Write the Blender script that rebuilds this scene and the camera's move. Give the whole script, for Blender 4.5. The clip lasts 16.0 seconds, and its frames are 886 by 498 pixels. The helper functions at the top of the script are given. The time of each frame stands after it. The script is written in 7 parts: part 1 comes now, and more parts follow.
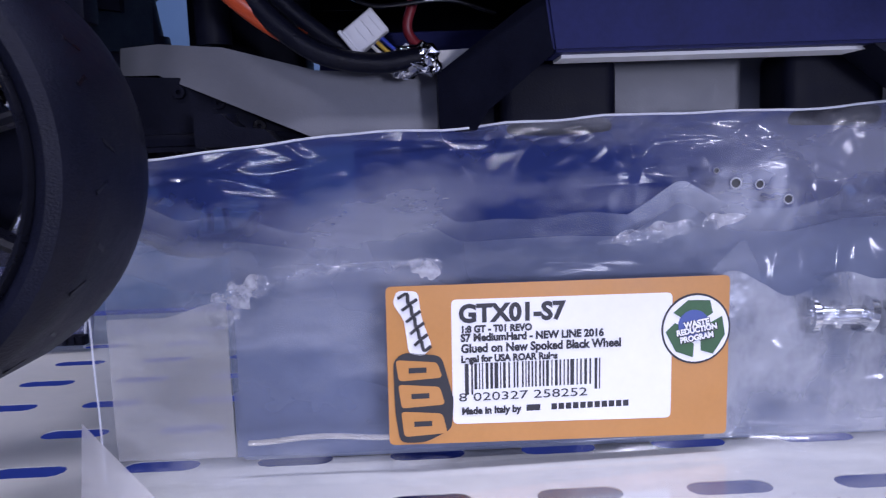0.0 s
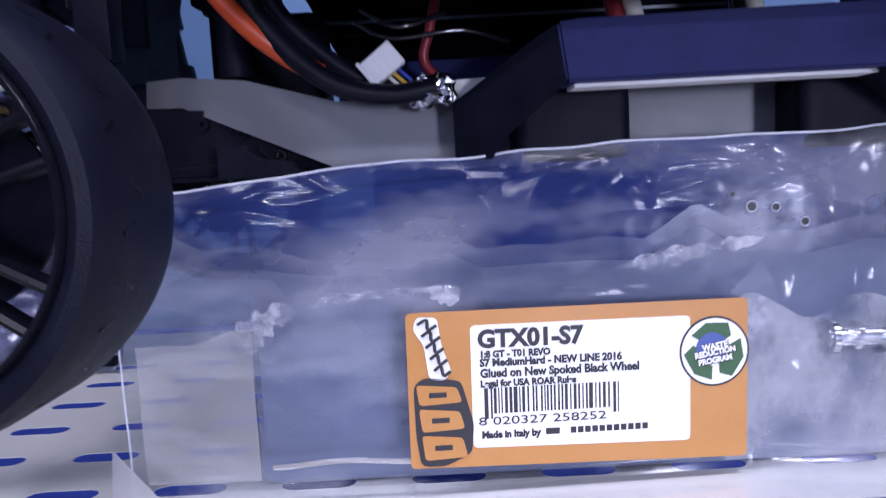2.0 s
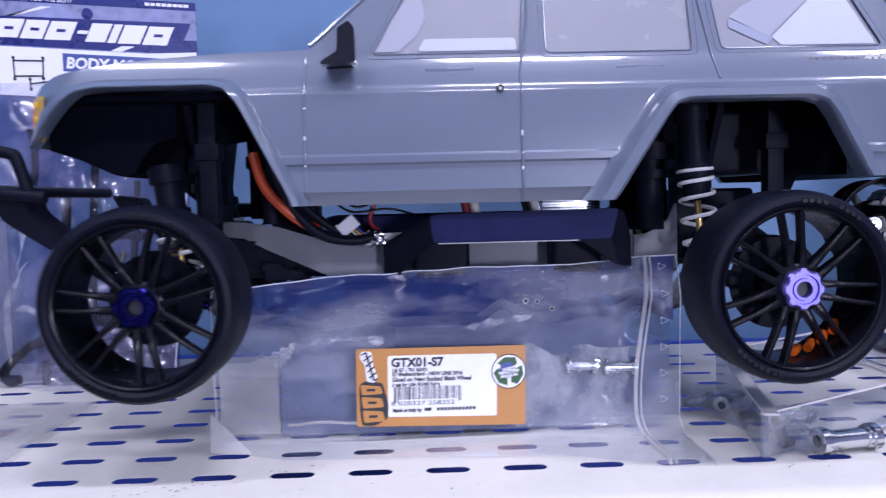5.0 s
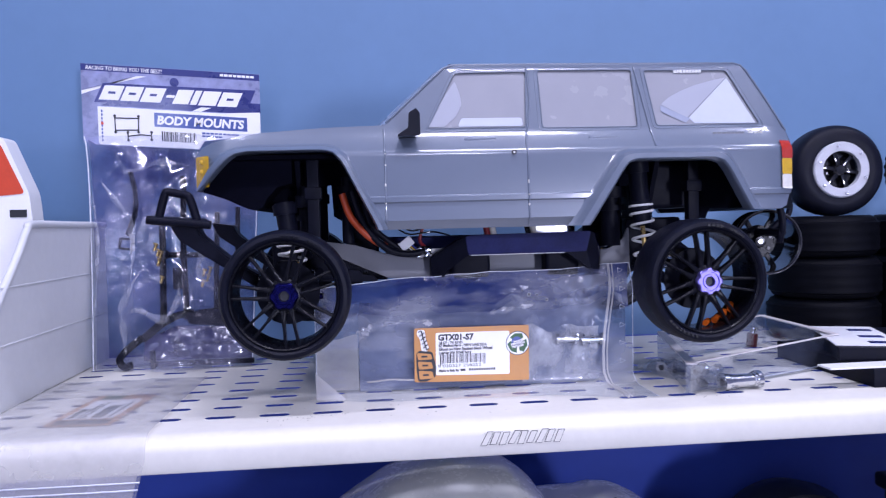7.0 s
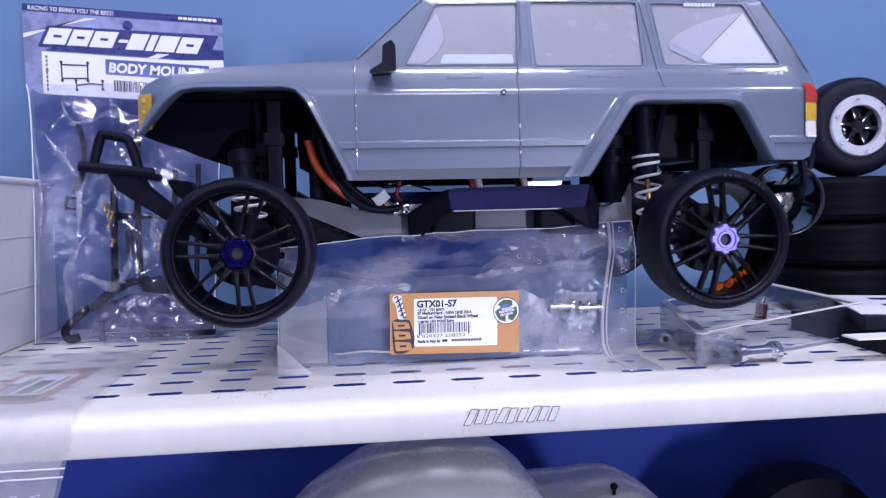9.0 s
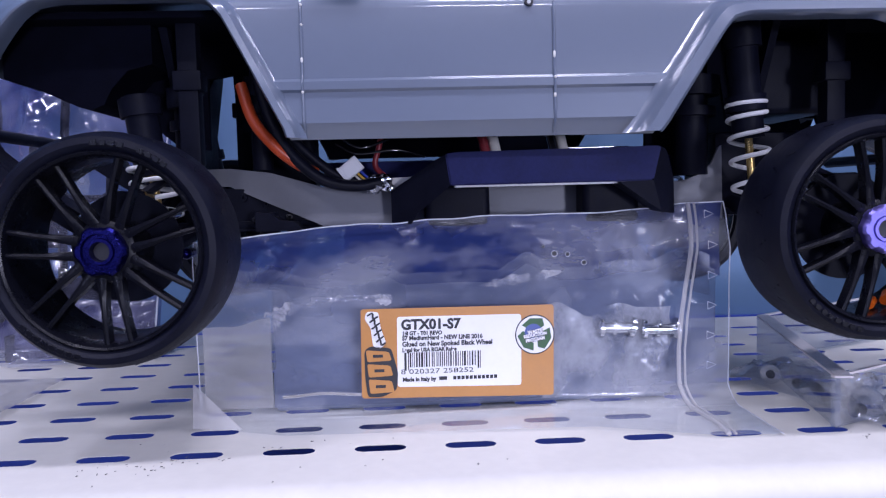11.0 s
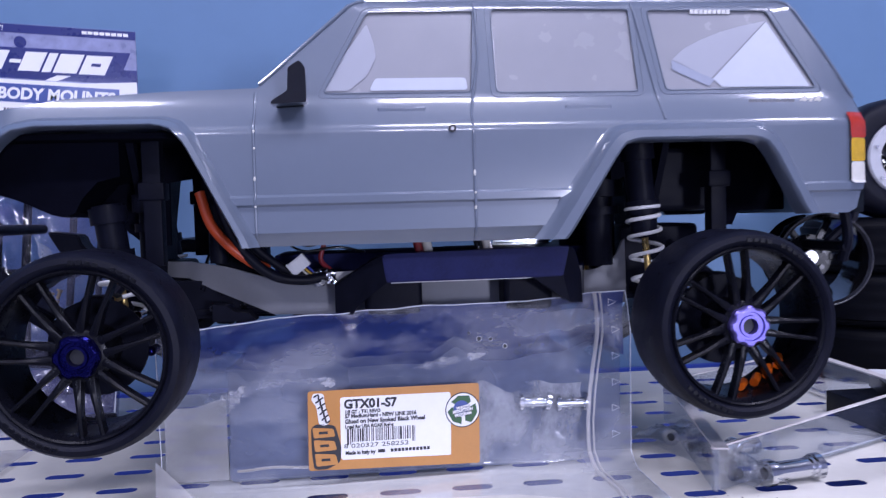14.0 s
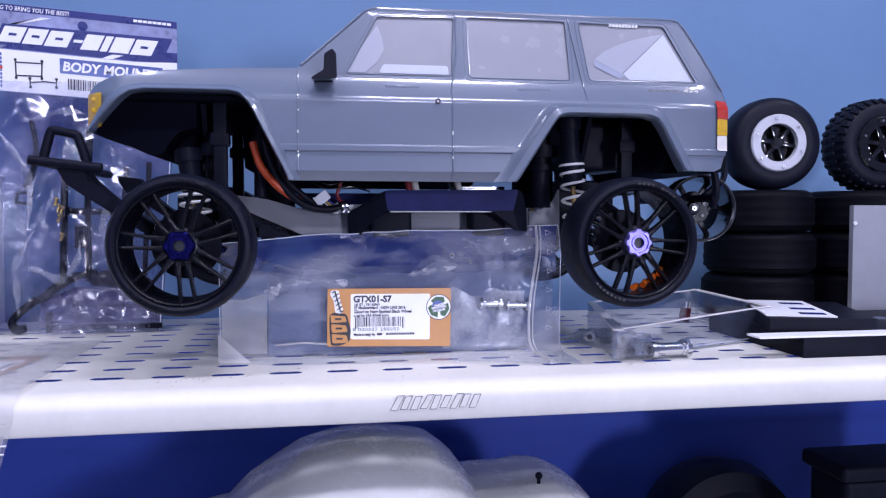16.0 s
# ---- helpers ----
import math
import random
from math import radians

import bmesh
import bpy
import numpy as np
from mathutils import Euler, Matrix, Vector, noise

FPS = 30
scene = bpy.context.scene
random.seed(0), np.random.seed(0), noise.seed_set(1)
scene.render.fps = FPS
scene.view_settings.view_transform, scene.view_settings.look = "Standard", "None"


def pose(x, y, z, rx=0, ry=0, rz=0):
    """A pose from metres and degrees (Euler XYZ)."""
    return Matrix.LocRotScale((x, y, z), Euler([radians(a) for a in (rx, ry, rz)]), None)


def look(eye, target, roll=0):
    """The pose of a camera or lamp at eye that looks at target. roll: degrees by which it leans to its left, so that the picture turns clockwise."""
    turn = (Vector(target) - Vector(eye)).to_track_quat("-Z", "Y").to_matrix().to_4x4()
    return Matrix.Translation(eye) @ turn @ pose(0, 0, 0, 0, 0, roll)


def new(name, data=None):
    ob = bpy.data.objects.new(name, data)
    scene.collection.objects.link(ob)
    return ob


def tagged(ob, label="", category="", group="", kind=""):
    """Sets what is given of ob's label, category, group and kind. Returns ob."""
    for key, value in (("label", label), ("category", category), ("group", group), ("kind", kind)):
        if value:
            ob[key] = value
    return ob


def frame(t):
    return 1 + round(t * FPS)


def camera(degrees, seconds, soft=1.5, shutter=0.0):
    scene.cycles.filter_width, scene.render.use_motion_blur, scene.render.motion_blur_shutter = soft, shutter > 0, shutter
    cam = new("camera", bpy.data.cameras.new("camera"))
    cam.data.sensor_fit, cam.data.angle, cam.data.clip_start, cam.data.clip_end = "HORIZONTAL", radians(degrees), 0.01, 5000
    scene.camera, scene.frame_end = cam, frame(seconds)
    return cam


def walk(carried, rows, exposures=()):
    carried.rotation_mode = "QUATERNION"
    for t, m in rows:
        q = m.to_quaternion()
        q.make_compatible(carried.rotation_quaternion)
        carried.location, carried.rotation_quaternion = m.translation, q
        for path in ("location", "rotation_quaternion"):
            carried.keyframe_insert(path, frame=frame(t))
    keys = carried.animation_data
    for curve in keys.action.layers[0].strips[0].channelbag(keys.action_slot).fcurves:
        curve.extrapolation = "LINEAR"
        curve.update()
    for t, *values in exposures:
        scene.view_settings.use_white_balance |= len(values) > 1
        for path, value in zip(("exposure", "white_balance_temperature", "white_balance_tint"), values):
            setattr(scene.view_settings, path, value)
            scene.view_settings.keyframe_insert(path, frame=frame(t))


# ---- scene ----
cam = camera(60.4, 16.0, soft=1.2, shutter=0.5)
PATH = [
    (0, (0.0006, -0.1585, 0.0901), (0.0288, 0.8336, -0.0323), -2.00),
    (0.5, (0.0046, -0.1533, 0.0882), (0.0396, 0.8390, -0.0301), -2.61),
    (1, (0.0025, -0.1513, 0.0915), (0.0257, 0.8412, -0.0291), -2.84),
    (1.5, (-0.0011, -0.1523, 0.0917), (0.0154, 0.8406, -0.0262), -2.49),
    (2, (0.0025, -0.1616, 0.0954), (-0.0007, 0.8324, -0.0139), -2.97),
    (2.5, (0.0331, -0.2324, 0.1104), (-0.0364, 0.7646, 0.0767), -2.58),
    (3, (0.0470, -0.2865, 0.1178), (0.0205, 0.7122, 0.0766), -1.70),
    (3.5, (0.0821, -0.3394, 0.1126), (0.0878, 0.6583, 0.0449), -1.45),
    (4, (0.0917, -0.3694, 0.1331), (0.1126, 0.6281, 0.0650), -2.06),
    (4.5, (0.0582, -0.3726, 0.1263), (0.0691, 0.6260, 0.0739), -1.61),
    (5, (0.0288, -0.3843, 0.1402), (0.0582, 0.6130, 0.0730), -1.38),
    (5.2, (0.0117, -0.4109, 0.1342), (0.0363, 0.5874, 0.0818), -2.02),
    (7.3, (-0.0487, -0.5860, 0.1415), (0.0631, 0.4072, 0.1091), -0.87),
    (7.5, (-0.0506, -0.5791, 0.1335), (0.0658, 0.4136, 0.0994), -0.42),
    (8, (-0.0489, -0.5680, 0.1264), (0.0708, 0.4239, 0.0841), -0.55),
    (8.5, (-0.0450, -0.5498, 0.1203), (0.0754, 0.4418, 0.0739), -1.25),
    (9, (-0.0322, -0.5102, 0.1189), (0.0795, 0.4819, 0.0616), -1.34),
    (9.2, (-0.0277, -0.4840, 0.1188), (0.0767, 0.5085, 0.0558), -1.32),
    (11.3, (0.0159, -0.3209, 0.1096), (0.0609, 0.6757, 0.0401), -1.55),
    (11.5, (0.0083, -0.3182, 0.1110), (0.0544, 0.6783, 0.0412), -1.69),
    (12, (-0.0108, -0.3231, 0.1055), (0.0120, 0.6740, 0.0327), -1.61),
    (12.5, (-0.0078, -0.3336, 0.1038), (0.0022, 0.6629, 0.0218), -1.87),
    (13, (0.0072, -0.3430, 0.1153), (0.0339, 0.6523, 0.0226), -2.56),
    (13.5, (0.0131, -0.3561, 0.1420), (0.0852, 0.6374, 0.0533), -1.65),
    (14, (0.0225, -0.3812, 0.1510), (0.1302, 0.6120, 0.1076), -1.66),
    (14.5, (0.0187, -0.4148, 0.1423), (0.1431, 0.5769, 0.1104), -1.54),
    (15, (0.0028, -0.4694, 0.1335), (0.1469, 0.5199, 0.1098), -1.50),
    (15.5, (-0.0208, -0.5377, 0.1174), (0.1396, 0.4487, 0.0829), -1.00),
    (16, (-0.0155, -0.5474, 0.1123), (0.1444, 0.4387, 0.0670), -0.04),
]
walk(cam, [(t, look(eye, target, roll)) for t, eye, target, roll in PATH], exposures=[(0, 0.50), (1.0, 0.60), (2.0, 0.75), (3.0, 0.92), (3.5, 0.60), (4.2, 0.52), (5.2, 0.58), (7.4, 0.60), (9, 0.55), (11.5, 0.46), (12.5, 0.47), (13.5, 0.45), (14, 0.47), (15, 0.51), (16, 0.53)])

# ---------------------------------------------------------------- light
world = bpy.data.worlds.new("World")
scene.world = world
world.use_nodes = True
world.node_tree.nodes["Background"].inputs[0].default_value = (0.55, 0.65, 1.0, 1)
world.node_tree.nodes["Background"].inputs[1].default_value = 0.05
scene.view_settings.exposure = 0.5


def area_lamp(name, where, target, sx, sy, watts, colour):
    d = bpy.data.lights.new(name, "AREA")
    d.shape, d.size, d.size_y, d.energy, d.color = "RECTANGLE", sx, sy, watts, colour
    ob = new(name, d)
    ob.matrix_world = look(where, target)
    return ob


COOL, DAY = (0.76, 0.75, 1.0), (0.57, 0.62, 1.0)
for lx, ly, w in ((-0.65, -0.50, 9.5), (0.30, -0.50, 9), (1.25, -0.50, 9), (-0.65, -1.90, 11), (0.30, -1.90, 13), (1.25, -1.90, 13)):
    area_lamp("ceiling_light", (lx, ly, 1.56), (lx, ly, 0), 0.42, 0.16, w, COOL)

# daylight through the two shop windows across the room
area_lamp("window_daylight", (1.10, -2.955, 0.06), (0.05, 0.3, 0.2), 0.32, 0.40, 33, (0.70, 0.72, 1.0))
area_lamp("window_daylight", (-1.15, -2.955, 0.55), (0.1, 0.2, 0.1), 0.50, 0.60, 9, DAY)

# ---------------------------------------------------------------- materials
def ramp(nt, src, stops):
    r = nt.nodes.new("ShaderNodeValToRGB")
    while len(r.color_ramp.elements) < len(stops):
        r.color_ramp.elements.new(0.5)
    for e, (p, c) in zip(r.color_ramp.elements, stops):
        e.position, e.color = p, (*c, 1) if len(c) == 3 else c
    nt.links.new(src, r.inputs[0])
    return r.outputs[0]


def noise_node(nt, scale, detail=4.0, rough=0.55, stretch=None):
    co = nt.nodes.new("ShaderNodeTexCoord")
    src = co.outputs["Object"]
    if stretch:
        mp = nt.nodes.new("ShaderNodeMapping")
        mp.inputs["Scale"].default_value = stretch
        nt.links.new(src, mp.inputs[0])
        src = mp.outputs[0]
    n = nt.nodes.new("ShaderNodeTexNoise")
    n.inputs["Scale"].default_value, n.inputs["Detail"].default_value, n.inputs["Roughness"].default_value = scale, detail, rough
    nt.links.new(src, n.inputs["Vector"])
    return n.outputs["Fac"]


def material(name, colour, rough=0.5, metal=0.0, vary=0.12, scale=60, coat=0.0, bump=0.0, bump_scale=400, rvary=0.1, stretch=None, spec=0.5, coat_rough=0.06):
    """A surface with two scales of variation in colour, and in its gloss and fine relief."""
    m = bpy.data.materials.new(name)
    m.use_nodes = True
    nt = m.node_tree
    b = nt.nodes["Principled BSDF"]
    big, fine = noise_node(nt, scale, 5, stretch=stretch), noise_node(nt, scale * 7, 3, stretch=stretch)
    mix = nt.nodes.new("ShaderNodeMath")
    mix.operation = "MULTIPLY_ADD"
    mix.inputs[1].default_value = 0.4
    nt.links.new(fine, mix.inputs[0])
    half = nt.nodes.new("ShaderNodeMath")
    half.operation = "MULTIPLY"
    half.inputs[1].default_value = 0.6
    nt.links.new(big, half.inputs[0])
    nt.links.new(half.outputs[0], mix.inputs[2])
    lo = tuple(max(0, c * (1 - vary)) for c in colour)
    hi = tuple(min(1, c * (1 + vary)) for c in colour)
    nt.links.new(ramp(nt, mix.outputs[0], [(0.3, lo), (0.7, hi)]), b.inputs["Base Color"])
    rr = nt.nodes.new("ShaderNodeMapRange")
    rr.inputs["From Min"].default_value, rr.inputs["From Max"].default_value = 0.3, 0.7
    rr.inputs["To Min"].default_value, rr.inputs["To Max"].default_value = max(0.02, rough - rvary), min(1, rough + rvary)
    nt.links.new(mix.outputs[0], rr.inputs[0])
    nt.links.new(rr.outputs[0], b.inputs["Roughness"])
    b.inputs["Metallic"].default_value = metal
    b.inputs["Coat Weight"].default_value = coat
    b.inputs["Coat Roughness"].default_value = coat_rough
    b.inputs["Specular IOR Level"].default_value = spec
    if bump:
        bp = nt.nodes.new("ShaderNodeBump")
        bp.inputs["Strength"].default_value, bp.inputs["Distance"].default_value = bump, 0.0006
        nt.links.new(noise_node(nt, bump_scale, 4), bp.inputs["Height"])
        nt.links.new(bp.outputs[0], b.inputs["Normal"])
    return m


def film(name, clear, haze, gloss_rough, haze_colour=(0.75, 0.78, 0.85), gloss=0.10, bump_scale=60, bump=0.5, patch=0.5, patch_scale=14, edge=0.10, stretch=None, patch_stretch=None, sharp=0.0):
    """Clear plastic: mostly see-through, a little milky in patches, with sharp gleams."""
    m = bpy.data.materials.new(name)
    m.use_nodes = True
    nt = m.node_tree
    for n in list(nt.nodes):
        nt.nodes.remove(n)
    out = nt.nodes.new("ShaderNodeOutputMaterial")
    tr = nt.nodes.new("ShaderNodeBsdfTransparent")
    tr.inputs[0].default_value = (*clear, 1)
    di = nt.nodes.new("ShaderNodeBsdfDiffuse")
    di.inputs[0].default_value = (*haze_colour, 1)
    tl = nt.nodes.new("ShaderNodeBsdfTranslucent")
    tl.inputs[0].default_value = (*haze_colour, 1)
    dm = nt.nodes.new("ShaderNodeMixShader")
    dm.inputs[0].default_value = 0.35
    nt.links.new(di.outputs[0], dm.inputs[1])
    nt.links.new(tl.outputs[0], dm.inputs[2])
    gl = nt.nodes.new("ShaderNodeBsdfGlossy")
    gl.inputs["Roughness"].default_value = gloss_rough
    bp = nt.nodes.new("ShaderNodeBump")
    bp.inputs["Strength"].default_value, bp.inputs["Distance"].default_value = bump, 0.004
    nt.links.new(noise_node(nt, bump_scale, 3, 0.5, stretch), bp.inputs["Height"])
    nt.links.new(bp.outputs[0], gl.inputs["Normal"])
    h = nt.nodes.new("ShaderNodeMapRange")
    h.inputs["From Min"].default_value, h.inputs["From Max"].default_value = 0.35 + sharp, 0.7 - sharp
    h.inputs["To Min"].default_value, h.inputs["To Max"].default_value = haze * (1 - patch), haze * (1 + patch)
    nt.links.new(noise_node(nt, patch_scale, 5, 0.6, patch_stretch), h.inputs[0])
    m1 = nt.nodes.new("ShaderNodeMixShader")
    nt.links.new(h.outputs[0], m1.inputs[0])
    nt.links.new(tr.outputs[0], m1.inputs[1])
    nt.links.new(dm.outputs[0], m1.inputs[2])
    fr = nt.nodes.new("ShaderNodeLayerWeight")
    fr.inputs[0].default_value = edge
    nt.links.new(bp.outputs[0], fr.inputs["Normal"])
    add = nt.nodes.new("ShaderNodeMath")
    add.operation = "MULTIPLY_ADD"
    add.inputs[1].default_value, add.inputs[2].default_value = 1.0, gloss - 0.02
    nt.links.new(fr.outputs["Facing"], add.inputs[0])
    m2 = nt.nodes.new("ShaderNodeMixShader")
    nt.links.new(add.outputs[0], m2.inputs[0])
    nt.links.new(m1.outputs[0], m2.inputs[1])
    nt.links.new(gl.outputs[0], m2.inputs[2])
    nt.links.new(m2.outputs[0], out.inputs[0])
    return m


M = {
    "wall": material("blue_wall_paint", (0.125, 0.220, 0.366), 0.45, vary=0.05, scale=6, bump=0.15, bump_scale=900, spec=0.3),
    "deep_blue": material("shaded_wall_blue", (0.030, 0.062, 0.330), 0.5, vary=0.08, scale=7, spec=0.2),
    "room": material("off_white_paint", (0.24, 0.26, 0.36), 0.8, vary=0.06, scale=3),
    "lino": material("grey_lino", (0.16, 0.16, 0.17), 0.5, vary=0.15, scale=8),
    "deck": material("white_powder_coat", (0.73, 0.710, 0.645), 0.54, vary=0.06, scale=22, bump=0.06, bump_scale=1200, coat=0.0, spec=0.3),
    "paint": material("grey_body_paint", (0.116, 0.143, 0.192), 0.34, vary=0.02, scale=25, coat=1.0, rvary=0.012, coat_rough=0.10),
    "window": material("frosted_window_film", (0.270, 0.275, 0.305), 0.26, vary=0.04, scale=9, coat=0.8, rvary=0.04, coat_rough=0.15),
    "black": material("black_plastic", (0.0055, 0.0062, 0.0130), 0.45, vary=0.3, scale=120, bump=0.15, bump_scale=2500, spec=0.08),
    "well": material("shade_black", (0.0038, 0.0042, 0.0095), 0.8, vary=0.3, scale=90, spec=0.03),
    "mid_pane": material("mid_tone_pane_film", (0.32, 0.335, 0.385), 0.3, vary=0.02, scale=6, coat=0.3, rvary=0.01),
    "rubber": material("black_rubber", (0.0052, 0.0060, 0.0130), 0.42, vary=0.35, scale=90, bump=0.3, bump_scale=1800, spec=0.14),
    "rim_grey": material("dark_grey_rim_step", (0.05, 0.05, 0.06), 0.3, vary=0.2, scale=150),
    "rim": material("satin_black_rim", (0.0036, 0.0039, 0.0070), 0.3, vary=0.2, scale=150, coat=0.0, spec=0.17),
    "gloss_black": material("glossy_black", (0.006, 0.006, 0.008), 0.12, vary=0.2, scale=100, coat=0.6),
    "blue_metal": material("blue_anodised", (0.006, 0.006, 0.085), 0.30, metal=0.9, vary=0.2, scale=200),
    "chrome": material("polished_steel", (0.72, 0.73, 0.75), 0.16, metal=1.0, vary=0.1, scale=120),
    "white": material("white_plastic", (0.72, 0.72, 0.72), 0.4, vary=0.05, scale=40),
    "bin": material("white_bin_plastic", (0.62, 0.63, 0.64), 0.45, vary=0.06, scale=18, bump=0.1, bump_scale=300),
    "grey": material("grey_plastic", (0.165, 0.170, 0.188), 0.45, vary=0.06, scale=50, bump=0.1, bump_scale=1500),
    "standgrey": material("pale_grey_card", (0.26, 0.29, 0.37), 0.6, vary=0.1, scale=30),
    "orange": material("orange_print", (0.50, 0.225, 0.055), 0.38, vary=0.06, scale=90, coat=0.4),
    "paper": material("white_label_paper", (0.82, 0.82, 0.82), 0.5, vary=0.03, scale=60),
    "ink": material("black_ink", (0.02, 0.02, 0.025), 0.5, vary=0.2, scale=90),
    "green": material("green_print", (0.03, 0.10, 0.035), 0.45, vary=0.15, scale=200),
    "wire_orange": material("orange_wire", (0.46, 0.06, 0.015), 0.4, vary=0.12, scale=150),
    "wire_red": material("red_wire", (0.22, 0.018, 0.025), 0.4, vary=0.1, scale=150),
    "dark_red": material("dark_red_plastic", (0.085, 0.010, 0.016), 0.4, vary=0.15, scale=150),
    "wire_yellow": material("yellow_wire", (0.6, 0.38, 0.04), 0.4, vary=0.1, scale=150),
    "wire_blue": material("blue_wire", (0.03, 0.06, 0.4), 0.4, vary=0.1, scale=150),
    "amber": material("amber_lens", (0.60, 0.36, 0.02), 0.18, vary=0.2, scale=180, coat=0.8, bump=0.4, bump_scale=400),
    "redlens": material("red_lens", (0.42, 0.035, 0.02), 0.2, vary=0.25, scale=180, coat=0.8, bump=0.3, bump_scale=400),
    "whitelens": material("white_lens", (0.70, 0.68, 0.62), 0.2, vary=0.1, scale=150, coat=0.8),
    "caliper": material("orange_caliper", (0.75, 0.14, 0.01), 0.35, vary=0.1, scale=150),
    "print_blue": material("blue_card_print", (0.016, 0.024, 0.15), 0.3, vary=0.1, scale=30, coat=0.4),
    "print_grey": material("silver_card_print", (0.24, 0.26, 0.42), 0.3, vary=0.5, scale=14, coat=0.4),
    "print_mid": material("mid_blue_card_print", (0.05, 0.085, 0.28), 0.35, vary=0.05, scale=60, coat=0.3),
    "shell": material("white_body_shell", (0.74, 0.74, 0.70), 0.25, vary=0.03, scale=30, coat=0.5),
    "gold": material("brass", (0.6, 0.42, 0.15), 0.3, metal=0.9, vary=0.1, scale=100),
    "bag": film("clear_bag_film", (0.93, 0.95, 0.98), 0.160, 0.10, haze_colour=(0.78, 0.80, 0.86), gloss=0.018, bump_scale=30, bump=0.10, patch=1.0, patch_scale=21, stretch=(0.45, 1, 1.7), patch_stretch=(0.6, 1, 1.4), sharp=0.09),
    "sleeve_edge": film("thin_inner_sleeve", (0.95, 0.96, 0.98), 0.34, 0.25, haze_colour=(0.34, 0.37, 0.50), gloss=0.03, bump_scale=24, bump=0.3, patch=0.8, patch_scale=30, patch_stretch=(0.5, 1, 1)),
    "bag_flat": film("milky_flat_film", (0.95, 0.95, 0.96), 0.35, 0.42, haze_colour=(0.76, 0.75, 0.74), gloss=0.04, bump_scale=30, bump=0.1, patch=0.35),
    "bag_side": film("warm_side_film", (0.95, 0.96, 0.98), 0.44, 0.2, haze_colour=(0.94, 0.88, 0.79), gloss=0.03, bump_scale=30, bump=0.2, patch=0.2),
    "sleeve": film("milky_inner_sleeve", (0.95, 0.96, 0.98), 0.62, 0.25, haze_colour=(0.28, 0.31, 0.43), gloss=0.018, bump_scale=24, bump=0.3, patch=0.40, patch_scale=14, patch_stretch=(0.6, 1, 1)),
    "bag_soft": film("soft_bag_film", (0.92, 0.94, 0.98), 0.14, 0.10, gloss=0.16, bump_scale=30, bump=0.8, patch=0.6),
    "bag_back": film("shade_blue_back_film", (0.95, 0.96, 0.98), 0.84, 0.15, haze_colour=(0.050, 0.075, 0.25), gloss=0.014, bump_scale=30, bump=0.3, patch=0.2),
    "pouch": film("crisp_pouch_film", (0.94, 0.95, 0.98), 0.135, 0.10, haze_colour=(0.62, 0.63, 0.86), gloss=0.042, bump_scale=40, bump=0.16, patch=1.0, patch_scale=12, sharp=0.08),
    "purple_film": material("violet_bag_film", (0.012, 0.012, 0.070), 0.30, vary=0.6, scale=60, coat=0.5, coat_rough=0.08),
    "zip": material("milky_plastic", (0.62, 0.64, 0.70), 0.3, vary=0.1, scale=150),
    "ring_white": material("pale_ring", (0.45, 0.46, 0.50), 0.4, vary=0.08, scale=90),
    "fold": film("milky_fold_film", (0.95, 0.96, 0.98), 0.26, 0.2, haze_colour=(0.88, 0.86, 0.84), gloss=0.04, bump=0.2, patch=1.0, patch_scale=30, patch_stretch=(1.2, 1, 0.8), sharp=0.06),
    "crease": film("crease_gleam_film", (0.95, 0.96, 0.98), 0.60, 0.12, haze_colour=(0.92, 0.88, 0.82), gloss=0.45, bump=0.1, patch=0.5),
    "pouch_fold": film("hazy_fold_highlight", (0.95, 0.96, 0.98), 0.26, 0.2, haze_colour=(0.78, 0.79, 0.84), gloss=0.05, bump=0.2, patch=1.0, patch_scale=34),
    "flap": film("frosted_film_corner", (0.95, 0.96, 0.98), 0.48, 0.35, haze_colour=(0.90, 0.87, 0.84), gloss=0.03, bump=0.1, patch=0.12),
    "film_sparkle": film("sparkle_haze_film", (0.95, 0.96, 0.98), 0.26, 0.16, haze_colour=(0.86, 0.86, 0.88), gloss=0.10, bump_scale=300, bump=0.5, patch=1.0, patch_scale=70, sharp=0.10),
    "pouch_back": film("dark_violet_pouch_back", (0.90, 0.92, 0.98), 0.50, 0.12, haze_colour=(0.080, 0.080, 0.26), gloss=0.03, bump=0.2, patch=0.7, patch_scale=11),
    "acrylic": film("clear_acrylic", (0.93, 0.95, 0.98), 0.05, 0.05, haze_colour=(0.45, 0.52, 0.75), gloss=0.12, bump=0.05, patch=0.4),
    "edge": material("frosted_acrylic_edge", (0.70, 0.66, 0.64), 0.4, vary=0.2, scale=120),
    "redprint": material("red_print", (0.6, 0.06, 0.02), 0.4, vary=0.08, scale=60),
    "nut_bright": material("purple_anodised", (0.22, 0.19, 0.56), 0.42, metal=0.9, vary=0.15, scale=200),
    "rail": material("dark_satin_rail", (0.0185, 0.0215, 0.076), 0.45, vary=0.2, scale=80, bump=0.1, bump_scale=1500, spec=0.04),
    "old_rubber": material("dull_tyre_rubber", (0.0024, 0.0027, 0.0050), 0.55, vary=0.3, scale=60, bump=0.3, bump_scale=900, spec=0.07),
    "grey_board": material("grey_board", (0.24, 0.25, 0.28), 0.5, vary=0.12, scale=10),
    "pale_pane": material("pale_pane_film", (0.44, 0.47, 0.54), 0.35, vary=0.04, scale=20, coat=0.3),
    "dust": material("dust_specks", (0.20, 0.19, 0.18), 0.9, vary=0.3, scale=300),
}


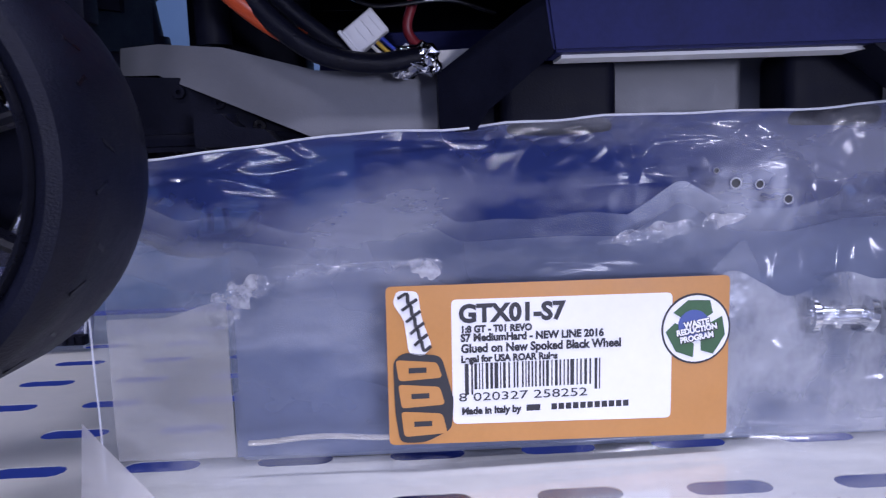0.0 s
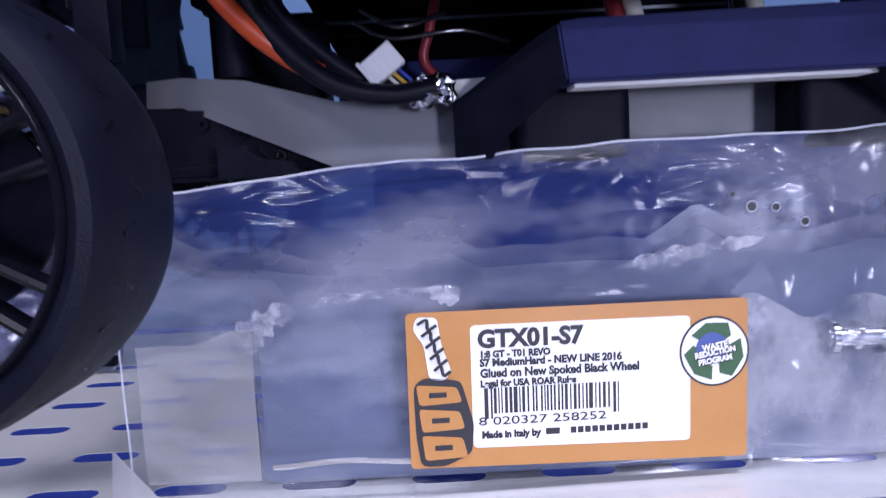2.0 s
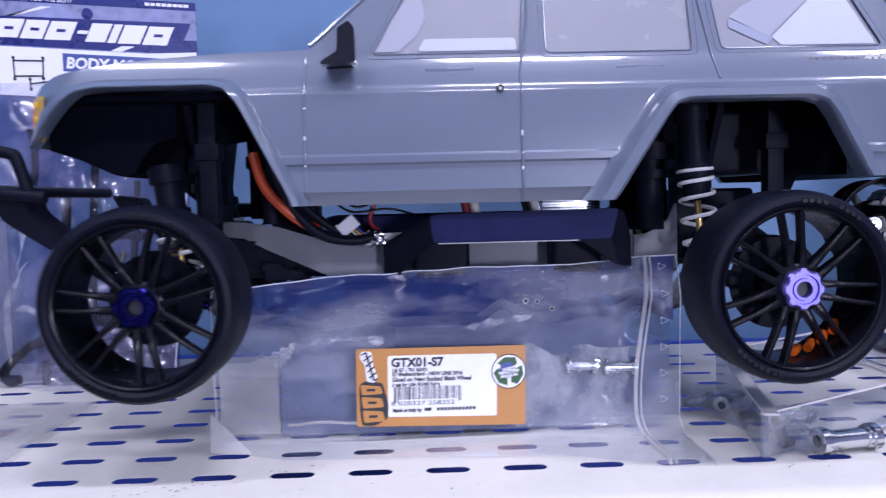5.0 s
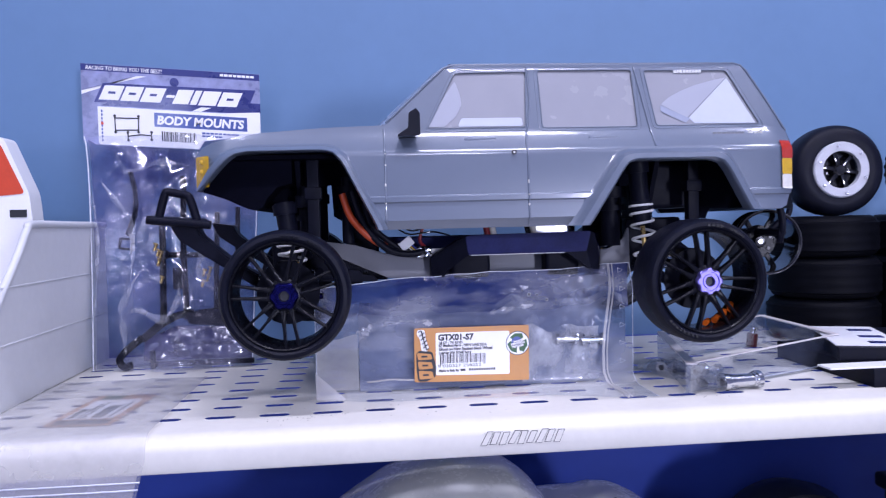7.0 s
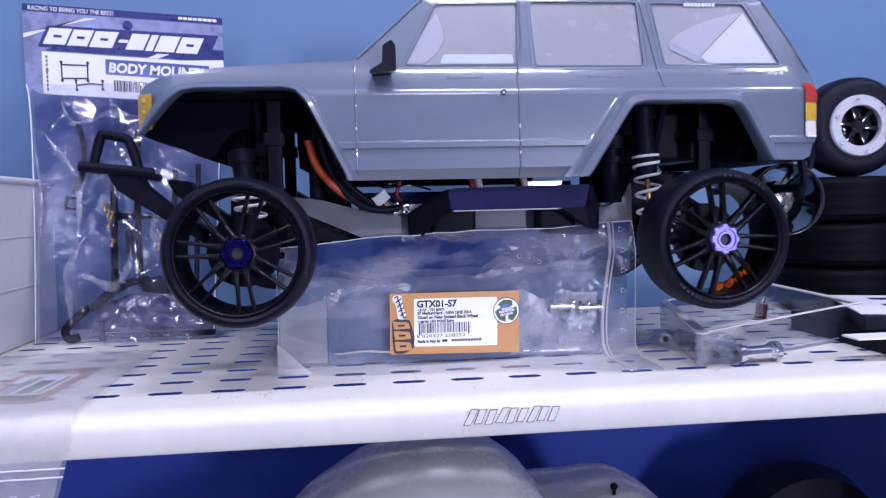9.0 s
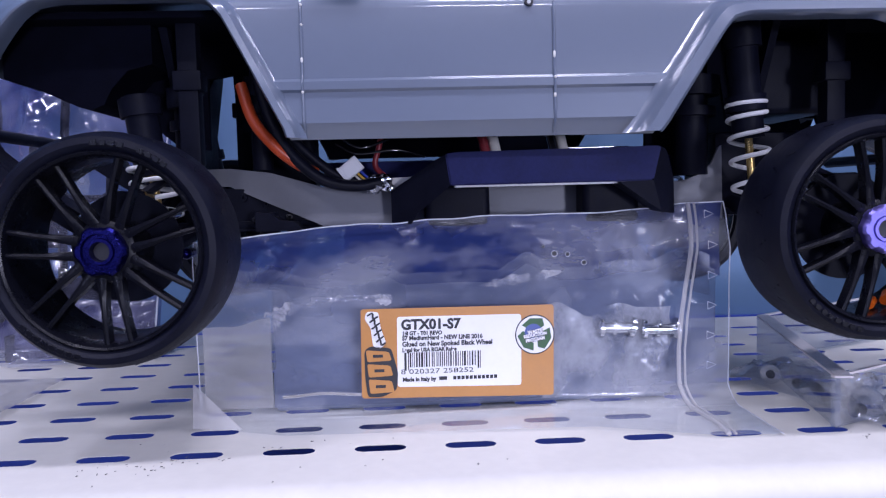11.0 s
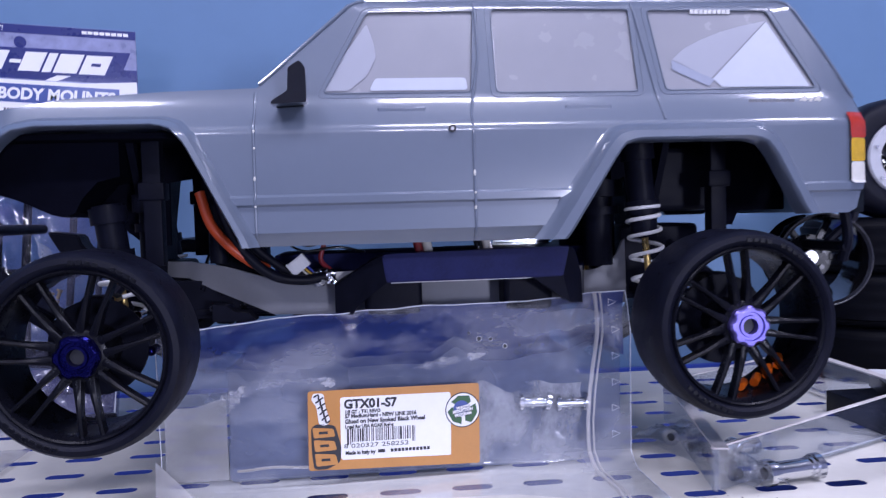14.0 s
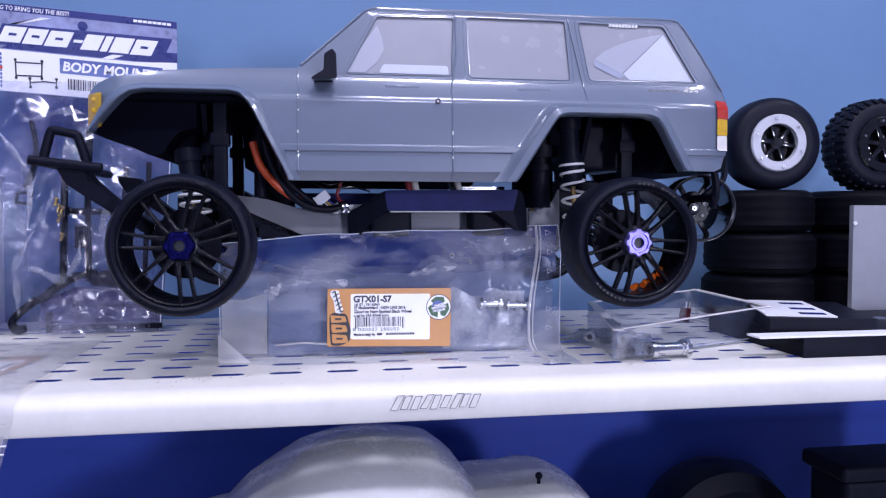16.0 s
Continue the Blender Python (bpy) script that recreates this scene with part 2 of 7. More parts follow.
# ---------------------------------------------------------------- mesh tools
def mesh_of(name, bm, mat, smooth=True):
    me = bpy.data.meshes.new(name)
    bmesh.ops.recalc_face_normals(bm, faces=bm.faces[:])
    bm.to_mesh(me)
    bm.free()
    me.materials.append(M[mat] if isinstance(mat, str) else mat)
    if smooth:
        me.polygons.foreach_set("use_smooth", [True] * len(me.polygons))
        me.set_sharp_from_angle(angle=radians(38))
    return me


def placed(ob):
    m = ob.matrix_basis.copy()
    while ob.parent:
        ob = ob.parent
        m = ob.matrix_basis @ m
    return m


def part(name, bm, mat, parent=None, label="", smooth=True):
    """One mesh object under a thing or under a part."""
    me = mesh_of(name, bm, mat, smooth)
    ob = new(name, me)
    if parent is not None:
        ob.parent = parent
        me.transform(placed(parent).inverted())
    if label:
        ob["label"] = label
    return ob


def thing(name, where, label, category, group="", turn=(0, 0, 0)):
    ob = new(name)
    ob.matrix_basis = pose(*where, *turn)
    ob.empty_display_size = 0.01
    return tagged(ob, label, category, group)


def box(bm, x0, x1, y0, y1, z0, z1, bevel=0.0, seg=2, m=None):
    r = bmesh.ops.create_cube(bm, size=1.0)
    t = Matrix.LocRotScale(((x0 + x1) / 2, (y0 + y1) / 2, (z0 + z1) / 2), None, (abs(x1 - x0), abs(y1 - y0), abs(z1 - z0)))
    bmesh.ops.transform(bm, matrix=t, verts=r["verts"])
    vs = r["verts"]
    if bevel:
        es = list({e for v in vs for e in v.link_edges})
        g = bmesh.ops.bevel(bm, geom=es, offset=bevel, segments=seg, affect="EDGES", profile=0.6)
        vs = list({v for f in g["faces"] for v in f.verts} | {v for v in vs if v.is_valid})
    if m is not None:
        bmesh.ops.transform(bm, matrix=m, verts=vs)
    return bm


def boxed(*a, **k):
    return box(bmesh.new(), *a, **k)


def lathe(bm, profile, n=48, axis="y", centre=(0, 0, 0), closed=True):
    """Turns a profile of (along the axis, radius) about the axis."""
    rings = []
    for i in range(n):
        a = 2 * math.pi * i / n
        c, s = math.cos(a), math.sin(a)
        ring = []
        for h, r in profile:
            p = {"y": (r * c, h, r * s), "z": (r * c, r * s, h), "x": (h, r * c, r * s)}[axis]
            ring.append(bm.verts.new((p[0] + centre[0], p[1] + centre[1], p[2] + centre[2])))
        rings.append(ring)
    k = len(profile)
    for i in range(n):
        a, b = rings[i], rings[(i + 1) % n]
        for j in range(k if closed else k - 1):
            q = [a[j], a[(j + 1) % k], b[(j + 1) % k], b[j]]
            try:
                bm.faces.new(q)
            except ValueError:
                pass
    bmesh.ops.remove_doubles(bm, verts=bm.verts[:], dist=1e-6)
    return bm


def rod(bm, a, b, r, n=12, r2=None):
    a, b = Vector(a), Vector(b)
    m = Matrix.Translation((a + b) / 2) @ (b - a).to_track_quat("Z", "Y").to_matrix().to_4x4()
    bmesh.ops.create_cone(bm, cap_ends=True, segments=n, radius1=r, radius2=r if r2 is None else r2, depth=(b - a).length, matrix=m)
    return bm


def spline(points, n=8):
    """A smooth line through the points."""
    p = [Vector(q) for q in points]
    p = [p[0] * 2 - p[1]] + p + [p[-1] * 2 - p[-2]]
    out = []
    for i in range(1, len(p) - 2):
        for k in range(n):
            t = k / n
            out.append(0.5 * (2 * p[i] + (p[i + 1] - p[i - 1]) * t + (2 * p[i - 1] - 5 * p[i] + 4 * p[i + 1] - p[i + 2]) * t * t
                              + (3 * p[i] - p[i - 1] - 3 * p[i + 1] + p[i + 2]) * t ** 3))
    out.append(p[-2])
    return out


def tube(bm, line, r, n=8, squash=1.0):
    """A round tube along a line of points."""
    line = [Vector(q) for q in line]
    up, rings = Vector((0.13, 0.21, 0.97)), []
    for i, p in enumerate(line):
        d = (line[min(i + 1, len(line) - 1)] - line[max(i - 1, 0)]).normalized()
        side = d.cross(up).normalized()
        up = side.cross(d).normalized()
        rings.append([bm.verts.new(p + r * (side * math.cos(2 * math.pi * k / n) + up * squash * math.sin(2 * math.pi * k / n))) for k in range(n)])
    for a, b in zip(rings, rings[1:]):
        for k in range(n):
            bm.faces.new((a[k], a[(k + 1) % n], b[(k + 1) % n], b[k]))
    bm.faces.new(rings[0][::-1])
    bm.faces.new(rings[-1])
    return bm


def prism(bm, outline, y0, y1, holes=(), bevel=0.0):
    """A plate with an (x, z) outline, from y0 to y1."""
    edges = []
    for loop in (outline, *holes):
        vs = [bm.verts.new((x, y0, z)) for x, z in loop]
        edges += [bm.edges.new((vs[i], vs[(i + 1) % len(vs)])) for i in range(len(vs))]
    g = bmesh.ops.triangle_fill(bm, use_beauty=True, use_dissolve=False, edges=edges)
    fs = [f for f in g["geom"] if isinstance(f, bmesh.types.BMFace)]
    if y1 != y0:
        e = bmesh.ops.extrude_face_region(bm, geom=fs)
        bmesh.ops.translate(bm, verts=[v for v in e["geom"] if isinstance(v, bmesh.types.BMVert)], vec=(0, y1 - y0, 0))
    return bm


def grid_sheet(bm, f, nu, nv, close_u=False):
    """A sheet of nu x nv cells; f(u, v) gives its points."""
    vs = [[bm.verts.new(f(i / nu, j / nv)) for j in range(nv + 1)] for i in range(nu + 1)]
    for i in range(nu):
        for j in range(nv):
            bm.faces.new((vs[i][j], vs[i + 1][j], vs[i + 1][j + 1], vs[i][j + 1]))
    return bm


def lettering(name, text, size, m, mat, parent, extrude=0.0001, align="LEFT", squeeze=1.0, shear=0.0, bold=0.0):
    """Raised flat letters from the built-in font, as a mesh."""
    c = bpy.data.curves.new(name, "FONT")
    c.body, c.size, c.extrude, c.align_x, c.shear, c.offset = text, size, extrude, align, shear, bold
    c.resolution_u = 3
    tmp = new("tmp_text", c)
    bpy.context.view_layer.update()
    me = bpy.data.meshes.new_from_object(tmp.evaluated_get(bpy.context.evaluated_depsgraph_get()))
    bpy.data.objects.remove(tmp)
    bpy.data.curves.remove(c)
    me.transform(m @ Matrix.Diagonal((squeeze, 1, 1, 1)))
    me.materials.clear()
    me.materials.append(M[mat])
    me.transform(placed(parent).inverted())
    ob = new(name, me)
    ob.parent = parent
    return ob


UPRIGHT = pose(0, 0, 0, 90, 0, 0)


# ---------------------------------------------------------------- the setting
def structure(name, bm, mat, label, category, smooth=True):
    ob = part(name, bm, mat, smooth=smooth)
    return tagged(ob, label, category, kind="structure")


WALL_Y, DECK_BACK, LIP_Y = 0.355, 0.305, -0.052
structure("wall_north", boxed(-2.4, 2.6, WALL_Y, WALL_Y + 0.1, -1.1, 1.6), "wall", "smooth blue painted wall behind the shelves", "wall")
structure("wall_south", boxed(-2.4, 2.6, -3.1, -3.0, -1.1, 1.6), "room", "plain pale wall across the shop", "wall")
structure("wall_west", boxed(-2.5, -2.4, -3.0, WALL_Y, -1.1, 1.6), "room", "plain pale side wall of the shop", "wall")
structure("wall_east", boxed(2.6, 2.7, -3.0, WALL_Y, -1.1, 1.6), "room", "plain pale side wall of the shop", "wall")
structure("floor", boxed(-2.5, 2.7, -3.1, WALL_Y + 0.1, -1.2, -1.1), "lino", "grey lino shop floor", "floor")
structure("ceiling", boxed(-2.5, 2.7, -3.1, WALL_Y + 0.1, 1.6, 1.7), "room", "plain pale ceiling", "ceiling")


def slot_loop(cx, cy, half, r, n=5):
    pts = []
    for k in range(n + 1):
        a = -math.pi / 2 + math.pi * k / n
        pts.append((cx + half - r + r * math.cos(a), cy + r * math.sin(a)))
    for k in range(n + 1):
        a = math.pi / 2 + math.pi * k / n
        pts.append((cx - half + r + r * math.cos(a), cy + r * math.sin(a)))
    return pts


def shelf_deck(x0, x1):
    """Folded sheet-metal deck: slotted top, rounded nose, lip folded under."""
    bm = bmesh.new()
    c0, c1, rows = int(math.floor((x0 + 0.05) / 0.04)), int((x1 - 0.05) / 0.04), 9
    made = {}

    def vert(x, y):
        key = (round(x, 5), round(y, 5))
        if key not in made:
            made[key] = bm.verts.new((x, y, 0))
        return made[key]

    xa, xb = c0 * 0.04 - 0.02, c1 * 0.04 + 0.02
    for i in range(c0, c1 + 1):
        for j in range(rows):
            cx, cy = i * 0.04, j * 0.032
            l = slot_loop(cx, cy, 0.0115, 0.0042)
            inner = [vert(*p) for p in l]
            low = [bm.verts.new((p[0], p[1], -0.0003)) for p in l]
            n = len(l)
            for k in range(n):
                bm.faces.new((inner[k], inner[(k + 1) % n], low[(k + 1) % n], low[k]))
            q = [vert(cx + 0.02, cy - 0.016), vert(cx + 0.02, cy + 0.016), vert(cx - 0.02, cy + 0.016), vert(cx - 0.02, cy - 0.016)]
            h = n // 2
            for k in range(h - 1):
                bm.faces.new((inner[k], inner[k + 1], q[0] if k < (h - 1) / 2 else q[1]))
                bm.faces.new((inner[h + k], inner[h + k + 1], q[2] if k < (h - 1) / 2 else q[3]))
            k = next(k for k in range(h - 1) if k >= (h - 1) / 2)
            bm.faces.new((inner[k], q[1], q[0]))
            bm.faces.new((inner[h + k], q[3], q[2]))
            bm.faces.new((inner[h - 1], inner[h], q[2], q[1]))
            bm.faces.new((inner[n - 1], inner[0], q[0], q[3]))
    nose = [(-0.016, 0.0), (-0.037, 0.0)]
    for k in range(1, 9):
        a = math.pi / 2 * k / 8
        nose.append((-0.037 - 0.015 * math.sin(a), -0.010 + 0.010 * math.cos(a)))
    nose += [(LIP_Y, -0.0228), (LIP_Y + 0.0006, -0.0243), (LIP_Y + 0.0020, -0.0250), (LIP_Y + 0.014, -0.0250), (LIP_Y + 0.014, -0.023)]
    back = (rows - 1) * 0.032 + 0.016
    tail = [(back, 0.0), (DECK_BACK, 0.0), (DECK_BACK, -0.004), (DECK_BACK - 0.01, -0.004)]
    for prof in (nose, tail):
        for (ya, za), (yb, zb) in zip(prof, prof[1:]):
            bm.faces.new([bm.verts.new(p) for p in ((xa, ya, za), (xb, ya, za), (xb, yb, zb), (xa, yb, zb))])
    bmesh.ops.remove_doubles(bm, verts=bm.verts[:], dist=1e-5)
    return bm


# Added panel: the wall's shade below the shelf, put in as deeper blue.
structure("wall_shade_panel", boxed(-0.80, 1.20, WALL_Y - 0.008, WALL_Y - 0.001, -0.312, -0.006, 0.001), "deep_blue", "added panel giving the wall under the shelf its shaded deep blue", "panel")
shelf = structure("shelf_deck", shelf_deck(-0.80, 1.20), "deck", "white powder-coated slotted steel shelf with a rounded lip", "shelf")
lower = structure("shelf_lower", boxed(-0.80, 1.20, -0.05, DECK_BACK, -0.345, -0.315, 0.003), "deck", "white steel shelf below the slotted one", "shelf")


def shop_window(name, x, z, w, h):
    """A framed pane set in the wall across the shop."""
    ob = structure(name, boxed(x - w / 2, x + w / 2, -2.998, -2.992, z - h / 2, z + h / 2), "whitelens", "framed shop window across the room", "window")
    for x0, x1, z0, z1 in ((x - w / 2 - 0.05, x - w / 2, z - h / 2, z + h / 2), (x + w / 2, x + w / 2 + 0.05, z - h / 2, z + h / 2), (x - w / 2 - 0.05, x + w / 2 + 0.05, z + h / 2, z + h / 2 + 0.05), (x - w / 2 - 0.05, x + w / 2 + 0.05, z - h / 2 - 0.05, z - h / 2)):
        part("window_frame", boxed(x0, x1, -3.0, -2.96, z0, z1, 0.004), "room", ob)


shop_window("window_1", 1.10, 0.06, 0.34, 0.42)
shop_window("window_2", -1.15, 0.55, 0.54, 0.64)


# ---------------------------------------------------------------- the model car
MID = 0.115          # the car's middle line, as y
HUB_F, HUB_R, HUB_Z = -0.1075, 0.2145, 0.0915
SIDE = [(0.135, 0.0275), (0.139, 0.0245), (0.143, 0.0218), (0.1445, 0.0199), (0.1582, 0.0205), (0.1594, 0.0190), (0.1630, 0.0190), (0.1644, 0.0207),
        (0.1955, 0.0212), (0.1985, 0.0219), (0.2010, 0.0240), (0.2050, 0.0272), (0.2110, 0.0318), (0.2165, 0.0352), (0.2700, 0.0545), (0.2740, 0.0580), (0.2760, 0.0620)]


def side_y(x, z):
    y = float(np.interp(z, [p[0] for p in SIDE], [p[1] for p in SIDE]))
    if x < -0.150:
        y += 23 * (-0.150 - x) ** 2
    if x > 0.285:
        y += 9 * (x - 0.285) ** 2
    return y


ARCH_F = [(-0.177, 0.1715), (-0.170, 0.1760), (-0.160, 0.1860), (-0.153, 0.1930), (-0.146, 0.1985), (-0.136, 0.2005), (-0.078, 0.2008), (-0.0705, 0.1985), (-0.0640, 0.1910), (-0.0390, 0.1420), (-0.0375, 0.1375)]
ARCH_R = [(0.1315, 0.1370), (0.134, 0.1400), (0.1615, 0.1825), (0.1655, 0.1870), (0.172, 0.1890), (0.236, 0.1890), (0.2435, 0.1868), (0.2490, 0.1800), (0.2655, 0.1490), (0.2675, 0.1465)]
OUTLINE = ARCH_F + ARCH_R + [(0.297, 0.1465), (0.303, 0.1490), (0.3085, 0.1630), (0.3110, 0.2000), (0.3125, 0.2130), (0.2845, 0.2670), (0.2810, 0.2725), (0.2760, 0.2745), (0.0310, 0.2745),
                             (0.0250, 0.2730), (0.0200, 0.2700), (-0.0230, 0.2285), (-0.0300, 0.2220), (-0.0790, 0.2205), (-0.1280, 0.2170), (-0.1660, 0.2100), (-0.1760, 0.2060), (-0.1795, 0.2000), (-0.1795, 0.1800)]


def round_loop(pts, r=0.003, n=3):
    """The outline with its corners rounded."""
    out = []
    for i, p in enumerate(pts):
        p, a, b = Vector(p), Vector(pts[i - 1]), Vector(pts[(i + 1) % len(pts)])
        p0, p1 = p + (a - p).normalized() * r, p + (b - p).normalized() * r
        for k in range(n + 1):
            t = k / n
            out.append(tuple((1 - t) ** 2 * p0 + 2 * t * (1 - t) * p + t * t * p1))
    return out


WINDOWS = [[(0.0050, 0.2185), (0.0300, 0.2665), (0.0905, 0.2675), (0.0860, 0.2185)],
           [(0.1000, 0.2180), (0.1005, 0.2685), (0.1820, 0.2685), (0.1810, 0.2180)],
           [(0.1970, 0.2185), (0.1930, 0.2680), (0.2665, 0.2675), (0.2875, 0.2190)]]


def wrap(bm, off=0.0, far=False):
    """Lays a flat x-z mesh on the car's flank."""
    for v in bm.verts:
        y = side_y(v.co.x, v.co.z) + off + v.co.y
        v.co.y = 2 * MID - y if far else y
    return bm


def cut_levels(bm, zs, xs=()):
    for z in zs:
        bmesh.ops.bisect_plane(bm, geom=bm.verts[:] + bm.edges[:] + bm.faces[:], plane_co=(0, 0, z), plane_no=(0, 0, 1))
    for x in xs:
        bmesh.ops.bisect_plane(bm, geom=bm.verts[:] + bm.edges[:] + bm.faces[:], plane_co=(x, 0, 0), plane_no=(1, 0, 0))
    return bm


def flank(far):
    bm = prism(bmesh.new(), OUTLINE, 0, 0, [round_loop(w) for w in WINDOWS])
    cut_levels(bm, [p[0] for p in SIDE[1:-1]], [-0.177, -0.174, -0.170, -0.166, -0.162, -0.158, -0.154, -0.150, 0.285, 0.295, 0.303])
    return wrap(bm, 0, far)


car = thing("model_truck", (0.06, MID, 0.0), "grey scale-model off-road wagon raised on a stand, wheels hanging free", "model car")
for far in (False, True):
    p = part("side_panel", flank(far), "paint", car)
    sol = p.modifiers.new("sheet", "SOLIDIFY")
    sol.thickness, sol.offset, sol.use_rim = 0.0011, -1, False
    for w in WINDOWS:
        bm = prism(bmesh.new(), round_loop([((x - sum(q[0] for q in w) / 4) * 1.02 + sum(q[0] for q in w) / 4, (z - 0.2435) * 1.03 + 0.2435) for x, z in w]), 0, 0)
        part("window_pane", wrap(cut_levels(bm, [0.23, 0.24, 0.25, 0.26]), 0.0013, far), "window", car, "pale frosted side window")
        ring = [Vector((x, side_y(x, z) - 0.0001, z)) for x, z in round_loop(w, 0.003)]
        if far:
            ring = [Vector((v.x, 2 * MID - v.y, v.z)) for v in ring]
        part("window_bead", tube(bmesh.new(), ring + [ring[0]], 0.00045, 6), "paint", car)


# raised frames round the windows, and the gutter along roof and pillars
for far in (False, True):
    for w in WINDOWS:
        cx, cz = sum(q[0] for q in w) / 4, 0.2435
        ring = [(cx + (x - cx) * 1.075, cz + (z - cz) * 1.105) for x, z in round_loop(w, 0.004)]
        ring = [(x, 2 * MID - side_y(x, z) if far else side_y(x, z), z) for x, z in ring]
        part("window_frame", tube(bmesh.new(), ring + [ring[0]], 0.0003, 6), "paint", car)
    line = [(x, side_y(x, z) - 0.0002, z) for x, z in ((-0.0285, 0.2240), (-0.0230, 0.2290), (-0.0010, 0.2500), (0.0200, 0.2700), (0.0255, 0.2728), (0.0310, 0.2742), (0.1000, 0.2745), (0.1900, 0.2745), (0.2760, 0.2742), (0.2810, 0.2722), (0.2845, 0.2668), (0.2975, 0.2412), (0.3123, 0.2130))]
    part("roof_gutter", tube(bmesh.new(), [(x, 2 * MID - y if far else y, z) for x, y, z in line], 0.0011, 8), "paint", car)


def crown(u, v, z_of, x0, x1, rise):
    x = x0 + (x1 - x0) * u
    z = z_of(x)
    y0 = side_y(x, z)
    y = y0 + (2 * MID - 2 * y0) * v
    return (x, y, z + rise * (1 - (2 * v - 1) ** 4))


def hood_z(x):
    return float(np.interp(x, [-0.1795, -0.176, -0.166, -0.128, -0.079, -0.03], [0.2, 0.206, 0.21, 0.217, 0.2205, 0.222]))


part("hood", grid_sheet(bmesh.new(), lambda u, v: crown(u, v, hood_z, -0.1795, -0.03, 0.003), 16, 12), "paint", car)
part("roof", grid_sheet(bmesh.new(), lambda u, v: crown(u, v, lambda x: 0.2745 - 0.0008 * (u > 0.98), 0.028, 0.2785, 0.0055), 12, 12), "paint", car)


def between(a, b, rise, nv=10, nu=6):
    """A crowned sheet from one (x, z) to another, from flank to flank."""
    def f(u, v):
        x, z = a[0] + (b[0] - a[0]) * u, a[1] + (b[1] - a[1]) * u
        y0 = side_y(x, z)
        k = 1 - (2 * v - 1) ** 2
        return (x + rise * k, y0 + (2 * MID - 2 * y0) * v, z)
    return grid_sheet(bmesh.new(), f, nu, nv)


part("windscreen", between((-0.030, 0.222), (0.026, 0.2735), -0.013), "window", car, "pale frosted windscreen")
part("tailgate", between((0.280, 0.2735), (0.3125, 0.213), 0.004), "paint", car)
part("rear_panel", between((0.3125, 0.213), (0.3085, 0.1465), 0.004), "paint", car)
part("grille", between((-0.1795, 0.1985), (-0.1790, 0.1725), -0.003), "paint", car)

# flared wheel arches: a rounded lip standing out from the flank
def flare(arch, outer, far, out=0.0085):
    a = [Vector((x, 0, z)) for x, z in arch]
    o = [Vector((x, 0, z)) for x, z in outer]

    def along(line, n):
        d = [0.0]
        for p, q in zip(line, line[1:]):
            d.append(d[-1] + (q - p).length)
        res = []
        for k in range(n + 1):
            s = d[-1] * k / n
            j = max(i for i in range(len(d)) if d[i] <= s + 1e-9)
            j = min(j, len(line) - 2)
            res.append(line[j].lerp(line[j + 1], (s - d[j]) / max(1e-9, d[j + 1] - d[j])))
        return res

    n = 40
    ai, oi = along(a, n), along(o, n)
    bm = bmesh.new()
    rows = []
    for p, q in zip(ai, oi):
        yb, yt = side_y(p.x, max(p.z, 0.145)), side_y(q.x, max(q.z, 0.145))
        yb = max(yb, 0.0205) if p.x > -0.16 else yb
        ring = []
        for s, h in ((-0.12, 0.0020), (-0.09, -out * 0.45), (-0.04, -out * 0.88), (0.02, -out - 0.0006), (0.10, -out - 0.0012), (0.48, -out - 0.0002), (0.64, -out * 0.62), (0.74, -out * 0.22), (1.0, 0.0004)):
            c = p.lerp(q, s)
            y = (yb + (yt - yb) * s) + h
            ring.append(bm.verts.new((c.x, 2 * MID - y if far else y, c.z)))
        rows.append(ring)
    for r, s in zip(rows, rows[1:]):
        for k in range(len(r) - 1):
            bm.faces.new((r[k], r[k + 1], s[k + 1], s[k]))
    return bm


OUT_F = [(-0.1800, 0.1730), (-0.1750, 0.1830), (-0.1680, 0.1930), (-0.1590, 0.2010), (-0.149, 0.2050), (-0.138, 0.2070), (-0.077, 0.2070), (-0.068, 0.2050), (-0.0600, 0.1980), (-0.0300, 0.1400), (-0.029, 0.1375)]
OUT_R = [(0.1150, 0.1370), (0.118, 0.1400), (0.1520, 0.1910), (0.1580, 0.1965), (0.1660, 0.1990), (0.2420, 0.1990), (0.2500, 0.1965), (0.2570, 0.1890), (0.2790, 0.1490), (0.281, 0.1465)]
for far in (False, True):
    part("wheel_arch", flare(ARCH_F, OUT_F, far), "paint", car)
    part("wheel_arch", flare(ARCH_R, OUT_R, far), "paint", car)

# black sheets behind paint, bonnet and floor: the shell's inner shade as colour
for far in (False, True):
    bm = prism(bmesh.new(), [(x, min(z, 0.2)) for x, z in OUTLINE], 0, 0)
    part("shade_lining", wrap(cut_levels(bm, [0.16, 0.18, 0.195], [-0.17, -0.16]), 0.0022, far), "well", car)
part("shade_plate", boxed(-0.168, 0.300, 0.036, 2 * MID - 0.036, 0.196, 0.1995, 0.001), "well", car)
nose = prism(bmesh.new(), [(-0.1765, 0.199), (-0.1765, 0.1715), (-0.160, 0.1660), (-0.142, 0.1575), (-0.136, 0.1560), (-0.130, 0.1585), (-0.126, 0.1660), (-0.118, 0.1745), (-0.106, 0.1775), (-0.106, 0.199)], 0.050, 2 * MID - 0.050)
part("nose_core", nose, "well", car)

